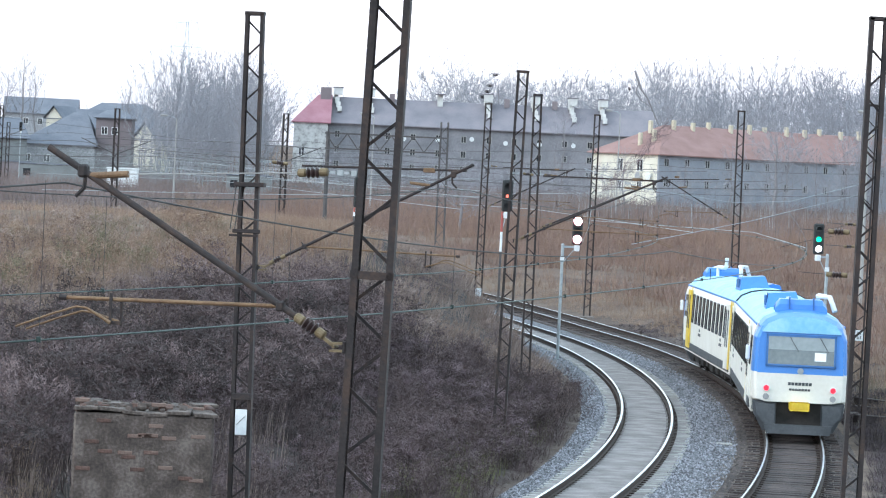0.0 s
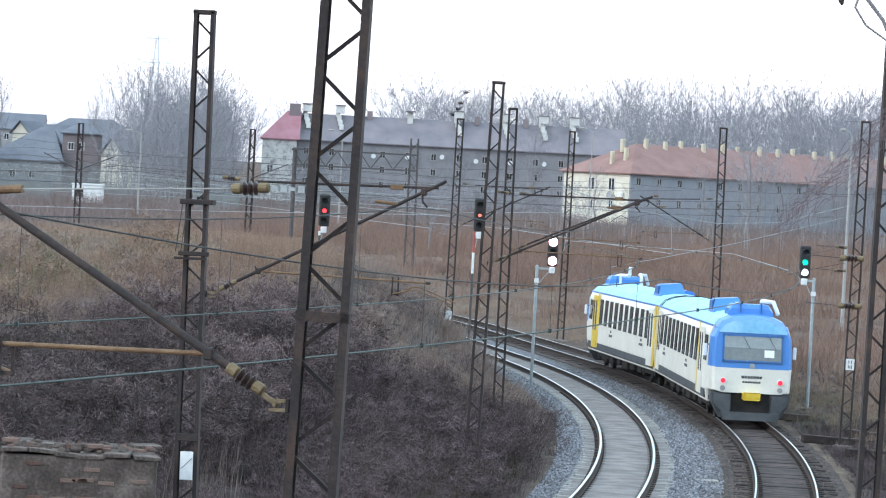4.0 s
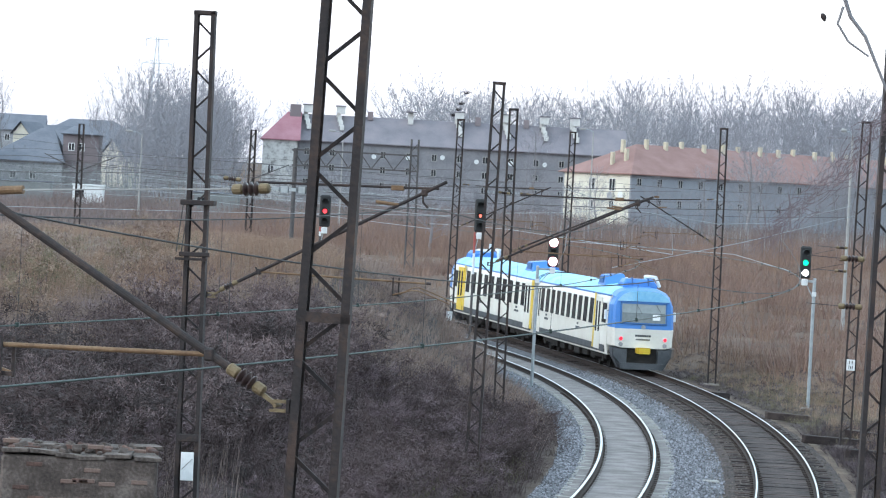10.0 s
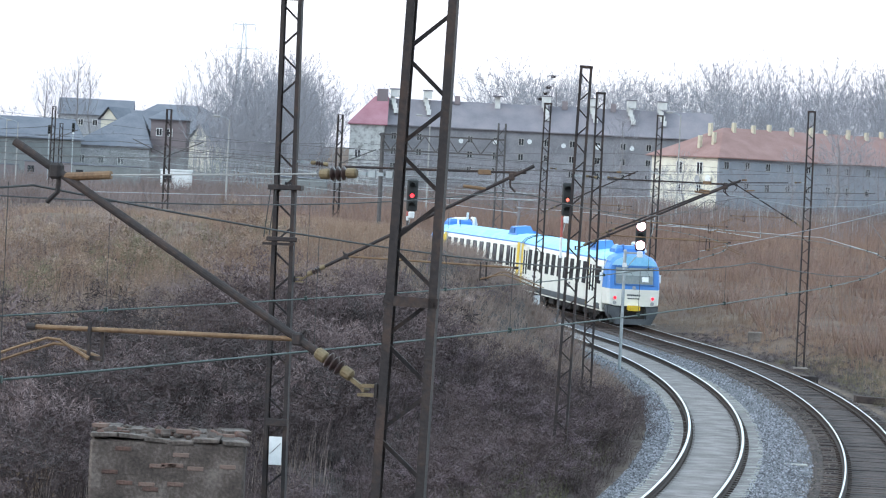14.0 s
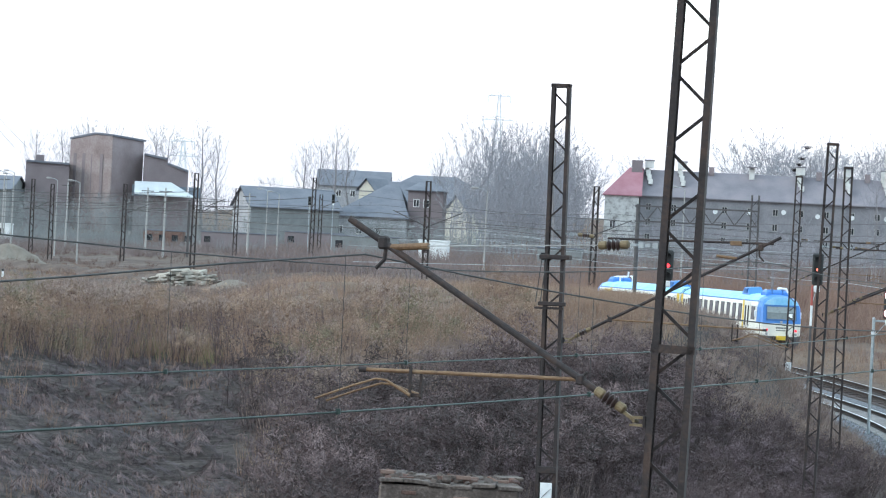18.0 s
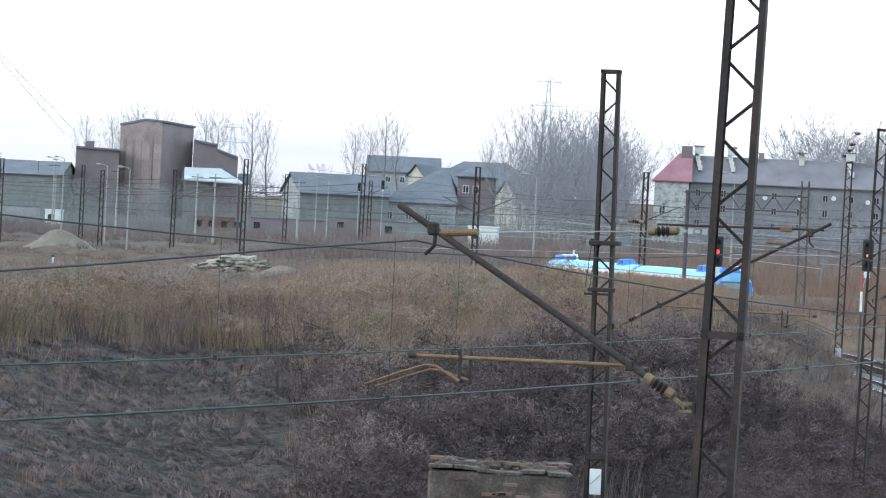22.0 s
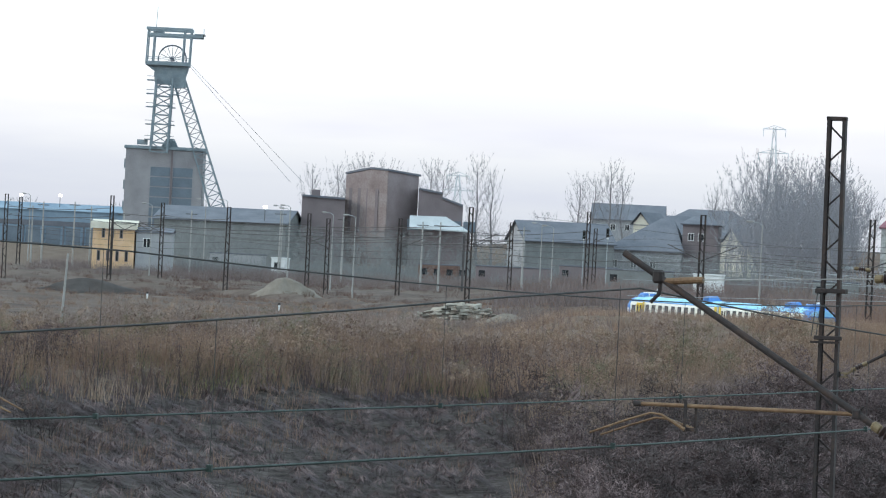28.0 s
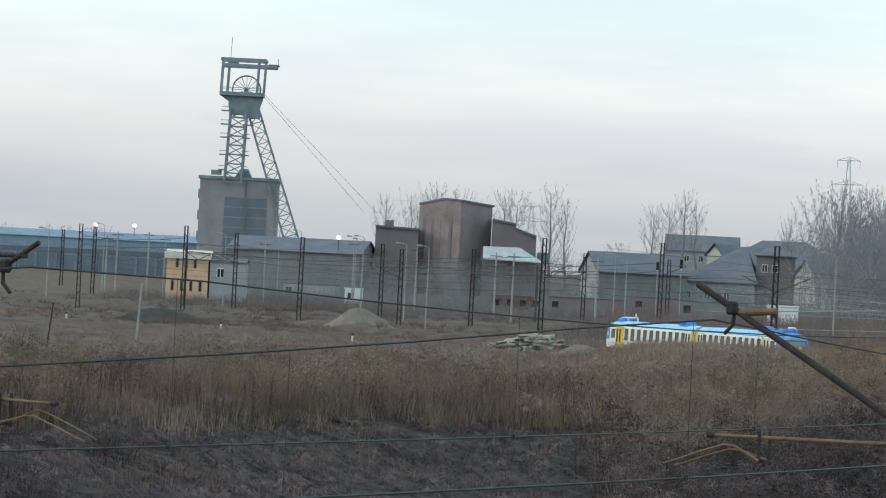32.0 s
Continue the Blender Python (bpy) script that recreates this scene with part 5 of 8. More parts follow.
for x, y, z, sg in [(-63.9, 372, 9.2, 1), (-75, 471.5, 9.0, -1), (-33, 317.5, 8.6, 1), (-33, 317.5, 8.6, -1), (-16.8, 303.8, 8.6, 1), (-83.8, 436.2, 8.6, 1), (-101.3, 462.3, 8.8, 1), (-121.8, 462.3, 9.2, -1), (-60.3, 440.8, 10.2, 1), (-90.7, 424.7, 8.2, -1)]:
    b = thing("cantilever", Matrix.Translation((x, y, z)), "slim dark bracket on a far mast", "cantilever", "far cantilevers")
    part("strut", Shape().tube([(0, 0, -1.1), (3.2 * sg, 0, 0.3)], 0.05, 6), GREY_MAST, b)
    part("tie_rod", Shape().tube([(0, 0, 0.35), (2.9 * sg, 0, 0.2)], 0.03, 6), GREY_MAST, b)
    part("registration_tube", Shape().tube([(1.2 * sg, 0, -0.6), (3.4 * sg, 0, -0.65)], 0.03, 6), GREY_MAST, b)

# ---- signals and lamps ----
def signal(x, y, z0, head_z, head_dx, lit, label, banded, n=3, head=True):
    """A colour-light signal: post, bracket, black head with hooded lamps."""
    s = thing("railway_signal", Matrix.Translation((x, y, z0)), label, "railway signal", "railway signals")
    h = head_z - z0
    top = h - 0.62 if head_dx else h + 0.3
    if banded:
        for i in range(6):
            part("post_band", Shape().tube([(0, 0, top * i / 6), (0, 0, top * (i + 1) / 6)], 0.045, 12), GREY_MAST if i < 4 else RED if i % 2 else WPAINT, s)
    else:
        part("post", Shape().tube([(0, 0, -0.3), (0, 0, top)], 0.062, 14), STEEL, s, "blue-grey tubular post")
        part("post_cap", Shape().tube([(0, 0, top), (0, 0, top + 0.05)], [0.07, 0.03], 12), STEEL, s)
        part("plate", Shape().box(-0.085, 0.085, -0.08, -0.065, top - 0.62, top - 0.46), WPAINT, s, "small white plate")
    part("base", Shape().box(-0.25, 0.25, -0.25, 0.25, -0.4, 0.1, c=0.04), OLDCONC, s)
    if head_dx:
        part("arm", Shape().box(min(0, head_dx), max(0, head_dx), -0.04, 0.04, top - 0.12, top - 0.04, c=0.01).bar((0, 0, top - 0.75), (head_dx * 0.92, 0, top - 0.1), 0.03), STEEL, s)
    hd = part("head", Shape().box(-0.20, 0.20, -0.08, 0.12, -0.20 * n, 0.19 * n, c=0.05), SIGHEAD, s, "matt black signal head", at=pose(head_dx, 0, h))
    for i in range(n):
        z = 0.19 * n - 0.24 - i * (0.36 if n < 4 else 0.33)
        m = lit.get(i)
        # white discs are drawn larger to take in the glare
        part("lamp", Shape().tube([(0, -0.08, z), (0, -0.10, z)], (0.125 if lit.get(1) else 0.165) if m is SIGWHITE else 0.06 if m is SIGAMBER else 0.08 if m is SIGRED else 0.10 if m else 0.1, 18), m or RUBBER, hd, "lit lamp" if m else "dark lamp")
        # added disc behind the lamp, painted as its red glow
        if m is SIGWHITE and lit.get(0):
            part("lamp_halo", Shape().tube([(0, -0.075, z), (0, -0.09, z)], 0.198, 18), HALORED, hd, "red halo painted round the lamp")
        hood = Shape()
        vs, fs = [], []
        for k in range(9):
            a = math.pi * k / 8
            vs += [(0.135 * math.cos(a), -0.08, z + 0.135 * math.sin(a)), (0.135 * math.cos(a), -0.30, z + 0.135 * math.sin(a)), (0.122 * math.cos(a), -0.30, z + 0.122 * math.sin(a)), (0.122 * math.cos(a), -0.08, z + 0.122 * math.sin(a))]
        for k in range(8):
            fs += [(k * 4 + q, k * 4 + (q + 1) % 4, k * 4 + 4 + (q + 1) % 4, k * 4 + 4 + q) for q in range(4)]
        part("hood", hood.add(vs, fs), SIGHEAD, hd)
    part("junction_box", Shape().box(-0.11, 0.11, -0.10, 0.10, -0.20 * n - 0.26, -0.20 * n - 0.02, c=0.03), WPAINT, hd, "white junction box")
    return s


signal(-4.55, 130, land_at(-4.5, 130), 6.1, 0.14, {1: SIGRED}, "black colour-light signal showing red on a banded post", True, 3)
signal(1.10, 125, land_at(1.1, 125), 6.25, 0.16, {1: SIGAMBER}, "black colour-light signal with a dim red lamp, banded post", True, 3)
signal(3.63, 134.2, land_at(3.6, 134), 4.98, 0.56, {0: SIGWHITE, 2: SIGWHITE}, "signal with two glaring lamps, a red halo painted round each, on a grey post", False, 3)
signal(13.55, 128.4, land_at(13.5, 128), 5.15, -0.36, {1: SIGGREEN, 2: SIGWHITE}, "signal showing green on a grey tubular post", False, 3)
signal(-64.5, 468, land_at(-64.5, 468), 10.6, 0, {}, "unlit far signal on a pale post", False, 3)
signal(-59.6, 455, land_at(-59.6, 455), 10.9, 0, {}, "unlit far signal on a pale post", False, 3)


def street_lamp(x, y, ztop, arm=-0.9, lit=True, label="tall pale street lamp"):
    z0 = land_at(x, y)
    s = thing("street_lamp", Matrix.Translation((x, y, z0)), label, "street lamp", "street lamps")
    h = ztop - z0
    part("pole", Shape().tube([(0, 0, -0.3), (0, 0, 1.2), (0, 0, h)], [0.12, 0.10, 0.055], 10), POLE, s, "pale tapered pole")
    part("arm", Shape().tube([(0, 0, h - 0.1), (arm * 0.4, 0, h + 0.18), (arm, 0, h + 0.22)], 0.035, 8), STEEL, s)
    hd = part("lamp_head", Shape().tube([(arm * 0.9, 0, h + 0.24), (arm * 1.1, 0, h + 0.27), (arm * 1.6, 0, h + 0.28), (arm * 1.75, 0, h + 0.25)], [0.05, 0.10, 0.10, 0.04], 10), POLE, s, "pale lamp head")
    part("lens", Shape().box(min(arm * 1.1, arm * 1.6), max(arm * 1.1, arm * 1.6), -0.09, 0.09, h + 0.12, h + 0.16), LENS, hd)


for x, y, zt in [(-28.2, 325, 11.15), (21.4, 187.5, 11.2), (15.3, 375, 14.6), (-11.2, 375, 13.0), (-86, 418.3, 11.0), (-113, 502.8, 12.9), (-51.5, 700, 17), (-96.5, 455, 11.6), (-78, 520, 12.2), (-140, 560, 14), (-146, 600, 14.6), (-170, 560, 13.6), (-128, 480, 12), (-151, 470, 11.5), (-66.8, 455, 11.2), (-176, 500, 12), (-108, 480, 12.2), (-118, 520, 13)]:
    street_lamp(x, y, zt, arm=-0.36 if y < 200 else -0.9)
for x, y, zt in [(-155.8, 520, 12.2), (-150.8, 520, 12.4), (-148.7, 522, 11.8), (-142.4, 518, 11.2), (-137.4, 521, 11.4), (-160.5, 530, 11.6), (-131, 515, 11.8), (-116.5, 512, 12.4), (-105.4, 505, 11.9), (-92.2, 498, 11.6), (-84.6, 470, 11.4), (-71.8, 462, 11.2)]:
    z0 = land_at(x, y)
    p = thing("concrete_pole", Matrix.Translation((x, y, z0)), "slender pale concrete pole in the yard", "pole", "yard poles")
    part("shaft", Shape().tube([(0, 0, -0.3), (0, 0, zt - z0)], [0.17, 0.10], 8), POLE, p)
    part("bracket", Shape().bar((-0.9, 0, zt - z0 - 0.5), (0.9, 0, zt - z0 - 0.5), 0.12), GREY_MAST, p)
# lit flood lamps on a far hall roof
for x, y, z in [(-256, 838, 16.6), (-246, 838, 16.8), (-170.5, 736, 15.1)]:
    l = thing("flood_lamp", Matrix.Translation((x, y, z)), "lit white flood lamp on a short bracket", "lamp", "flood lamps")
    part("bracket", Shape().tube([(0, 0, -2.5), (0, 0, 0)], 0.08, 6), GREY_MAST, l)
    part("lamp_glass", Shape().box(-0.42, 0.42, -0.2, 0.2, 0, 0.7, c=0.08), LAMPWHITE, l)
# lattice signal bridge
g = thing("signal_bridge", Matrix.Translation((-2.24, 237.5, 0)), "dark lattice signal bridge on a double mast", "signal bridge")
z0 = land_at(-2.24, 237.5)
for dx in (-0.3, 0.3):
    for dy in (-0.3, 0.3):
        part("leg", Shape().bar((dx, dy, z0 - 0.3), (dx * 0.8, dy * 0.8, 10.6), 0.09), GREY_MAST, g)
for i in range(12):
    z = z0 + 0.4 + i * 0.72
    sg = 1 if i % 2 else -1
    for dy in (-0.3, 0.3):
        part("brace", Shape().bar((-0.28 * sg, dy, z), (0.28 * sg, dy, z + 0.7), 0.04), GREY_MAST, g)
for zz in (8.45, 9.5):
    for dy in (-0.4, 0.4):
        part("chord", Shape().bar((-8.2, dy, zz), (0.2, dy, zz), 0.10), GREY_MAST, g)
for i in range(11):
    x = -8.2 + i * 0.76
    for dy in (-0.4, 0.4):
        part("brace", Shape().bar((x, dy, 8.45 if i % 2 else 9.5), (x + 0.76, dy, 9.5 if i % 2 else 8.45), 0.06), GREY_MAST, g)
part("post", Shape().tube([(-8.0, 0, land_at(-10.2, 237.5) - 0.3), (-8.0, 0, 9.6)], 0.14, 8), GREY_MAST, g)

# ---- buildings ----
def window_data(w, h, two=True, mat=None):
    pane = Shape().box(-w / 2, w / 2, -0.03, 0.0, -h / 2, h / 2).data("pane", GLASSDARK)
    fr = Shape()
    b = 0.10
    fr.box(-w / 2, w / 2, -0.07, 0.02, h / 2 - b, h / 2).box(-w / 2, w / 2, -0.07, 0.02, -h / 2, -h / 2 + b)
    fr.box(-w / 2, -w / 2 + b, -0.07, 0.02, -h / 2 + b, h / 2 - b).box(w / 2 - b, w / 2, -0.07, 0.02, -h / 2 + b, h / 2 - b)
    if two:
        fr.box(-b / 2, b / 2, -0.07, 0.02, -h / 2 + b, h / 2 - b)
    return pane, fr.data("frame", mat or FRAMEW)


WIN = window_data(1.15, 1.45)
WINR = window_data(1.0, 1.3, True, POLE)
WINT = window_data(0.5, 1.6, False, BRICKD)


def add_window(t, data, x, y, z, turn):
    w = part("window", data[0], None, t, at=pose(x, y, z, 0, 0, turn))
    part("window_frame", data[1], None, w)


def house(name, label, x, y, turn, w, l, z0, ze, zr, wall, roof, hip=(0, 0), rows=(), step=3.2, category="house", end=None, over=0.5, ends=True, data=None):
    """A long house along its own x from 0 to l, its front at y = 0: walls, roof with eaves, windows row by row."""
    t = thing(name, Matrix.Translation((x, y, 0)) @ pose(0, 0, 0, 0, 0, turn), label, category, "buildings")
    k = 0.35
    part("front_wall", Shape().box(0, l, 0, k, z0, ze), wall, t)
    part("back_wall", Shape().box(0, l, w - k, w, z0, ze), wall, t)
    for i, (a, b) in enumerate(((0, k), (l - k, l))):
        sh = Shape().box(a, b, k, w - k, z0, ze)
        if not hip[i]:
            sh.prism([(k, ze), (w - k, ze), (w / 2, zr - 0.25)], a, b, Matrix(((0, 1, 0, 0), (1, 0, 0, 0), (0, 0, 1, 0), (0, 0, 0, 1))))
        part("end_wall", sh, end or wall, t)
    o, th = over, 0.18
    zo = ze - (zr - ze) * o / (w / 2)
    h0, h1 = hip
    vs = [(-o, -o, zo), (l + o, -o, zo), (l + o if not h1 else l - h1, w / 2, zr), (-o if not h0 else h0, w / 2, zr), (-o, w + o, zo), (l + o, w + o, zo)]
    vs += [(a, b, c - th) for a, b, c in vs]
    fs = [(0, 1, 2, 3), (5, 4, 3, 2), (0, 3, 4), (1, 5, 2)]
    sh = Shape()
    sh.add(vs, fs[:2] + ([fs[2]] if h0 else []) + ([fs[3]] if h1 else []) + [(6, 9, 8, 7), (11, 8, 9, 10), (0, 6, 7, 1), (5, 11, 10, 4)] + [(0, 4, 10, 6), (1, 7, 11, 5)] * 1)
    part("roof", sh, roof, t)
    dat = data or WIN
    for z in rows:
        n = int((l - 2) / step)
        for i in range(n):
            add_window(t, dat, 1.6 + i * step + (step - (l - 2) % step) * 0, -0.02, z, 0)
        if ends:
            for i in range(2):
                add_window(t, dat, -0.02, w * (0.3 + 0.4 * i), z, -90)
    return t


# long row of houses with a faded red hipped end
rh = house("row_house", "long three-storey row house, walls painted in shaded grey, under a brown tiled roof", -27.6, 650, 1.5, 12, 60, 4.5, 16.5, 21.0, ROWWALL, SLATE, rows=(14.0, 11.2, 8.4), step=4.7, over=0.6, ends=False, data=WINR)
for i, x in enumerate([1.4, 7.5, 20.5, 38.3, 45.3, 51, 29.5]):
    big = i in (0, 1, 3, 4, 5, 6)
    sh = Shape()
    if big:      # stepped party wall rising above the roof
        for j in range(4):
            sh.box(-0.55 - 0.25 * j + 0.5, 0.25 - 0.25 * j + 0.5, 1.6 + j * 0.9, 4.4 + j * 0.6, 18.2 + j * 0.8, 19.2 + j * 0.85)
        sh.box(-0.8, 0.8, 3.2, 6.4, 21.3, 22.6)
    else:
        sh.box(-0.5, 0.5, 4.6, 6.4, 20.0, 22.2, c=0.05)
    c = part("chimney", sh, CHIM if i not in (2, 7) else CHIM, rh, "white stepped chimney wall", at=pose(x, 0, 0))
    part("chimney_cap", Shape().box(-0.95, 0.95, 3.05, 6.5, 22.6 if big else 22.2, 22.8 if big else 22.4), SLATE, c)
for i, x in enumerate([11.5, 13, 33, 42]):
    part("roof_vent", Shape().box(x - 0.5, x + 0.5, 5, 6.2, 20.4, 22.0), BRICK, rh, "small red-brown chimney")
rng = random.Random(11)
for i in range(9):
    x = 14 + i * 6.3
    d = part("satellite_dish", Shape().tube([(0, 0, 0), (0, -0.1, 0), (0, -0.16, 0)], [0.1, 0.35, 0.45], 12), WPAINT, rh, at=pose(x, -0.3, 13.2 + rng.random()))
house("end_house", "peeling white end house with a faded red hipped roof", -34.0, 648, 1.5, 11, 6.3, 4.5, 16.4, 21.2, PEEL, PINK, hip=(4.2, 0), rows=(10.4,), step=4.2, ends=False, over=0.5)
part("chimney", Shape().box(4.6, 6.6, 4.5, 6.8, 20.2, 22.6, c=0.05), BRICKD, bpy.data.objects["end_house"])
# cream house with an orange hipped roof
# end wall in lit cream, long walls in a painted shade grey
ch = house("apartment_house", "cream apartment house, long wall painted grey for shade, orange tiled hipped roof", 29.4, 562.6, 38, 17.0, 78, 3.8, 12.5, 17.1, HOUSEWALL, TILE, hip=(8.0, 7.5), rows=(10.9, 7.6), step=4.4, end=CREAM, over=0.6, ends=False, data=WINR)
WINB = window_data(1.5, 2.0)
for yy in (4.6, 9.6):
    add_window(ch, WINB, -0.02, yy, 10.3, -90)
for yy in (4.6, 9.6):
    add_window(ch, WIN, -0.02, yy, 7.0, -90)
part("satellite_dish", Shape().tube([(0, 0, 0), (-0.1, 0, 0), (-0.2, 0, 0)], [0.1, 0.5, 0.65], 14), WPAINT, ch, at=pose(-0.3, 2.0, 8.6))
part("satellite_dish", Shape().tube([(0, 0, 0), (-0.1, 0, 0), (-0.2, 0, 0)], [0.1, 0.5, 0.65], 14), GREYWALL, ch, at=pose(-0.3, 4.6, 8.5))
for i in range(17):
    x = 5.0 + i * 4.2
    yy = 6.4 + (0.9 if i % 3 == 0 else 0)
    part("chimney", Shape().box(x - 0.28, x + 0.28, yy + 0.6, yy + 1.3, 15.6, 17.7 + 0.25 * (i % 2), c=0.05), CHIMY, ch, "ochre rendered chimney")
for x, yy, z in ((3.2, 5.2, 16.2), (2.0, 7.2, 15.6)):
    part("chimney", Shape().box(x - 0.3, x + 0.3, yy - 0.3, yy + 0.3, 13.0, z, c=0.05), CHIMY, ch, "ochre rendered chimney")
house("apartment_house", "second grey apartment house with a brown-red tiled roof", 92, 640, 20, 13, 90, 5, 13, 18, GREYWALL, TILE, hip=(6, 6), rows=(10.8, 7.6), step=3.6, over=0.6, ends=False)

# sheds, villas and depot halls
house("workshop_shed", "long low shed with a dark blue-grey roof", -98.2, 636, 24, 13, 17, 3.0, 10.7, 14.2, GREENWALL, DARKROOF, category="shed", end=GREYWALL)
house("workshop_shed", "broad dark-roofed depot building", -85.0, 650, 3, 22, 14.0, 3.0, 9.9, 15.9, GREYWALL, DARKROOF, hip=(9.3, 2.2), rows=(7.0,), step=3.6, category="shed")
house("workshop_block", "dark grey workshop block with a row of upper windows", -71.4, 655, 2, 11, 6.6, 3.0, 15.2, 16.6, BRICKD, DARKROOF, hip=(1.6, 1.6), rows=(12.6,), step=1.9, category="building", ends=False)
house("villa", "large grey house with a stepped dark roof", -106.5, 788, 5, 13, 16, 4, 17.2, 20.6, GREYWALL, DARKROOF, rows=(15.2, 11.5), step=3.2)
house("villa", "grey-green house with a low hipped roof", -90, 792, -4, 11, 18, 4, 17.4, 20.2, GREYWALL, DARKROOF, hip=(4, 4), rows=(15.4,), step=3.6)
house("villa", "small cream house with a steep gable", -83.4, 702, 66, 3.6, 7, 4, 15.6, 17.6, CREAM, DARKROOF)
house("villa", "small cream gabled house among trees", -63.4, 690, 68, 4.6, 8, 4, 12.2, 15.0, CREAM, DARKROOF)
house("villa", "dark brown house under bare trees", -84, 720, 8, 12, 26, 4, 13.5, 17.5, GREYWALL, DARKROOF, rows=(12,), step=3.4)
house("low_hall", "low grey hall with a shallow roof", -196, 740, 4, 26, 29, 3.0, 12.2, 15.2, GREENWALL, DARKROOF, category="hall")
house("long_hall", "long blue-grey hall with a dark band along its wall", -330, 826, 11, 18, 118, 3.5, 13.6, 15.3, BLUEHALL, BLUEHALL, rows=(), category="hall", over=0.3)
lh = bpy.data.objects["long_hall"]
part("dark_band", Shape().box(0, 118, -0.12, -0.02, 9.6, 10.8), DARKROOF, lh, "dark band along the wall")
for i in range(24):
    part("bay_post", Shape().box(i * 5 + 0.4, i * 5 + 0.8, -0.3, -0.02, 3.5, 9.6), DARKROOF, lh)
    part("bay_panel", Shape().box(i * 5 + 1.2, i * 5 + 4.8, -0.10, -0.02, 4.2, 9.2), BLUEGLASS, lh)
# orange signal house
sg = house("signal_house", "small two-storey orange rendered signal house", -144.9, 509.8, 12, 9, 6.3, 2.0, 8.9, 9.9, ORANGE, CREAM, rows=(7.9,), step=1.35, category="building", data=WINT, over=0.35)
for i in range(4):
    add_window(sg, WINT, 1.0 + i * 1.4, -0.02, 4.4, 0)
part("fascia", Shape().box(-0.35, 6.65, -0.4, -0.3, 8.5, 9.5), CREAM, sg, "pale band under the roof")
house("annex", "grey flat annex beside the signal house", -138.5, 511.3, 12, 8, 5.4, 2.0, 8.4, 9.0, GREYWALL, DARKROOF, rows=(6.6,), step=2.4, category="building", over=0.2)
# low white containers and carriages in the yard
for x, y, l, m, lab in [(-49.5, 468.6, 4.0, WPAINT, "low white container in the yard"), (-62, 474, 9, GREENWALL, "low pale green container in the yard"), (-33.5, 470, 6, GREENWALL, "low grey-green shed in the yard"), (-104, 560, 6.5, OLDBRICK, "low red-brown hut with openings"), (-139, 560, 9, GREYWALL, "grey parked trailer in the yard"), (-124, 540, 2.4, WPAINT, "small white hut in the yard"), (-78, 540, 9, BRICKD, "low brown hut in the yard"), (-92, 545, 12, BRICKD, "long low brown hut in the yard")]:
    z = land_at(x, y)
    c = thing("container", Matrix.Translation((x, y, z)), lab, "container", "yard containers")
    part("box", Shape().box(0, l, 0, 2.6, 0.2, 2.6, c=0.06), m, c)
    part("roof", Shape().box(-0.1, l + 0.1, -0.1, 2.7, 2.6, 2.8, c=0.04), WPAINT if m is WPAINT else DARKROOF, c)
    for i in range(4 if m is OLDBRICK else 1):
        part("opening", Shape().box(0.5 + i * 2.1, 1.5 + i * 2.1, -0.04, 0.02, 1.0, 2.0), GLASSDARK, c)

# ---- mine: brick works and headframe ----
bw = thing("brick_works", Matrix.Translation((-157.9, 759.3, 0)) @ pose(0, 0, 0, 0, 0, 11.0), "tall dark red brick mine building with stepped wings", "industrial building", "mine buildings")


def block(name, x0, x1, y0, y1, z0, z1, zr, mat, roof_mat=DARKROOF, slope=0):
    """A brick block with a shallow gable (slope 0) or a roof that falls to one side."""
    if slope:
        o = [(x0, z0), (x1, z0), (x1, zr), (x0, z1)]
    else:
        o = [(x0, z0), (x1, z0), (x1, z1 - 0.6), (x0 * 0.26 + x1 * 0.74, zr - 0.6), (x0 * 0.52 + x1 * 0.48, zr - 0.7), (x0 * 0.54 + x1 * 0.46, zr), (x0 * 0.72 + x1 * 0.28, zr), (x0, z1)]
    b = part(name, Shape().prism(o, y0, y1), mat, bw)
    top = o[2:] if not slope else o[2:]
    for (xa, za), (xb, zb) in zip(top[:-1], top[1:]):
        part("roof", Shape().prism([(xa, za + 0.02), (xb, zb + 0.02), (xb, zb + 0.45), (xa, za + 0.45)], y0 - 0.5, y1 + 0.3), roof_mat, b)
    return b


def upright(name, foot, z0, tops, mat, t):
    """Walls over a footprint, with a top height at each corner, and a thin roof slab."""
    n = len(foot)
    vs = [(x, y, z0) for x, y in foot] + [(x, y, z) for (x, y), z in zip(foot, tops)]
    b = part(name, Shape().add(vs, [(i, (i + 1) % n, n + (i + 1) % n, n + i) for i in range(n)] + [tuple(range(n, 2 * n))]), mat, t)
    cx, cy = sum(p[0] for p in foot) / n, sum(p[1] for p in foot) / n
    o = [(cx + (x - cx) * 1.06, cy + (y - cy) * 1.06) for x, y in foot]
    vs = [(x, y, z + 0.02) for (x, y), z in zip(o, tops)] + [(x, y, z + 0.45) for (x, y), z in zip(o, tops)]
    part("roof", Shape().add(vs, [(i, (i + 1) % n, n + (i + 1) % n, n + i) for i in range(n)] + [tuple(range(n, 2 * n)), tuple(range(n - 1, -1, -1))]), DARKROOF, b)
    return b


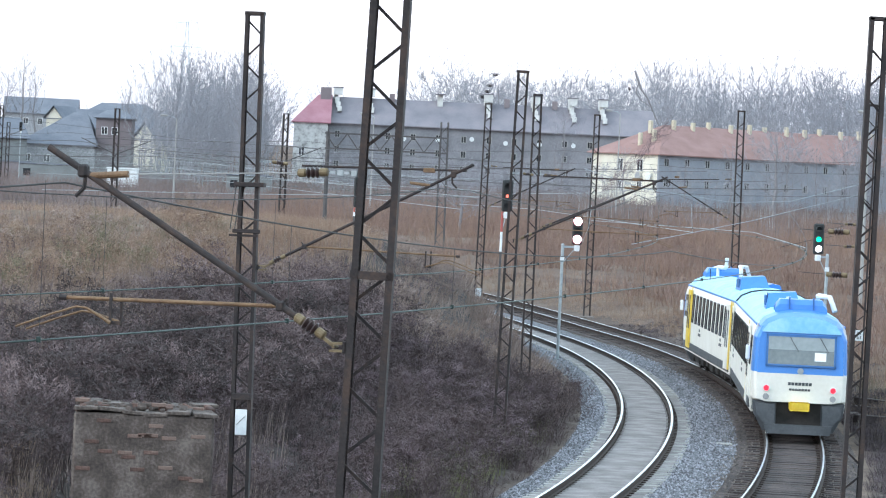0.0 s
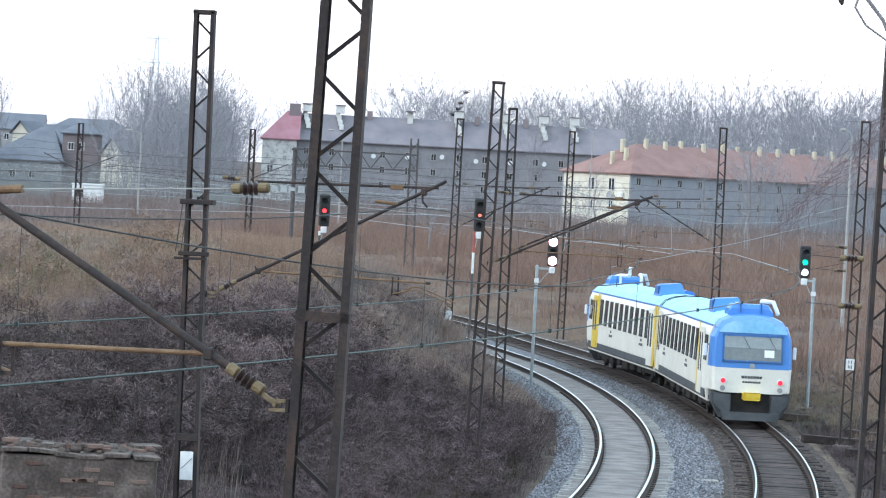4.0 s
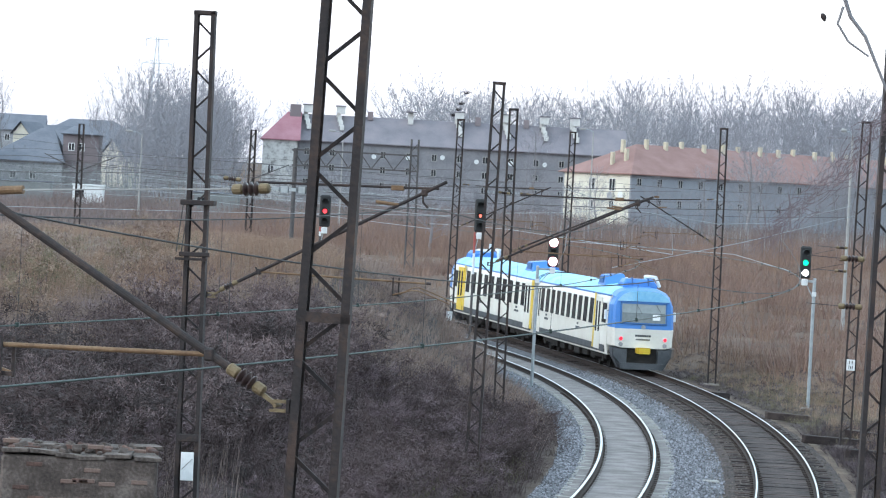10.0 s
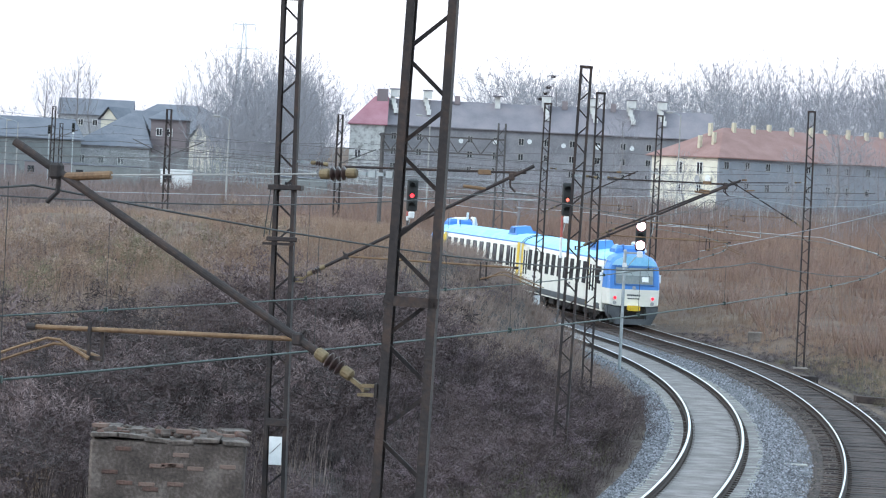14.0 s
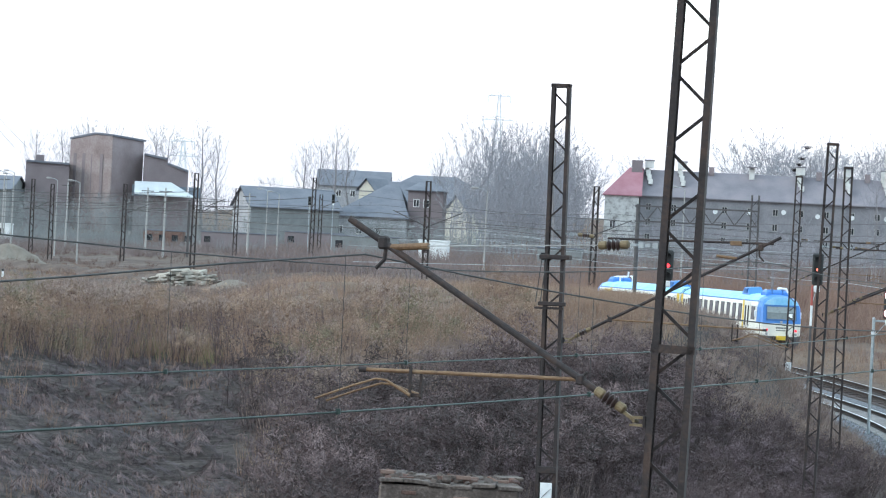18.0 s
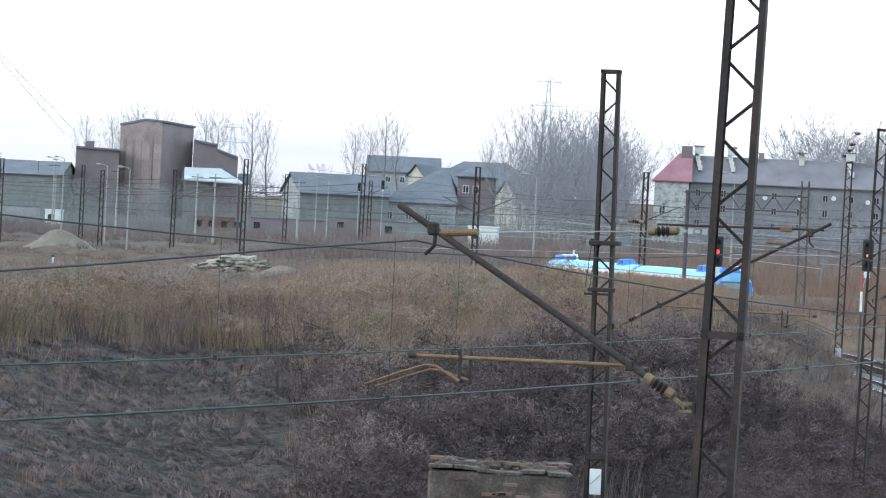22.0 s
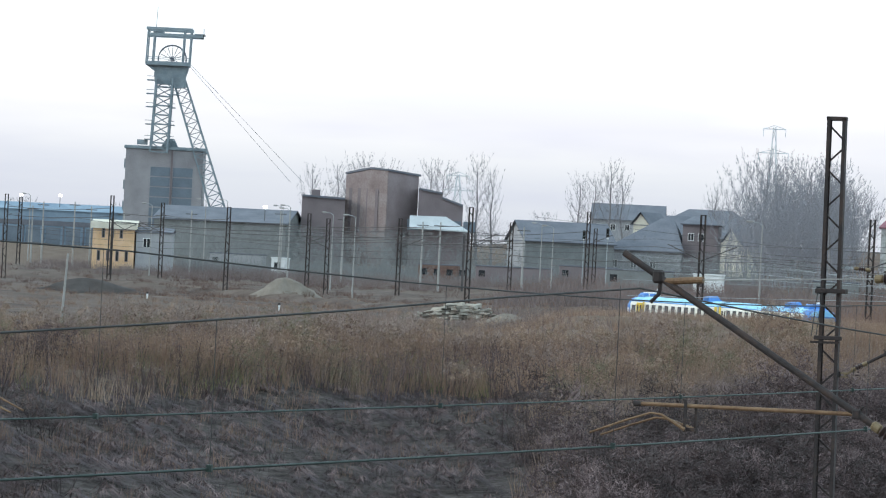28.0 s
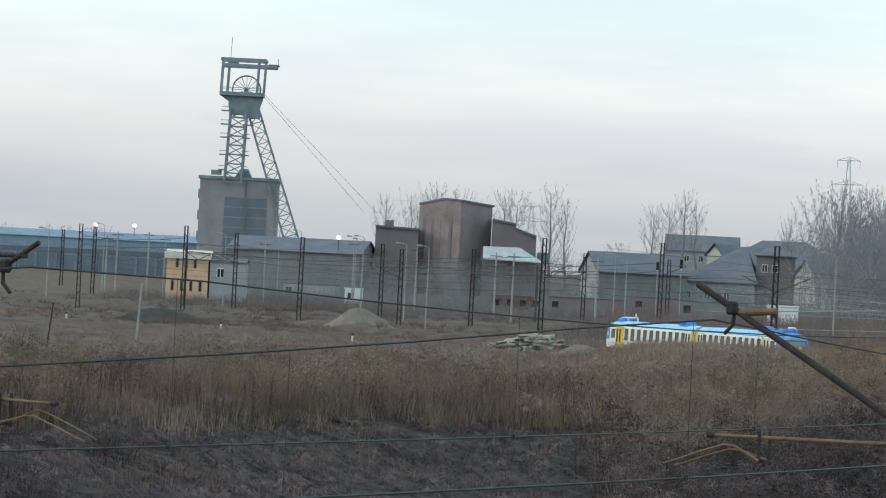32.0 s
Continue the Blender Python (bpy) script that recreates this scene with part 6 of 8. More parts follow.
upright("main_block", [(0.2, 7.2), (5.6, 2.6), (9.2, 0.2), (16.2, 9), (8.5, 16)], 3, [24.0, 25.3, 25.0, 24.3, 24.6], BRICK, bw)
# thin weathered face, painted lighter than the block to show it sunlit
west = Shape()
for (xa, ya, za), (xb, yb, zb) in (((0, 7, 23.9), (5.6, 2.4, 25.2)), ((5.6, 2.4, 25.2), (9.2, 0, 24.9))):
    west.add([(xa, ya, 3), (xb, yb, 3), (xb, yb, zb), (xa, ya, za), (xa + 0.2, ya + 0.2, 3), (xb + 0.2, yb + 0.2, 3), (xb + 0.2, yb + 0.2, zb), (xa + 0.2, ya + 0.2, za)],
             [(0, 1, 2, 3), (4, 7, 6, 5), (0, 3, 7, 4), (1, 5, 6, 2), (3, 2, 6, 7), (0, 4, 5, 1)])
part("weathered_wall", west, OCHREBRICK, bw, "weathered brick face, painted lighter on its sun side")
block("wing", 16.4, 21.5, 1, 14, 3, 21.2, 20.4, BRICKD, slope=1)
block("wing", 21.5, 26.2, 1, 14, 3, 19.4, 17.9, BRICKD, slope=1)
block("low_wing", -9.5, 0, 2, 14, 3, 18.5, 18.2, BRICKD, slope=1)
part("stack_base", Shape().box(-7.5, -5.6, 4, 6, 18.3, 20.2, c=0.05), BRICKD, bw)
part("lean_to", Shape().prism([(14.5, 3), (28, 3), (28, 12.0), (24, 14.6), (14.5, 14.8)], -1.0, 0.8), BRICKD, bw, "sooty brick lean-to")
part("lean_to_cover", Shape().add([(14.5, -1.0, 15.4), (22.5, -1.0, 15.5), (27.6, -6.5, 12.5), (14.5, -6.5, 12.8), (14.5, -1.0, 15.1), (22.5, -1.0, 15.2), (27.6, -6.5, 12.2), (14.5, -6.5, 12.5)],
                                 [(0, 1, 2, 3), (7, 6, 5, 4), (0, 4, 5, 1), (1, 5, 6, 2), (2, 6, 7, 3), (3, 7, 4, 0)]), PALEROOF, bw, "whitish sheet roof of the lean-to")
for i in range(4):
    part("window_strip", Shape().box(1.1 + i * 2.5, 1.9 + i * 2.5, -0.10, -0.02, 11, 21.0), BRICKD, bw, "tall narrow recess in the brick", at=pose(0, 7, 0, 0, 0, -38.5))
for i in range(5):
    part("skylight", Shape().box(14 + i * 3.1, 16.6 + i * 3.1, -1.12, -1.02, 12.2, 14.6), BLUEGLASS, bw)

hf = thing("mine_headframe", Matrix.Translation((-210.8, 802.2, 0)) @ pose(0, 0, 0, 0, 0, 11.5), "grey-blue steel mine headframe with a winding wheel", "mine headframe", "mine buildings")


def lattice(t, name, a0, a1, half0, half1, n, bar, mat, both=True):
    """A four-legged lattice from a0 to a1: legs and braces."""
    a0, a1 = Vector(a0), Vector(a1)
    d = (a1 - a0)
    u = Vector((1, 0, 0)) - d * (d.x / d.length_squared)
    u.normalize()
    v = d.normalized().cross(u)

    def corner(t_, i):
        h = half0 + (half1 - half0) * t_
        return a0 + d * t_ + u * h * (1 if i in (0, 1) else -1) + v * h * (1 if i in (0, 3) else -1)
    for i in range(4):
        part("leg", Shape().bar(corner(0, i), corner(1, i), bar * 1.9), mat, t)
    for j in range(n):
        for i in range(4):
            part("brace", Shape().bar(corner(j / n, i), corner((j + 1) / n, (i + 1) % 4), bar), mat, t)
            part("tie", Shape().bar(corner(j / n, i), corner(j / n, (i + 1) % 4), bar), mat, t)


lattice(hf, "tower", (-1.2, 0, 28), (-0.6, 0, 45.6), 2.0, 1.9, 8, 0.24, TOWER)
lattice(hf, "raking_leg", (15.4, 2, 9), (2.9, 0.5, 44.8), 1.75, 1.35, 15, 0.17, TOWER)
for z in (44.8, 41.6, 38.5, 34.4, 30.8):
    for s in (-1, 1):
        part("landing", Shape().box(-0.9 + s * 2.6 - 1.2, -0.9 + s * 2.6 + (1.2 if z > 41 else 0.5), -1.8, 1.8, z, z + 0.2).box(-0.9 + s * 2.6 - 1.2, -0.9 + s * 2.6 + (1.2 if z > 41 else 0.5), -1.9, -1.82, z + 0.9, z + 1.05), TOWER, hf, "railed landing")
part("head_platform", Shape().prism([(-5.2, 48.4), (5.2, 48.4), (5.2, 49.3), (-5.2, 49.3)], -3, 3).prism([(-5.0, 48.4), (-2.6, 46.6), (-0.4, 46.4), (1.2, 44.6), (1.8, 43.2), (4.4, 43.4), (4.3, 46.0), (5.0, 48.4)], -1.6, 1.6).prism([(-3.2, 46.8), (-2.8, 44.0), (0.9, 44.0), (0.6, 46.6)], -1.5, 1.5), TOWER, hf)
for x in (-5.1, -3.6, 3.4, 5.0):
    for y in (-2.9, 2.9):
        part("post", Shape().bar((x, y, 48.8), (x + 0.25, y, 57.0), 0.32), TOWER, hf)
for y in (-2.9, 2.9):
    part("top_beam", Shape().box(-5.3, 5.6, y - 0.25, y + 0.25, 56.6, 57.3), TOWER, hf)
    part("crane_beam", Shape().box(-5.0, 8.0, y - 0.2, y + 0.2, 55.2, 55.9), TOWER, hf)
part("crane_rail_end", Shape().box(6.0, 8.4, -3.2, 3.2, 55.9, 56.1).bar((8.2, -3, 56), (8.2, -3, 57.4), 0.15), TOWER, hf)
part("hoist", Shape().box(-3.8, -1.2, -1, 1, 55.9, 56.5), TOWER, hf)
part("lightning_rod", Shape().bar((-3.2, 0, 57), (-3.0, 0, 62.3), 0.12), TOWER, hf)
wheel = part("winding_wheel", Shape().tube([(3.3 * math.cos(a), 0, 3.3 * math.sin(a)) for a in np.linspace(0, math.tau, 33)], 0.2, 6), DARKROOF, hf, "dark spoked winding wheel", at=pose(0.9, 0, 50.0))
for i in range(8):
    a = math.pi * i / 8
    part("spoke", Shape().bar((-3.2 * math.cos(a), 0, -3.2 * math.sin(a)), (3.2 * math.cos(a), 0, 3.2 * math.sin(a)), 0.14), DARKROOF, wheel)
part("railing", Shape().box(-5.2, 5.2, -3.1, -3.0, 50.2, 50.35).box(-5.2, 5.2, -3.1, -3.0, 49.8, 49.9), TOWER, hf)
sb = thing("shaft_house", Matrix.Translation((-219.6, 800.6, 0)) @ pose(0, 0, 0, 0, 0, 11.5), "square brick shaft house with tall glazing", "industrial building", "mine buildings")
part("masonry", Shape().box(0, 18.2, 0, 16, 3.0, 28.6), SHAFT, sb)
part("roof_edge", Shape().box(-0.4, 18.6, -0.4, 16.4, 28.6, 29.4, c=0.1), TOWER, sb)
for i in range(2):
    for j in range(7):
        part("glazing", Shape().box(6.0 + i * 5.3, 10.6 + i * 5.3, -0.08, -0.01, 8 + j * 2.4, 10.1 + j * 2.4), BLUEGLASS, sb)
part("pilaster", Shape().box(10.75, 11.15, -0.3, 0, 4, 28.6), BRICKD, sb)
for z in (14, 19, 24):
    part("side_vent", Shape().box(-0.5, 0, 3, 5, z, z + 2.2), TOWER, sb)
part("roof_hood", Shape().prism([(8, 29.4), (12, 29.4), (11, 31.4), (9.2, 31.4)], 3, 7), TOWER, sb, "pale blue roof hood")
part("railing", Shape().box(2.5, 5, -0.3, -0.2, 29.6, 30.8), TOWER, sb)
for i in range(2):
    wire([Vector((-205.6, 803, 49 - i * 0.6)), Vector((-196 - i * 3.5, 890, 24.0))], 0.042, TOWER, "taut winding rope from the headframe", "winding ropes", "winding_rope")
# power pylons on the skyline
for x, y, zt in [(-157, 1875, 84), (-320.7, 1841.7, 50.5)]:
    h = zt - land_at(x, y)
    p = thing("power_pylon", Matrix.Translation((x, y, land_at(x, y))), "lattice power pylon far off on the skyline, paled for haze", "pylon", "power pylons")
    for i in range(4):
        sx, sy = (1 if i % 2 else -1), (1 if i < 2 else -1)
        part("leg", Shape().bar((sx * 3.6, sy * 3.6, 0), (sx * 0.6, sy * 0.6, h), 0.32), PYLON, p)
    for j in range(7):
        f = 1 - j / 8.5
        for sg_ in (-1, 1):
            part("brace", Shape().bar((-3.4 * f * sg_, -3.4 * f, j * h / 7), (3.4 * (f - 0.12) * sg_, -3.4 * f, (j + 1) * h / 7), 0.2), PYLON, p)
    for z, w in ((h * 0.78, 8), (h * 0.98, 6)):
        part("crossarm", Shape().bar((-w, 0, z), (w, 0, z), 0.5).bar((-w, 0, z), (0, 0, z + 2), 0.3).bar((w, 0, z), (0, 0, z + 2), 0.3), PYLON, p)
        for sg_ in (-1, 1):
            part("insulator_string", Shape().bar((w * sg_, 0, z), (w * sg_ * 0.98, 0, z - 4), 0.35), PYLON, p)

# ---- plants ----
RNG = np.random.default_rng(7)


def sliver(v, f, m, p, q, w, mi):
    """One thin triangle from p to q."""
    o = len(v)
    v += [tuple(p - w), tuple(p + w), tuple(q)]
    f.append((o, o + 1, o + 2))
    m.append(mi)


def blades(n, lean, width, height, spread, rng, fluff=0, fluff_size=0.05):
    """A tuft: n thin upright blades, and small seed heads along their tops."""
    v, f, m = [], [], []
    for _ in range(n):
        a, r = rng.uniform(0, math.tau), spread * math.sqrt(rng.random())
        base = np.array([r * math.cos(a), r * math.sin(a), -0.1])
        h = height * rng.uniform(0.5, 1.0)
        tip = base + np.array([rng.normal(0, lean) + base[0] * 0.5, rng.normal(0, lean) + base[1] * 0.5, h + 0.1])
        b = rng.uniform(0, math.pi)
        sliver(v, f, m, base, tip, np.array([math.cos(b), math.sin(b), 0]) * width, 0)
        for _ in range(fluff):
            c = base + (tip - base) * rng.uniform(0.5, 1.04) + rng.normal(0, fluff_size * 0.8, 3)
            p, q = rng.normal(0, 1, 3), rng.normal(0, 1, 3)
            p *= fluff_size * rng.uniform(0.4, 0.9) / np.linalg.norm(p)
            q *= fluff_size * rng.uniform(0.7, 1.6) / np.linalg.norm(q)
            sliver(v, f, m, c - q * 0.5, c + q, p * 0.3, 1)
    return np.array(v), np.array(f), np.array(m)


def shrub(rng, lobes, stems, leaves, size):
    """A rounded dry bush: stems that fan out into several fluffy domes; darker inner slivers paint the shade within."""
    v, f, m = [], [], []
    cs = []
    for i in range(lobes):
        a, r = math.tau * i / lobes + rng.uniform(-0.5, 0.5), rng.uniform(0.12, 0.42)
        cs.append((np.array([r * math.cos(a), r * math.sin(a), rng.uniform(0.38, 0.72)]), rng.uniform(0.17, 0.29)))
    for i in range(stems):
        c, r = cs[i % lobes]
        d = rng.normal(0, 1, 3)
        d[2] = abs(d[2]) + 0.4
        b = np.array([c[0] * 0.4, c[1] * 0.4, -0.1]) + np.append(rng.normal(0, 0.12, 2), 0)
        w = rng.normal(0, 1, 3)
        sliver(v, f, m, b, c + d / np.linalg.norm(d) * r * 1.1, w / np.linalg.norm(w) * 0.008, 0)
    plumes = []
    for i in range(lobes * 2):
        c, r = cs[i % lobes]
        d = rng.normal(0, 1, 3)
        d[2] = abs(d[2]) + 0.35
        d /= np.linalg.norm(d)
        plumes.append((c + d * r * 1.02, d))
    for i in range(leaves * 3 // 4):
        c, d = plumes[rng.integers(len(plumes))]
        c2 = c + rng.normal(0, 0.042, 3) + d * rng.uniform(-0.07, 0.05)
        q = d * 0.5 + np.array([0, 0, 0.25]) + rng.normal(0, 0.7, 3)
        p = np.cross(d, q) + rng.normal(0, 0.25, 3)
        p *= size * rng.uniform(0.12, 0.24) / np.linalg.norm(p)
        q *= size * rng.uniform(2.0, 3.8) / np.linalg.norm(q)
        sliver(v, f, m, c2 - q * 0.4, c2 + q * 0.6, p, 1)
    for i in range(leaves // 4):
        c, r = cs[rng.integers(lobes)]
        d = rng.normal(0, 1, 3)
        d /= np.linalg.norm(d)
        c2 = c + d * r * rng.uniform(0.2, 0.85) - np.array([0, 0, 0.08])
        p, q = rng.normal(0, 1, 3), d * 0.9 + rng.normal(0, 0.8, 3)
        p *= size * rng.uniform(0.3, 0.6) / np.linalg.norm(p)
        q *= size * rng.uniform(1.5, 3.0) / np.linalg.norm(q)
        sliver(v, f, m, c2 - q * 0.4, c2 + q * 0.6, p, 0)
    return np.array(v), np.array(f), np.array(m)


def strew(n, y0, y1, x0, x1, keep, size, hscale=(0.8, 1.2), clump=None, trim=True, tall=1.0):
    """Places on the land where keep(x, y, side, d) holds, with a patchy density; growth stays low on the rise before the far line."""
    out = []
    while len(out) < n:
        k = n * 3
        y, x = RNG.uniform(y0, y1, k), RNG.uniform(x0, x1, k)
        s = side(x, y)
        ok = keep(x, y, s, -s - 6.6)
        if clump:
            patch = np.sin(x * clump + 1.7 * np.sin(y * clump * 0.7)) * np.sin(y * clump * 0.9 + 1.3 * np.sin(x * clump * 0.6))
            ok &= RNG.random(k) < 0.5 + 0.5 * patch
        x, y, s = x[ok], y[ok], s[ok]
        if len(x) == 0:
            break
        z = land(x, y)
        sz = RNG.uniform(*size, len(x))
        h = sz * RNG.uniform(*hscale, len(x))
        if trim:
            a, D = np.degrees(np.arctan2(x, y + 5.75)), np.hypot(x, y + 5.75)
            room = 6.8 - np.interp(a, SIGHT_AZ, SIGHT) * D - z
            room = np.where((D < 270) & (-s - 6.6 > 0), np.maximum(room, 0.12) * RNG.uniform(0.8, 1.15, len(x)), 9)
            h = np.minimum(h, room / tall)
            sz = np.minimum(sz, np.maximum(h * 2.2, 0.25))
        out += list(zip(x, y, z, RNG.uniform(0, math.tau, len(x)), sz, h))
    return out[:n]


def azimuth(x, y):
    return np.degrees(np.arctan2(x, y + 5.75))


def inview(x, y, lo=-0.40, hi=0.135):
    q = x / (y + 4)
    return (q > lo) & (q < hi)


rg = np.random.default_rng(3)
BUSHES = [shrub(rg, 7, 34, 660, 0.0245), shrub(rg, 5, 30, 610, 0.0255), shrub(rg, 9, 38, 700, 0.0245)]
TUFT = blades(15, 0.20, 0.011, 1.0, 0.34, rg)
WEED = blades(9, 0.13, 0.012, 1.0, 0.30, rg, fluff=3, fluff_size=0.045)
STALK = blades(12, 0.10, 0.011, 1.0, 0.32, rg, fluff=3, fluff_size=0.05)
MAT = blades(18, 0.42, 0.022, 0.55, 0.40, rg)
SCRUBBY = blades(44, 0.32, 0.009, 1.0, 0.6, rg)


def tussock(rng, n):
    """Matted grass that hangs down all round from a low crown."""
    v, f, m = [], [], []
    for _ in range(n):
        a = rng.uniform(0, math.tau)
        d = np.array([math.cos(a), math.sin(a), 0.0])
        p = d * rng.uniform(0, 0.22) + np.array([0, 0, rng.uniform(0.22, 0.42)])
        q = d * rng.uniform(0.3, 0.62) + np.array([0.10, -0.10, rng.uniform(-0.06, 0.2)]) + np.append(rng.normal(0, 0.08, 2), 0)
        sliver(v, f, m, p, q, np.array([-d[1], d[0], 0.3]) * rng.uniform(0.008, 0.02), 0)
    return np.array(v), np.array(f), np.array(m)


TUSSOCK = tussock(rg, 30)
FARBRUSH = blades(30, 0.22, 0.017, 1.0, 0.55, rg, fluff=1, fluff_size=0.06)

clear_wall = lambda x, y: ~((np.abs(x / (y + 5.75) + 0.0905) < 0.027) & (y > 40) & (y < 56.4))
edge = lambda x, y, d: d / bank_width(x, y)
bush_top = lambda y: np.interp(y, [60, 80, 110], [16.4, 14.5, 9.5])    # bushes climb the near bank, grass the further one
bushy = lambda x, y, s, d: clear_wall(x, y) & (d > 0.35) & inview(x, y) & (azimuth(x, y) > -7.9 + 0.6 * np.sin(y * 0.3)) & (
    edge(x, y, d) < np.where(azimuth(x, y) > -2.6, 15.0, bush_top(y)) + 1.4 * np.sin(x * 0.7)) & (y < 190)
for i, (lab, m1) in enumerate((("dense grey-brown dry bushes on the bank", SEED), ("bushes with pale fluffy seed heads", PUFF), ("dark brown dry bushes", SHRUB))):
    scatter("bank_bushes", BUSHES[i], strew((115, 130, 60)[i], 54, 106, -30, 8, lambda x, y, s, d: bushy(x, y, s, d) & (d > 5.5), (1.5, 2.8), (0.5, 0.85), clump=(0.5, 0.36, 0.6)[i]), [SHRUB, m1], lab, "bushes")
    # darker mix lower down: shading of the bank painted by plant colour
    scatter("bank_bushes", BUSHES[i], strew((130, 70, 110)[i], 38, 106, -30, 8, lambda x, y, s, d: bushy(x, y, s, d) & ((y < 56) | (d < 6.5)), (1.0, 2.0), (0.5, 0.85), clump=(0.55, 0.42, 0.7)[i]), [SHRUB, (SHRUB, MIDSHRUB, SHRUB)[i]], "dark " + ("tangled dry bushes", "bushes with grey seed heads", "leafless bushes")[i] + " low on the bank, shade put into their colour", "bushes")
scatter("bank_bushes", BUSHES[2], strew(70, 58, 112, -6, 8, lambda x, y, s, d: (d > -0.3) & (d < 1.3) & inview(x, y), (0.7, 1.3), (0.5, 0.8)), [SHRUB, SHRUB], "dark dry bushes along the foot of the bank", "bushes")
scatter("bank_bushes", BUSHES[1], strew(110, 100, 190, -14, 8, bushy, (0.9, 1.8), (0.4, 0.7), clump=0.5), [MIDSHRUB, BANKWEED], "brown dry bushes further along the bank", "bushes")
# near-black brush fills the gaps as painted shade between bushes
scatter("bank_brush", FARBRUSH, strew(1000, 36, 104, -32, 8, bushy, (0.4, 0.8), clump=0.6), [DARKTWIG, SHRUB], "tangled brush under the bushes, dark to paint the shaded gaps", "bushes")
scatter("bank_brush", FARBRUSH, strew(1100, 100, 188, -14, 8, bushy, (0.5, 1.0), (0.5, 0.9), clump=0.3), [BANKWEED, RUSTGRASS], "brown tangled weeds along the top of the bank", "weeds")
scatter("bank_stalks", STALK, strew(600, 40, 110, -30, 6, lambda x, y, s, d: bushy(x, y, s, d) & (azimuth(x, y) < -3), (0.7, 1.2), clump=0.3), [BANKWEED, SHRUB], "dry brown stalks among the bushes", "weeds")
scatter("bank_turf", TUSSOCK, strew(3000, 32, 118, -40, 0, lambda x, y, s, d: (d > 0.8) & (edge(x, y, d) < 15.8) & inview(x, y) & (azimuth(x, y) < -6.5) & clear_wall(x, y), (0.16, 0.5), (0.7, 1.3), clump=0.9), [TURF], "grey matted turf on the cutting slope", "grass")
DRAPE_V = []
for _ in range(16):
    a, l, w = rg.uniform(-0.2, 0.2), rg.uniform(0.3, 0.8), rg.uniform(0.012, 0.028)
    x0, z0 = rg.uniform(-0.3, 0.2), rg.uniform(0.1, 0.3)
    DRAPE_V += [(x0, a - w, z0), (x0, a + w, z0), (x0 + l, a + rg.uniform(-0.1, 0.1), rg.uniform(-0.05, 0.08))]
DRAPE = np.array(DRAPE_V), np.arange(48).reshape(16, 3), np.zeros(16, int)
rows = []
for k in range(150):                                    # matted rows that run down the slope
    arc = math.radians(-24 + k * 0.135)
    for r in np.arange(262, 288.6, 0.42):
        x, y = CX + r * math.cos(arc), CY + r * math.sin(arc) + RNG.normal(0, 0.1)
        s = float(side(np.array([x]), np.array([y]))[0])
        e = float(edge(np.array([x]), np.array([y]), np.array([-s - 6.6]))[0])
        if 1.0 < e < 15.0 and float(azimuth(x, y)) < -7.5 and RNG.random() < 0.4:
            rows.append((x, y, land_at(x, y), arc + RNG.normal(0, 0.12), RNG.uniform(0.5, 1.0), RNG.uniform(0.6, 1.3)))
for i, m in enumerate((TURF, SHRUB, TURF)):
    scatter("matted_rows", DRAPE, rows[i::3], [m], "flattened grey grass lying down the slope", "grass")
scatter("slope_tussocks", TUSSOCK, strew(1500, 36, 118, -40, 0, lambda x, y, s, d: (d > 0.8) & (edge(x, y, d) < 16) & inview(x, y) & (azimuth(x, y) < -7.4) & clear_wall(x, y), (0.35, 0.75), (0.7, 1.2), clump=1.1), [SEED], "paler grey tussocks on the cutting slope", "grass")
scatter("slope_tufts", TUFT, strew(2200, 40, 118, -40, 0, lambda x, y, s, d: (d > 1) & (edge(x, y, d) < 17) & inview(x, y) & (azimuth(x, y) < -7.4) & clear_wall(x, y), (0.2, 0.55), (0.6, 1.0), clump=1.3), [TURF], "pale dry tufts on the cutting slope", "grass")
scatter("slope_weeds", TUFT, strew(500, 40, 118, -40, 0, lambda x, y, s, d: (d > 1) & (edge(x, y, d) < 17) & inview(x, y) & (azimuth(x, y) < -8.0) & clear_wall(x, y), (0.3, 0.7), (0.7, 1.1), clump=0.5), [RUSTGRASS], "brown weeds on the cutting slope", "weeds")
scatter("slope_straw", TUFT, strew(420, 44, 100, -16, -2, lambda x, y, s, d: (d > 1) & (edge(x, y, d) < 15) & (azimuth(x, y) > -8.0 + 0.6 * np.sin(y * 0.5)) & (azimuth(x, y) < -6.8) & clear_wall(x, y), (0.4, 0.9), (0.7, 1.1), clump=0.4), [STRAW], "dry straw grass where the bushes end", "grass")
crown = lambda x, y, s, d: (edge(x, y, d) > bush_top(y) - 0.8) & (edge(x, y, d) < 17) & inview(x, y) & (azimuth(x, y) > -7.6 + 0.9 * np.sin(y * 0.8 + x)) & (azimuth(x, y) < -2.2)
scatter("bank_top_grass", TUFT, strew(2600, 66, 190, -22, 6, crown, (0.35, 0.9), (0.7, 1.2), clump=0.3), [BANKWEED], "dry brown grass over the top of the bank", "grass")
scatter("bank_top_weeds", STALK, strew(1300, 66, 185, -22, 6, crown, (0.5, 1.0), (0.7, 1.1), clump=0.25), [BANKWEED, STRAW], "rust-brown weeds over the top of the bank", "weeds")
field = lambda x, y, s, d: (edge(x, y, d) > 15.0 + 0.7 * np.sin(x * 1.1 + y * 0.7)) & inview(x, y) & (cover(x, y)[:, 1] < 0.5)
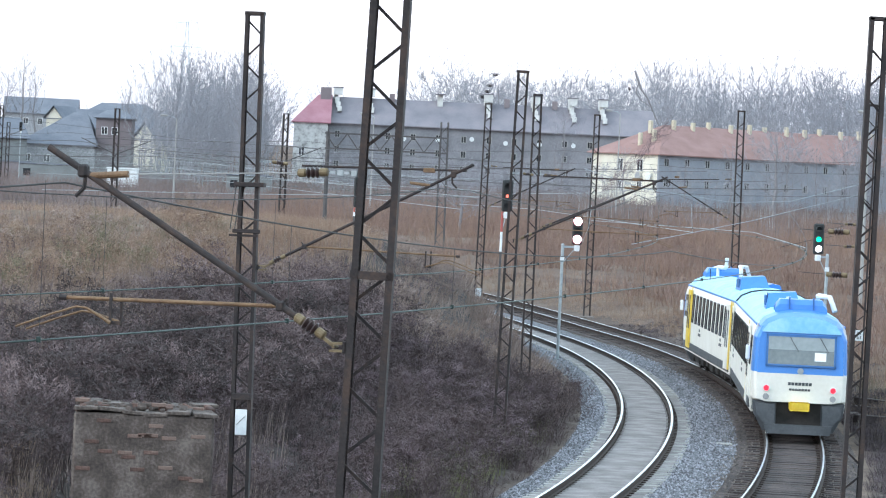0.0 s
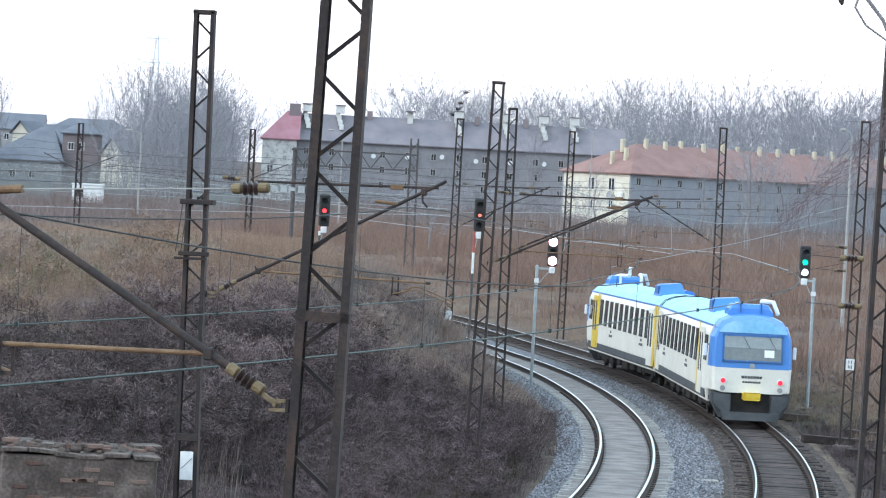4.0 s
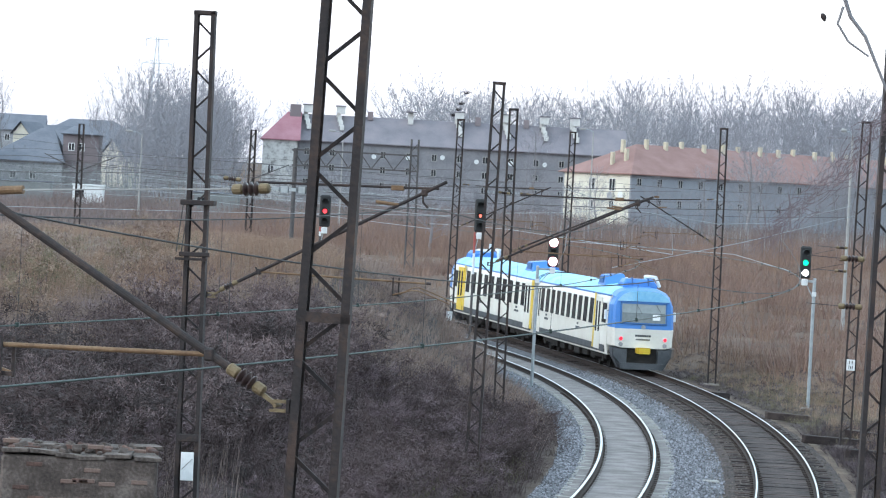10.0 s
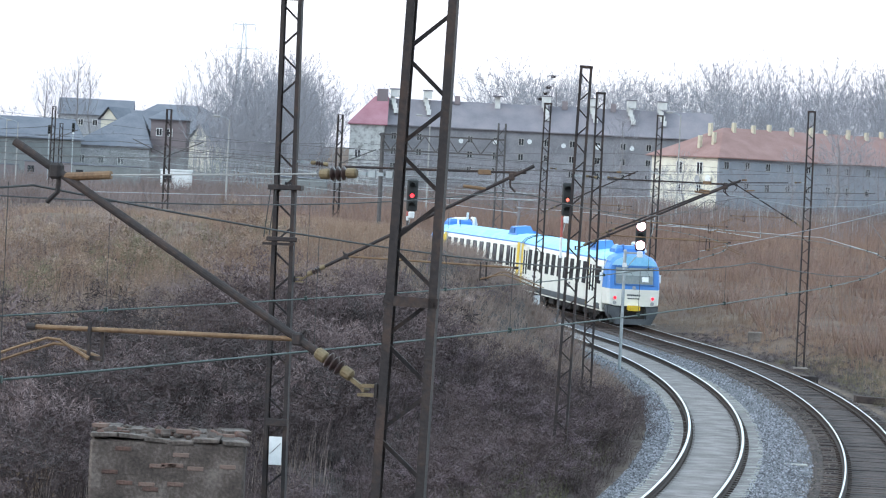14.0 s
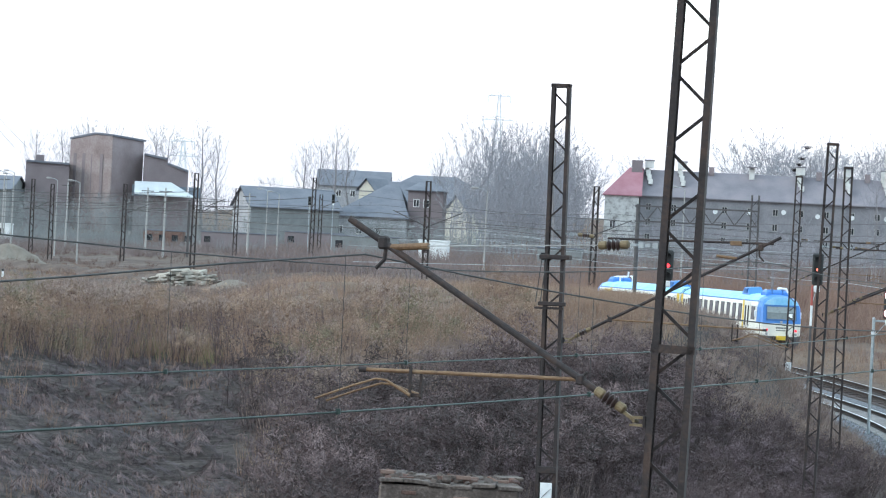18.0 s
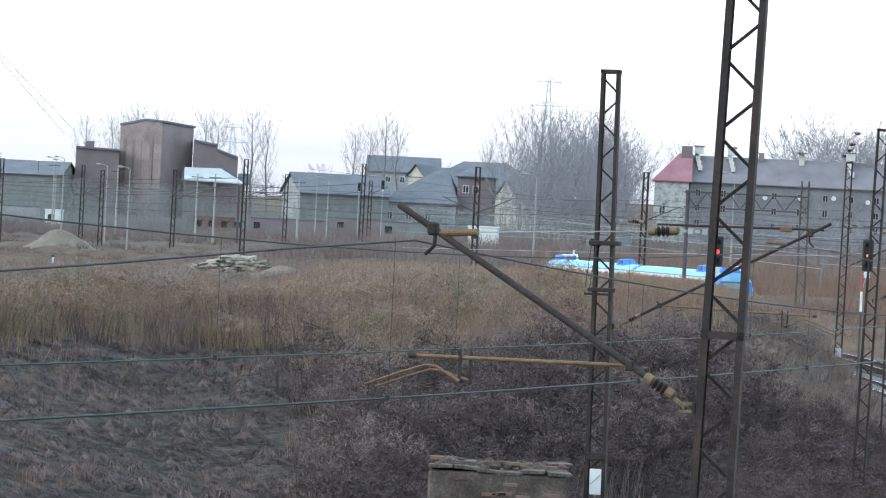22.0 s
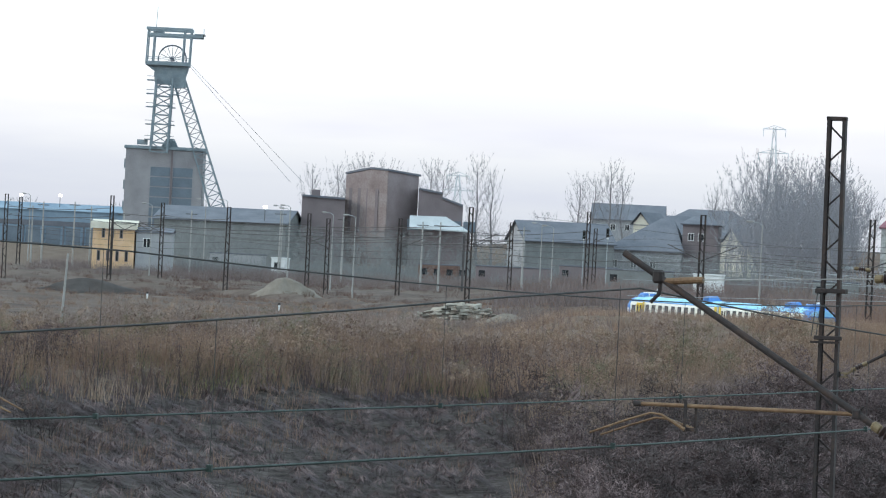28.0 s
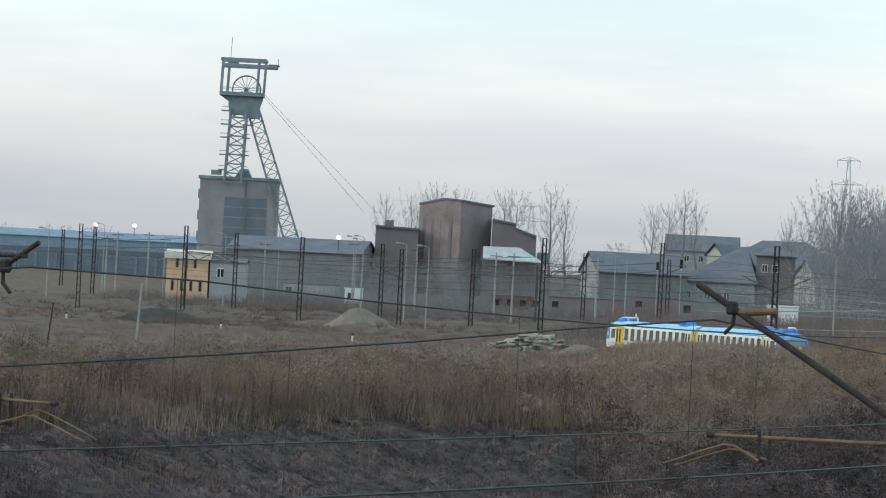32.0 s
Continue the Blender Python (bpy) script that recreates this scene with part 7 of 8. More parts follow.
scatter("field_grass", TUFT, strew(9500, 55, 225, -80, 4, lambda x, y, s, d: field(x, y, s, d) & (np.hypot(x, y) < 215), (0.35, 1.0), (0.7, 1.25), clump=0.33), [STRAW], "tall dry straw-coloured grass", "grass")
scatter("field_weeds", WEED, strew(2400, 60, 215, -80, 4, lambda x, y, s, d: field(x, y, s, d) & (np.hypot(x, y) < 200), (0.5, 1.0), (0.8, 1.2), clump=0.12), [RUSTGRASS, RUSTGRASS], "rust-brown dry weeds in the field", "weeds")
scatter("field_weeds", WEED, strew(1300, 60, 160, -60, 4, lambda x, y, s, d: field(x, y, s, d), (0.5, 1.1), (0.8, 1.2), clump=0.25), [MIDSHRUB, BANKWEED], "brown-grey dry weeds in the field", "weeds")
scatter("field_stalks", STALK, strew(2600, 60, 150, -60, 2, lambda x, y, s, d: (edge(x, y, d) > 16.2) & (edge(x, y, d) < 26) & inview(x, y), (0.5, 1.1), (0.8, 1.5), clump=0.28), [RUSTGRASS, STRAW], "tall goldenrod stalks at the field's edge", "weeds")
scatter("edge_stalks", STALK, strew(450, 58, 118, -46, -4, lambda x, y, s, d: (edge(x, y, d) > 15.2) & (edge(x, y, d) < 25) & inview(x, y) & (azimuth(x, y) < -6.5), (0.8, 1.35), (0.8, 1.2), clump=0.5, trim=False), [RUSTGRASS, SEED], "tall tangled goldenrod along the top of the slope", "weeds")
scatter("edge_weeds", WEED, strew(900, 58, 125, -46, -4, lambda x, y, s, d: (edge(x, y, d) > 15.0) & (edge(x, y, d) < 28) & inview(x, y) & (azimuth(x, y) < -6), (0.9, 1.5), (0.6, 0.95), clump=0.35, trim=False), [SHRUB, SHRUB], "dark brown weeds along the top of the slope", "weeds")
scatter("slope_bushes", BUSHES[2], strew(95, 42, 110, -46, -10, lambda x, y, s, d: (d > 3) & (edge(x, y, d) < 20) & (azimuth(x, y) < -16.0) & (azimuth(x, y) > -21), (0.9, 1.7), (0.5, 0.8), trim=False), [DARKTWIG, SHRUB], "dark brown dry bushes on the far slope", "bushes")
OLIVE = material("dull_olive_weeds", [(0.105, 0.090, 0.055), (0.155, 0.134, 0.086), (0.21, 0.182, 0.122)], 0.3, 0.95, island=0.2)
DEEPRED = material("dark_red_brown_weeds", [(0.085, 0.052, 0.043), (0.132, 0.083, 0.068), (0.185, 0.124, 0.103)], 0.3, 0.95, island=0.2)
for k, (m0, m1, n, lab) in enumerate(((DEEPRED, BANKWEED, 140, "dark red-brown dry clumps standing in the field"), (RUSTGRASS, STRAW, 110, "straw-coloured bushy weeds in the field"), (OLIVE, OLIVE, 50, "dull olive bushy weeds in the field"))):
    scatter("field_clumps", BUSHES[k], strew(n, 62, 130, -50, -4, lambda x, y, s, d: (edge(x, y, d) > 15.2) & (edge(x, y, d) < 34) & inview(x, y) & (azimuth(x, y) < -4), (1.1, 2.1), (0.6, 0.95), clump=(0.16, 0.23, 0.3)[k], trim=False), [m0, m1], lab, "weeds")
scatter("field_clumps", FARBRUSH, strew(420, 150, 300, -75, 0, lambda x, y, s, d: (s < -14) & inview(x, y) & (azimuth(x, y) > -13.5), (0.7, 1.5), (0.5, 0.9), clump=0.07), [BANKWEED, REDSHRUB], "dark red-brown brush on the far field", "weeds")
scatter("red_weeds", WEED, strew(900, 100, 215, -60, 4, lambda x, y, s, d: field(x, y, s, d), (0.6, 1.1), (0.8, 1.2), clump=0.17), [REDSHRUB, RUSTGRASS], "reddish dry weeds in the field", "weeds")
scatter("far_weeds", FARBRUSH, strew(1400, 205, 420, -150, 10, lambda x, y, s, d: (s < -10) & inview(x, y) & (cover(x, y)[:, 1] < 0.4), (0.7, 1.4), (0.6, 1.0), clump=0.05), [YARDBRUSH, SHRUB], "brown weeds on the far field", "weeds")
scatter("yard_weeds", FARBRUSH, strew(1300, 330, 500, -170, -30, lambda x, y, s, d: inview(x, y) & (azimuth(x, y) < -6), (0.5, 1.1), (0.5, 0.9), clump=0.06), [DEEPRED, YARDBRUSH], "low dark red-brown weeds before the yard", "weeds")
scatter("bare_ground_tufts", TUFT, strew(4600, 150, 380, -150, -20, lambda x, y, s, d: inview(x, y) & (cover(x, y)[:, 1] > 0.3), (0.4, 0.9), (0.4, 0.8), clump=0.09), [RUSTGRASS], "sparse dry tufts on bare ground", "grass")
scatter("green_tufts", TUFT, strew(800, 60, 130, -46, 12, lambda x, y, s, d: inview(x, y) & (((edge(x, y, d) > 15.5) & (edge(x, y, d) < 19) & (azimuth(x, y) < -9)) | ((d > 0.2) & (d < 1.6) & (y < 100))), (0.35, 0.75), clump=0.4, trim=False), [GREENTUFT], "dull green grass tufts", "grass")
verge = lambda x, y, s, d: (s > 3.0) & inview(x, y)
scatter("verge_turf", TUSSOCK, strew(2600, 62, 170, -2, 26, lambda x, y, s, d: (s > 2.0) & (s < 8) & inview(x, y), (0.2, 0.5), (0.5, 0.9), clump=0.8), [TURF], "matted grey-brown turf on the verge", "grass")
scatter("verge_grass", TUFT, strew(2200, 62, 210, -4, 26, lambda x, y, s, d: verge(x, y, s, d) & (s < 8), (0.2, 0.5)), [STRAW], "short dry grass on the verge", "grass")
scatter("verge_weeds", FARBRUSH, strew(600, 60, 118, 0, 22, lambda x, y, s, d: (s > 2.1) & (s < 5.5) & inview(x, y), (0.3, 0.7), (0.4, 0.8), clump=0.8), [TURF, SHRUB], "dark low weeds at the edge of the old track", "weeds")
scatter("verge_green", TUFT, strew(700, 92, 150, 0, 24, lambda x, y, s, d: (s > 2.2) & (s < 5.5) & inview(x, y), (0.3, 0.6), (0.4, 0.8), clump=0.6), [OLIVE], "dull olive grass on the verge", "grass")
scatter("red_brush", FARBRUSH, strew(2400, 126, 420, -25, 50, lambda x, y, s, d: verge(x, y, s, d) & (s > 6.0), (0.9, 2.0), (0.6, 1.0), clump=0.09), [REDSHRUB, REDSHRUB], "red-brown dry brush beyond the tracks", "bushes")
scatter("red_grass", TUFT, strew(3800, 115, 420, -25, 50, lambda x, y, s, d: verge(x, y, s, d) & (s > 4.5), (0.7, 1.5), (0.8, 1.3)), [RUSTGRASS], "tall rusty grass beyond the tracks", "grass")
scatter("back_brush", FARBRUSH, strew(1500, 300, 620, -75, 80, lambda x, y, s, d: inview(x, y, lo=-0.16) & (land(x, y) > 0), (1.3, 2.6), (0.7, 1.2), clump=0.06), [YARDBRUSH, REDSHRUB], "tall grey and red-brown brush before the houses", "bushes")
scatter("birch_saplings", blades(4, 0.06, 0.03, 1.0, 0.5, rg), strew(90, 330, 460, 5, 60, lambda x, y, s, d: inview(x, y, lo=-0.1), (1.0, 1.0), (3, 5.5), trim=False), [POLE], "pale slender birch stems", "saplings")
scatter("track_weeds", MAT, strew(700, 70, 150, 0, 13, lambda x, y, s, d: (s > -2.6) & (s < -1.9), (0.1, 0.26)), [STRAW], "dry weeds between the tracks", "weeds")


# ---- loose stones on the ballast ----
def pebble(rng):
    v = np.array([(1, 0, -0.4), (-1, 0, -0.4), (0, 1, -0.4), (0, -1, -0.4), (0.2, 0.1, 0.8)]) * rng.uniform(0.7, 1.2, (5, 3))
    f = np.array([(0, 2, 4), (2, 1, 4), (1, 3, 4), (3, 0, 4)])
    return v, f, np.zeros(4, int)


def ballast_stones(name, offset, n, y0, y1, mat, label, left, right, clear=True):
    out = []
    for _ in range(n):
        y = RNG.uniform(y0, y1)
        a = RNG.uniform(-left, right)
        if abs(a) < (1.2 if clear else 0.86):
            continue
        x = line_point(y, offset + a)
        z = rail_z(y) + float(np.interp(a, [-left, -left * 0.72, right * 0.5, right * 0.74, right], [-0.62, -0.195, -0.195, -0.26, -0.55])) + RNG.uniform(0.005, 0.025)
        sz = RNG.uniform(0.022, 0.045)
        out.append((x, y, z, RNG.uniform(0, 6.28), sz, sz))
    scatter(name, pebble(rg), out, [mat], label, "stones")


STONE_D = material("dark_ballast_stone", [(0.04, 0.032, 0.028), (0.14, 0.116, 0.098)], 6, 0.9, 0, 0.3, island=0.7)
ballast_stones("ballast_stones", INNER, 26000, 66, 112, STONE, "loose blue-grey ballast stones", 2.5, 3.6)
ballast_stones("far_ballast_stones", INNER, 6000, 112, 150, STONE, "loose blue-grey ballast stones further along", 2.5, 3.6)
ballast_stones("old_ballast_stones", 0.0, 7000, 70, 150, STONE_D, "loose brown ballast stones", 2.1, 2.1, False)


# ---- trees ----
def bare_tree(seed, height, girth, limbs, branches, twigs, wide, upright, sliver_w):
    """A winter tree: a tapered trunk, limbs all along it, branches on the limbs and fine twigs on the branches."""
    rng = np.random.default_rng(seed)
    wood = Shape()
    v, f, m = [], [], []
    top = np.array([rng.normal(0, 0.03), rng.normal(0, 0.03), 1.0]) * height * 0.9
    spine = [np.array([0, 0, -0.4])] + [top * t + np.append(rng.normal(0, 0.012 * height, 2), 0) for t in (0.15, 0.35, 0.55, 0.78, 1.0)]
    wood.tube([Vector(p) for p in spine], [girth * g for g in (1.1, 0.9, 0.7, 0.5, 0.28, 0.06)], 6, caps=False)
    for i in range(limbs):
        t = 0.2 + 0.78 * (i + rng.random()) / limbs
        a = np.array([np.interp(t, [0, 0.15, 0.35, 0.55, 0.78, 1], [p[c] for p in spine]) for c in range(3)])
        az = i * 2.4 + rng.uniform(-0.4, 0.4)
        reach = height * wide * (0.45 + 0.65 * math.sin(math.pi * min(1, (t - 0.05) * 1.05))) * rng.uniform(0.7, 1.15)
        rise = min(reach * upright * 1.25, (height - a[2]) * 1.02) * rng.uniform(0.75, 1.0)
        out = np.array([math.cos(az), math.sin(az), 0.0])
        up = np.array([0.0, 0.0, 1.0])
        bend = [a, a + out * reach * 0.34 + up * rise * 0.2, a + out * reach * 0.68 + up * rise * 0.52, a + out * reach * rng.uniform(0.85, 1.05) + up * rise]
        g = girth * (0.24 - 0.17 * t)
        wood.tube([Vector(p) for p in bend], [g * 0.8, g * 0.5, g * 0.28, g * 0.06], 4, caps=False)
        for j in range(branches):
            u = (0.15 + 0.85 * (j + rng.random()) / branches) * 3
            k = min(2, int(u))
            b0 = bend[k] + (bend[k + 1] - bend[k]) * (u - k)
            d = bend[k + 1] - bend[k]
            e = d / np.linalg.norm(d) + rng.normal(0, 0.36, 3) + up * 0.22 * upright
            bl = max(reach, rise * 0.5) * rng.uniform(0.28, 0.52) * (1 - 0.16 * u)
            b1 = b0 + e / np.linalg.norm(e) * bl
            w = rng.normal(0, 1, 3)
            sliver(v, f, m, b0, b1, w / np.linalg.norm(w) * sliver_w, 0)
            for _ in range(twigs):
                c0 = b0 + (b1 - b0) * rng.uniform(0.15, 1.0)
                q = e / np.linalg.norm(e) + rng.normal(0, 0.55, 3) + up * 0.18 * upright
                w = rng.normal(0, 1, 3)
                sliver(v, f, m, c0, c0 + q / np.linalg.norm(q) * bl * rng.uniform(0.35, 0.9), w / np.linalg.norm(w) * sliver_w, 0)
    return np.array(v), np.array(f), wood


def tree_meshes(*a):
    v, f, wood = bare_tree(*a)
    return wood.data("trunk", BARK), stuff_mesh("crown", v, f, [TWIG])


KINDS = [tree_meshes(1, 17, 0.26, 30, 8, 12, 0.155, 1.7, 0.0135), tree_meshes(2, 17, 0.28, 30, 9, 12, 0.20, 1.3, 0.0135), tree_meshes(5, 17, 0.24, 28, 8, 12, 0.125, 2.1, 0.0135), tree_meshes(9, 17, 0.40, 22, 11, 11, 0.42, 0.75, 0.018)]


def tree(kind, x, y, ztop, label, group="bare trees", z0=None):
    z0 = land_at(x, y) if z0 is None else z0
    k = (ztop - z0) / 17.5
    t = thing("tree", Matrix.Translation((x, y, z0)) @ pose(0, 0, 0, 0, 0, (x * 37) % 360), label, "tree", group)
    t.scale = (k, k, k)
    part("trunk", KINDS[kind][0], None, t)
    part("crown", KINDS[kind][1], None, t)

for i, (x, y, zt) in enumerate([(-174.3, 800, 28), (-168.2, 802, 29), (-165.4, 806, 30), (-162.5, 800, 31), (-158, 805, 30), (-153.8, 802, 28), (-146.7, 800, 30.5), (-144.4, 804, 30), (-131.5, 780, 31.5), (-129, 786, 29),
                               (-97.7, 700, 25.5), (-95.3, 705, 26), (-91.3, 700, 29), (-88.8, 704, 27), (-76.3, 760, 24), (-56, 650, 30.5), (-52.5, 655, 29), (-66.2, 660, 24.0), (-47, 650, 27.5), (-42, 645, 26), (-170, 820, 26)]):
    tree((0, 2, 0, 1)[i % 4], x, y, zt, "tall bare winter poplar")
tree(3, 40.5, 470, 17, "spreading bare tree before the houses")
for i, (x, y, zt) in enumerate([(38, 520, 14), (44, 515, 12.5), (50, 512, 14.5), (57, 515, 13), (63, 518, 15), (30, 500, 12), (22, 520, 13), (70, 520, 15), (47, 530, 16), (60, 530, 16), (12, 540, 14), (3, 545, 13)]):
    tree((1, 2, 0)[i % 3], x, y, zt, "slender bare tree before the houses", "young trees")
tree(3, -1.0, 285, 8.4, "small bare tree beside the yard")
tree(1, 3.5, 660, 27.5, "bare tree with dark mistletoe clumps")
tree(1, 15, 600, 21, "bare tree before the row of houses")
tree(0, -37.5, 560, 27, "tall bare winter tree")
tree(1, -30.5, 690, 25, "bare tree beside the end house")
tree(1, -39, 640, 25, "bare tree behind the end house")
# mistletoe
for i in range(9):
    a = np.random.default_rng(i)
    x, y, z = 1.5 + a.normal(0, 1.3), 660, 22.5 + a.normal(0, 2.2)
    single("mistletoe", Shape().add(*(lambda b: ([tuple(p) for p in b[0]], [tuple(q) for q in b[1]]))(blades(90, 0.5, 0.05, 0.7, 0.3, a))), DARKTWIG, Matrix.Translation((x, y, z)), "dark clump of mistletoe on a branch", "plant", "mistletoe")


def wood_template(*a):
    """Trunk, limbs and twigs of a far tree as one light template of unit height."""
    v, f, wood = bare_tree(*a)
    wv = np.array(wood.v)
    wf = np.array([t for q in wood.f for t in ((q[0], q[1], q[2]), (q[0], q[2], q[3]))])
    return np.concatenate([v, wv]) / 17.0, np.concatenate([f, wf + len(v)]), np.concatenate([np.zeros(len(f), int), np.ones(len(wf), int)])


TPL = [wood_template(21, 17, 0.10, 17, 7, 8, 0.17, 1.6, 0.025), wood_template(22, 17, 0.10, 17, 7, 8, 0.22, 1.2, 0.025), wood_template(23, 17, 0.09, 16, 7, 8, 0.14, 2.0, 0.025)]
LOW = wood_template(24, 17, 0.14, 11, 6, 6, 0.50, 0.9, 0.055)


def grove(name, tpl, rows, label, mats=(TWIG, BARK)):
    scatter(name, tpl, rows, mats, label, "woods")


def belt(n, x0, x1, y0, y1, h0, h1, seed, fat=1.0):
    r = np.random.default_rng(seed)
    x, y = r.uniform(x0, x1, n), r.uniform(y0, y1, n)
    h = r.uniform(h0, h1, n)
    return list(zip(x, y, land(x, y) - 0.5, r.uniform(0, 6.28, n), h * r.uniform(0.9, 1.3, n) * fat, h))


WOODLAB = "bare wood on the rise behind the houses, haze painted into its twigs"
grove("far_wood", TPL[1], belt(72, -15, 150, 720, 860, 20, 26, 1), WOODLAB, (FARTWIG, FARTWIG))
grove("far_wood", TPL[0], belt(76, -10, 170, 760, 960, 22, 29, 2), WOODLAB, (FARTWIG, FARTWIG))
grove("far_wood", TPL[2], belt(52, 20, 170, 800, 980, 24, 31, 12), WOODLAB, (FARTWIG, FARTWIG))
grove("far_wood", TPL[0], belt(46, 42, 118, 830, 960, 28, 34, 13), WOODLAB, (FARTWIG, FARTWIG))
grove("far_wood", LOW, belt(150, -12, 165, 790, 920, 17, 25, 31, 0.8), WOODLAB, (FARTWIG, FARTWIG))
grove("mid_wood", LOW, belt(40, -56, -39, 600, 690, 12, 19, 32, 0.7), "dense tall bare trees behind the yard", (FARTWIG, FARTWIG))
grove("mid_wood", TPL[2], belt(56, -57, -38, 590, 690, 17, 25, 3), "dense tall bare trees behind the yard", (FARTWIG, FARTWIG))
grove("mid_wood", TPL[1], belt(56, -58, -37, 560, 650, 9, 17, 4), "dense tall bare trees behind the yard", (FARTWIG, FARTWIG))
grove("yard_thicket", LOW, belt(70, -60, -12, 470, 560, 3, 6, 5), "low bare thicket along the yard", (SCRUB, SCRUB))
grove("house_thicket", LOW, belt(110, -28, 78, 470, 545, 3.5, 7.5, 6), "low bare thicket before the houses")
grove("house_trees", TPL[1], belt(46, 44, 88, 505, 548, 9, 15, 15, 0.9), "bare trees before the tiled house")
grove("house_trees", TPL[0], belt(42, 54, 96, 500, 545, 11, 17, 16, 0.9), "tall bare trees before the tiled house")
grove("skyline_trees", LOW, belt(110, -420, -60, 1000, 1200, 8, 13, 7, 0.6), "low bare trees on the skyline")
scatter("yard_scrub", SCRUBBY, strew(650, 520, 640, -170, -48, lambda x, y, s, d: (x < -48) & (x / (y + 5.75) > -0.255), (2.0, 4.2), (0.5, 1.1), clump=0.05), [SCRUB, SCRUB], "winter scrub along the far yard, haze put into its blue-grey", "bushes")
scatter("yard_scrub", SCRUBBY, strew(800, 470, 540, -165, -40, lambda x, y, s, d: x / (y + 5.75) > -0.30, (1.2, 2.6), (0.5, 1.0), clump=0.06), [YARDBRUSH, YARDBRUSH], "brown-violet winter scrub before the yard", "bushes")
grove("yard_brush", LOW, belt(120, -150, -55, 545, 630, 3, 6, 10), "low thicket along the far yard with haze in its colour", (SCRUB, SCRUB))
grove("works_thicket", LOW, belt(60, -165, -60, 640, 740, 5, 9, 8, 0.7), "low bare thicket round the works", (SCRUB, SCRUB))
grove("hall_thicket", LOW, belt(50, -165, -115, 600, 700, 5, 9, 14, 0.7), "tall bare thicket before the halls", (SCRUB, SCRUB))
grove("distant_trees", LOW, belt(14, -330, -300, 900, 1000, 9, 13, 9, 0.6), "distant bare trees on the skyline")

# ---- rubble, heaps and clutter ----
ru = thing("ruined_wall", Matrix.Translation((-5.42, 54.3, 1.91)) @ pose(0, 0, 0, 0, 0, 4), "ruined brick and concrete wall with a broken top", "wall")
part("concrete_face", Shape().box(-1.2, 1.2, 0, 1.7, -2.3, 0.60, c=0.04), RUIN, ru, "weathered concrete body")
rr = random.Random(8)
bme = Shape().box(-0.125, 0.125, -0.06, 0.06, -0.033, 0.033, c=0.008).data("brick", OLDBRICK)
for i in range(9):
    for j in range(3):
        if rr.random() < 0.75 - 0.22 * j:
            part("brick", bme, None, ru, at=pose(-1.1 + i * 0.27 + 0.1 * (j % 2) + rr.uniform(-0.03, 0.03), 0.3 + rr.uniform(0, 1.2), 0.63 + j * 0.06, rr.uniform(-4, 4), rr.uniform(-4, 4), rr.uniform(-16, 16)))
for i in range(28):
    part("brick", bme, None, ru, at=pose(rr.uniform(-1.05, 1.0), 0.045, rr.uniform(-0.5, 0.5), 0, 0, 0)) if rr.random() < 0.6 else None
for i in range(12):
    part("coping_slab", Shape().box(-0.21, 0.21, -0.32, 0.32, -0.032, 0.032, c=0.008), RUIN, ru, at=pose(-1.0 + (i % 6) * 0.4, 0.3 + 1.1 * (i // 6), 0.62 + 0.05 * (i // 6) + rr.uniform(-0.03, 0.04), rr.uniform(-4, 4), rr.uniform(-5, 5), rr.uniform(-12, 12)))
for i in range(46):
    part("rubble", Shape().box(-0.07, 0.07, -0.05, 0.05, -0.04, 0.04, c=0.015), RUIN if i % 4 else OLDBRICK, ru, at=pose(rr.uniform(-1.15, 1.15), rr.uniform(0.05, 1.6), 0.66 + rr.uniform(-0.02, 0.05), rr.uniform(-30, 30), rr.uniform(-30, 30), rr.uniform(0, 180)) @ Matrix.Scale(rr.uniform(0.6, 1.5), 4))

pile = thing("stone_pile", Matrix.Translation((-50.9, 293, land_at(-50.9, 293) + 0.1)) @ Matrix.Scale(1.1, 4), "heap of pale sawn stones and beams", "pile")
bl = [Shape().box(-l / 2, l / 2, -0.16, 0.16, -0.075, 0.075, c=0.012).data("stone", BEAM) for l in (0.5, 0.9, 1.5)]
for j in range(7):
    n = 13 - int(1.4 * j)
    for i in range(n):
        for q in range(3 if j < 5 else 2):
            part("stone", bl[rr.randint(0, 2)], None, pile, at=pose((i - (n - 1) / 2) * 0.48 + rr.uniform(-0.16, 0.16), (q - 1.5) * 0.42 + 0.05 * j + rr.uniform(-0.1, 0.1), 0.09 + j * 0.18 + rr.uniform(-0.03, 0.05), rr.uniform(-12, 12), rr.uniform(-13, 13), rr.uniform(-45, 45)))


def heap(name, x, y, w, d, h, mat, label):
    vs, fs, n, m = [], [], 28, 9
    r = np.random.default_rng(int(abs(x)))
    for j in range(m):
        for i in range(n):
            a, q = math.tau * i / n, 1 - j / (m - 1)
            k = q * (1 + 0.16 * math.sin(3 * a + j * 0.4) + 0.1 * math.sin(7 * a) + r.uniform(-0.07, 0.07))
            px, py = w * k * math.cos(a), d * k * math.sin(a)
            vs.append((px, py, h * (0.5 + 0.5 * math.cos(math.pi * q)) ** 0.85 - 0.3 * (q > 0.95) + r.uniform(-0.04, 0.04)))
    for j in range(m - 1):
        fs += [(j * n + i, j * n + (i + 1) % n, (j + 1) * n + (i + 1) % n, (j + 1) * n + i) for i in range(n)]
    single(name, Shape().add(vs, fs), mat, Matrix.Translation((x, y, land_at(x, y))), label, "heap", "heaps", smooth=True)


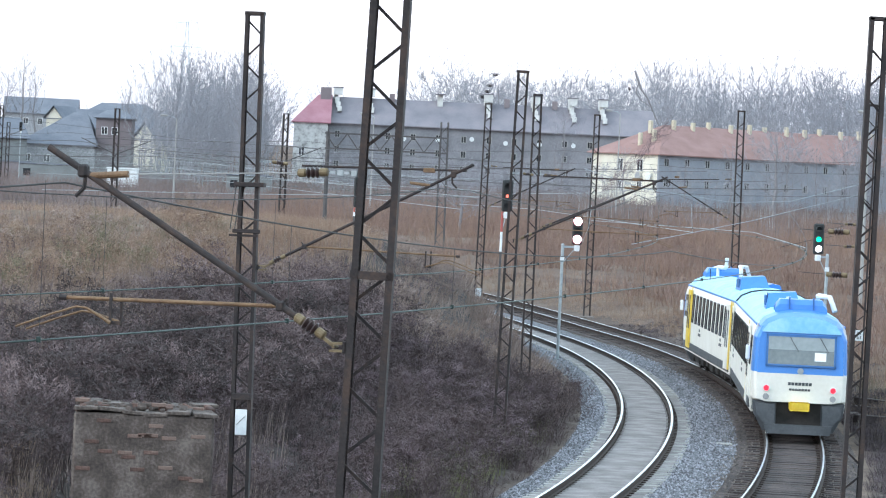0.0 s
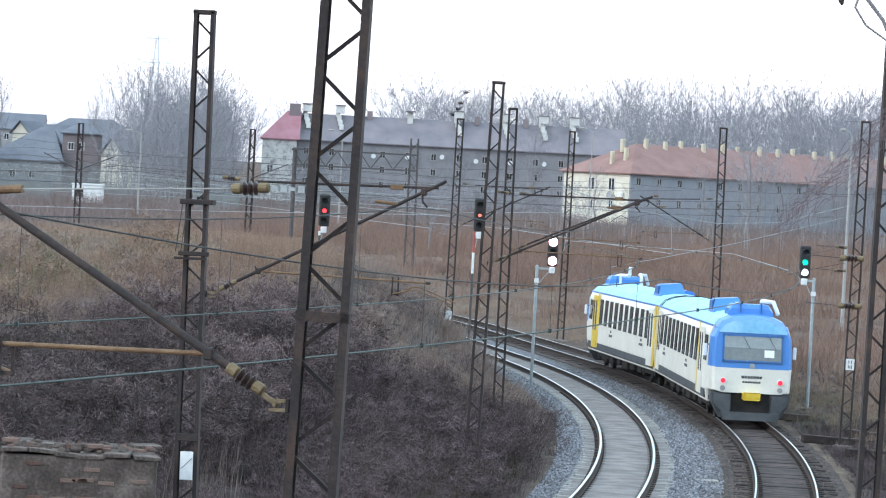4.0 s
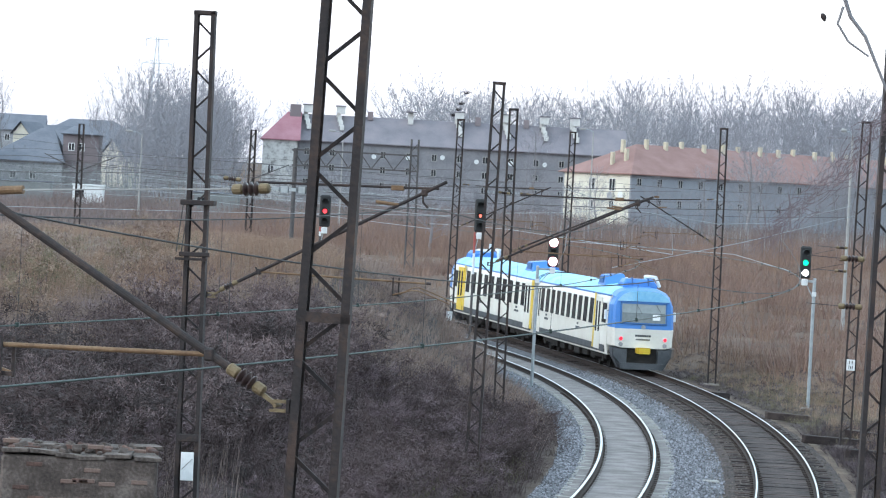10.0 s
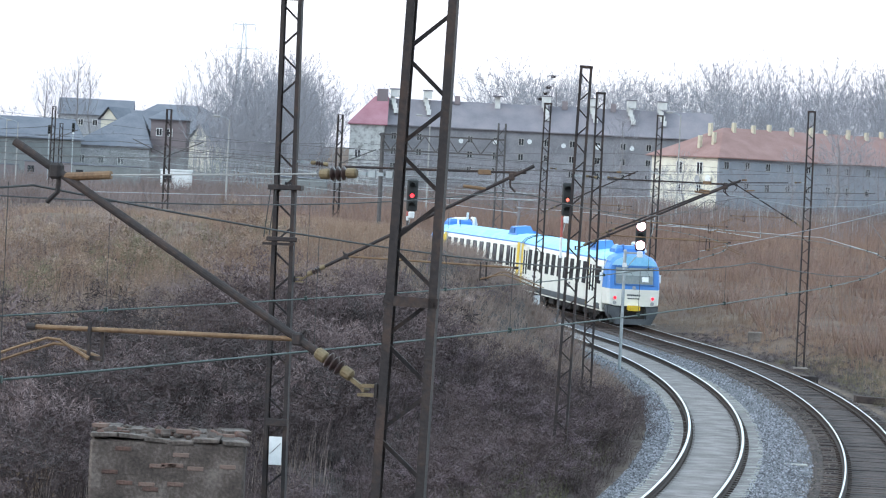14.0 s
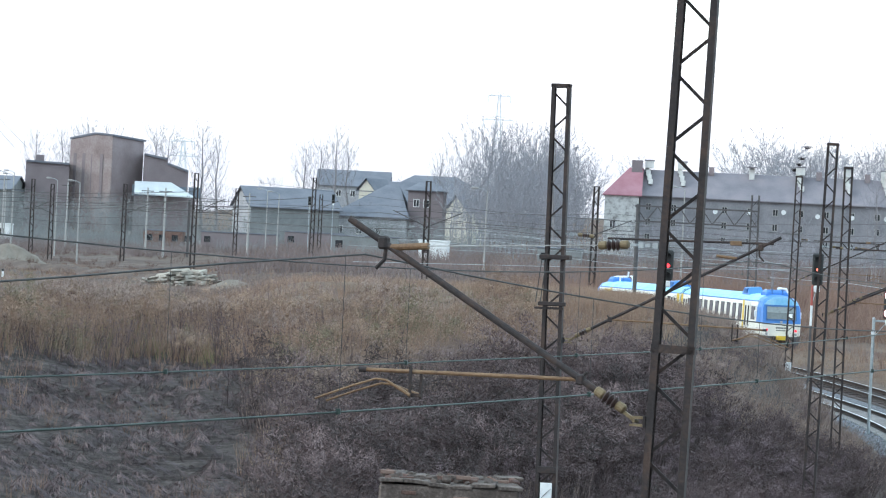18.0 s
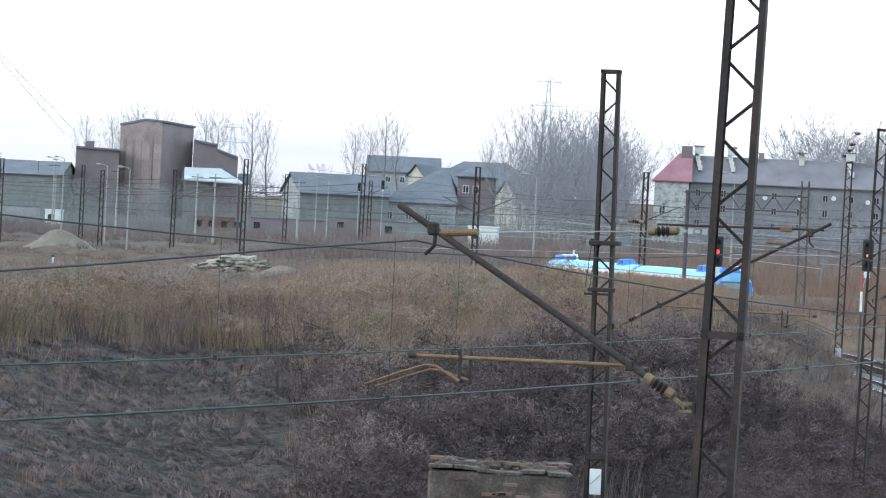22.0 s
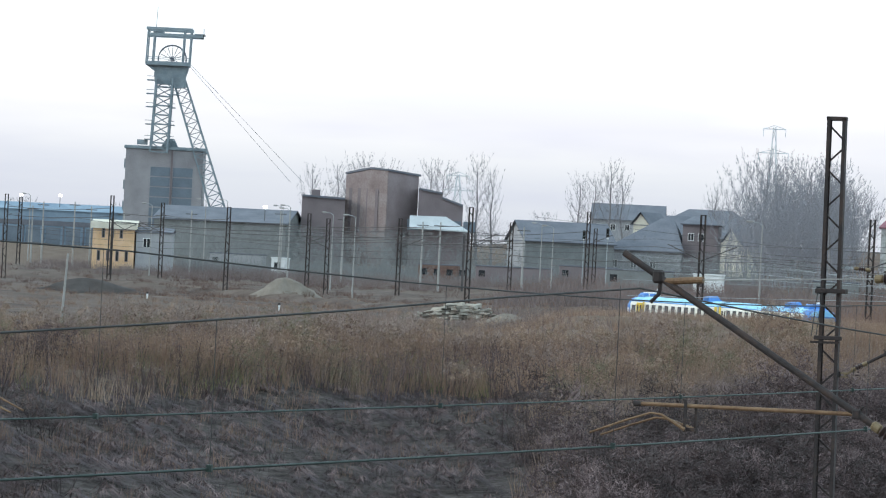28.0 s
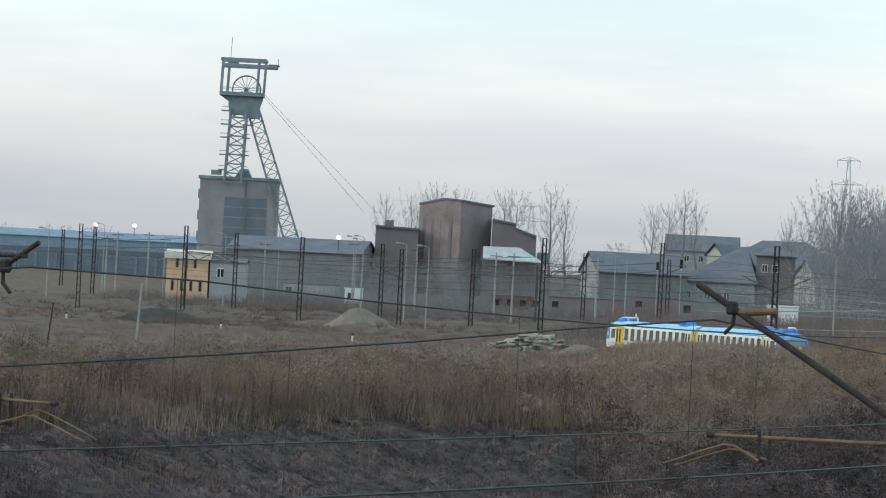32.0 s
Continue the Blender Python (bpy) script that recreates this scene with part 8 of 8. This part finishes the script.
verge_mat = [(line_point(y, -2.05 + o), y, -0.27 + rail_z(y), a, s, s) for y, o, a, s in zip(RNG.uniform(66, 160, 2600), RNG.uniform(-0.35, 0.45, 2600), RNG.uniform(0, 6.28, 2600), RNG.uniform(0.08, 0.22, 2600))]
scatter("leaf_litter", MAT, verge_mat, [LITTER], "brown dead leaves and weeds between the tracks", "leaves")
heap("sand_mound", -89.5, 396, 4.2, 3.4, 2.2, SAND, "pale sand heap on bare ground")
heap("slag_mound", -101, 352, 6.5, 4, 1.5, COAL, "dark flat heap of slag")
heap("earth_mound", -43.3, 211, 2.4, 2, 1.1, SAND, "low pale mound of earth and straw")
heap("earth_mound", -43, 268, 2.4, 2, 0.8, SAND, "low pale mound of rubble")
for x, y, h, lean, lab in [(-63.8, 215, 4.6, 3, "leaning grey wooden post in the field"), (-68.2, 210, 3.0, 6, "thin dark leaning post in the field")]:
    single("wooden_post", Shape().tube([(0, 0, -0.4), (0, 0, h)], [0.02 * h, 0.014 * h], 8), POLE if h > 4 else DARKTWIG, Matrix.Translation((x, y, land_at(x, y))) @ pose(0, 0, 0, 0, lean, 0), lab, "post", "field posts")
for x, y in [(-68.5, 300), (-109, 345), (-88.5, 330)]:
    z = land_at(x, y)
    p = thing("marker_post", Matrix.Translation((x, y, z)), "short white and black marker post", "post", "marker posts")
    part("post", Shape().box(-0.08, 0.08, -0.07, 0.07, -0.2, 0.5, c=0.02), WPAINT, p)
    part("cap", Shape().box(-0.09, 0.09, -0.08, 0.08, 0.5, 0.7, c=0.02), SIGHEAD, p)
# concrete troughs, timbers and litter beside the track
for x, y, t, l in [(12.6, 110, 20, 2.4), (13.9, 112, -30, 1.8), (10.8, 134, 60, 1.2), (12.2, 122, 15, 1.6), (13.2, 104, 35, 2.6), (13.9, 98, -10, 2.2), (14.2, 106, 70, 1.5)]:
    single("old_timber", Shape().box(-l / 2, l / 2, -0.13, 0.13, -0.05, 0.2, c=0.02), WOOD, Matrix.Translation((x, y, land_at(x, y) + 0.08)) @ pose(0, 0, 0, 2, 3, t), "dark rotten timber lying on the verge", "timber", "old timbers")
single("cable_box", Shape().box(-0.35, 0.35, -0.25, 0.25, -0.2, 0.45, c=0.04), OLDCONC, Matrix.Translation((10.6, 163, land_at(10.6, 163))), "small grey concrete cable box on the verge", "box")
single("slab", Shape().box(-0.5, 0.5, -0.2, 0.2, -0.05, 0.08, c=0.02), CONC, Matrix.Translation((line_point(92, -2.2), 92, -0.28)), "pale concrete slab between the tracks", "slab")
single("litter", Shape().box(-0.06, 0.06, -0.05, 0.05, 0, 0.07, c=0.02), YELLOW, Matrix.Translation((line_point(97, -1.9), 97, -0.3)) @ pose(0, 0, 0, 8, 5, 30), "crumpled yellow wrapper beside the rail", "litter")

# a bare spray of twigs close to the viewer, stirred by the wind
br = thing("branch", Matrix.Translation((0, 5.0, 6.8)), "bare grey-brown twigs hanging close before the viewer", "branch")
rr = random.Random(21)


def at_view(px, py):
    """A place five metres off, from its place across the view."""
    return Vector(((px - 784 + (py - 441) * 0.052) * 0.0008, 0, (350 - py + (px - 784) * 0.052) * 0.0008))


def twig(name, way, r, spread, mat):
    """A thin twig along a bent way, moved aside by chance."""
    off = Vector((rr.gauss(0, spread), rr.gauss(0, 0.05), rr.gauss(0, spread)))
    pts = [at_view(*p) + off + Vector((rr.gauss(0, spread * 0.3), 0, rr.gauss(0, spread * 0.3))) for p in way]
    part(name, Shape().tube(pts, [r * (1 - 0.5 * i / len(pts)) for i in range(len(pts))], 5), mat, br)


ARC = [(1640, 150), (1590, 185), (1555, 220), (1525, 262), (1490, 300), (1445, 335), (1405, 375), (1385, 410)]
for i in range(280):
    a = rr.uniform(0, 6.99)
    k, f = int(a), a % 1
    (xa, ya), (xb, yb) = ARC[k], ARC[k + 1]
    px, py = xa + (xb - xa) * f + rr.gauss(0, 14), ya + (yb - ya) * f + rr.gauss(0, 12)
    turn, half = math.atan2(yb - ya, xb - xa) + rr.gauss(0, 0.45), rr.uniform(10, 26)
    dx, dy = half * math.cos(turn), half * math.sin(turn)
    twig("twig", [(px - dx, py - dy), (px + rr.gauss(0, 3), py + rr.gauss(0, 3)), (px + dx, py + dy)], 0.0004, 0.0, MIDSHRUB)
twig("stem", [(1500, -60), (1522, 10), (1548, 45), (1566, 90), (1590, 150)], 0.0034, 0.0, BARK)
twig("twig", [(1515, -10), (1505, 20), (1524, 52), (1560, 78)], 0.0022, 0.0, BARK)
part("bud", Shape().tube([at_view(1478, 1), at_view(1479, 4), at_view(1481, 8), at_view(1482, 12), at_view(1482, 16)], [0.001, 0.0034, 0.0042, 0.0032, 0.001], 10), DARKTWIG, br, "dark round bud")


def motions():
    walk(br, [(t, Matrix.Translation((dx * 0.0008, 5.0, 6.8 + dz * 0.0008))) for t, dx, dz in (
        (0, -30, 0), (0.5, 20, 0), (1, 45, 0), (2, 25, 5), (3, 10, 8), (5.5, 0, 0), (6, -5, 0), (7, 10, 4), (8, -10, 0), (9, 75, 0), (9.5, -15, -20), (10.5, -25, -25), (11, 15, -15), (12, 60, -35), (13, 60, 0), (32, 60, 0))])
    walk(REAR, [(t, coach_pose(y, 0)) for t, y in RUN] + [(row[0], yonder_pose(row[1:], False)) for row in YONDER])
    walk(LEAD, [(t, coach_pose(y, LCAR + 0.4)) for t, y in RUN] + [(row[0], yonder_pose(row[1:], True)) for row in YONDER])


motions()
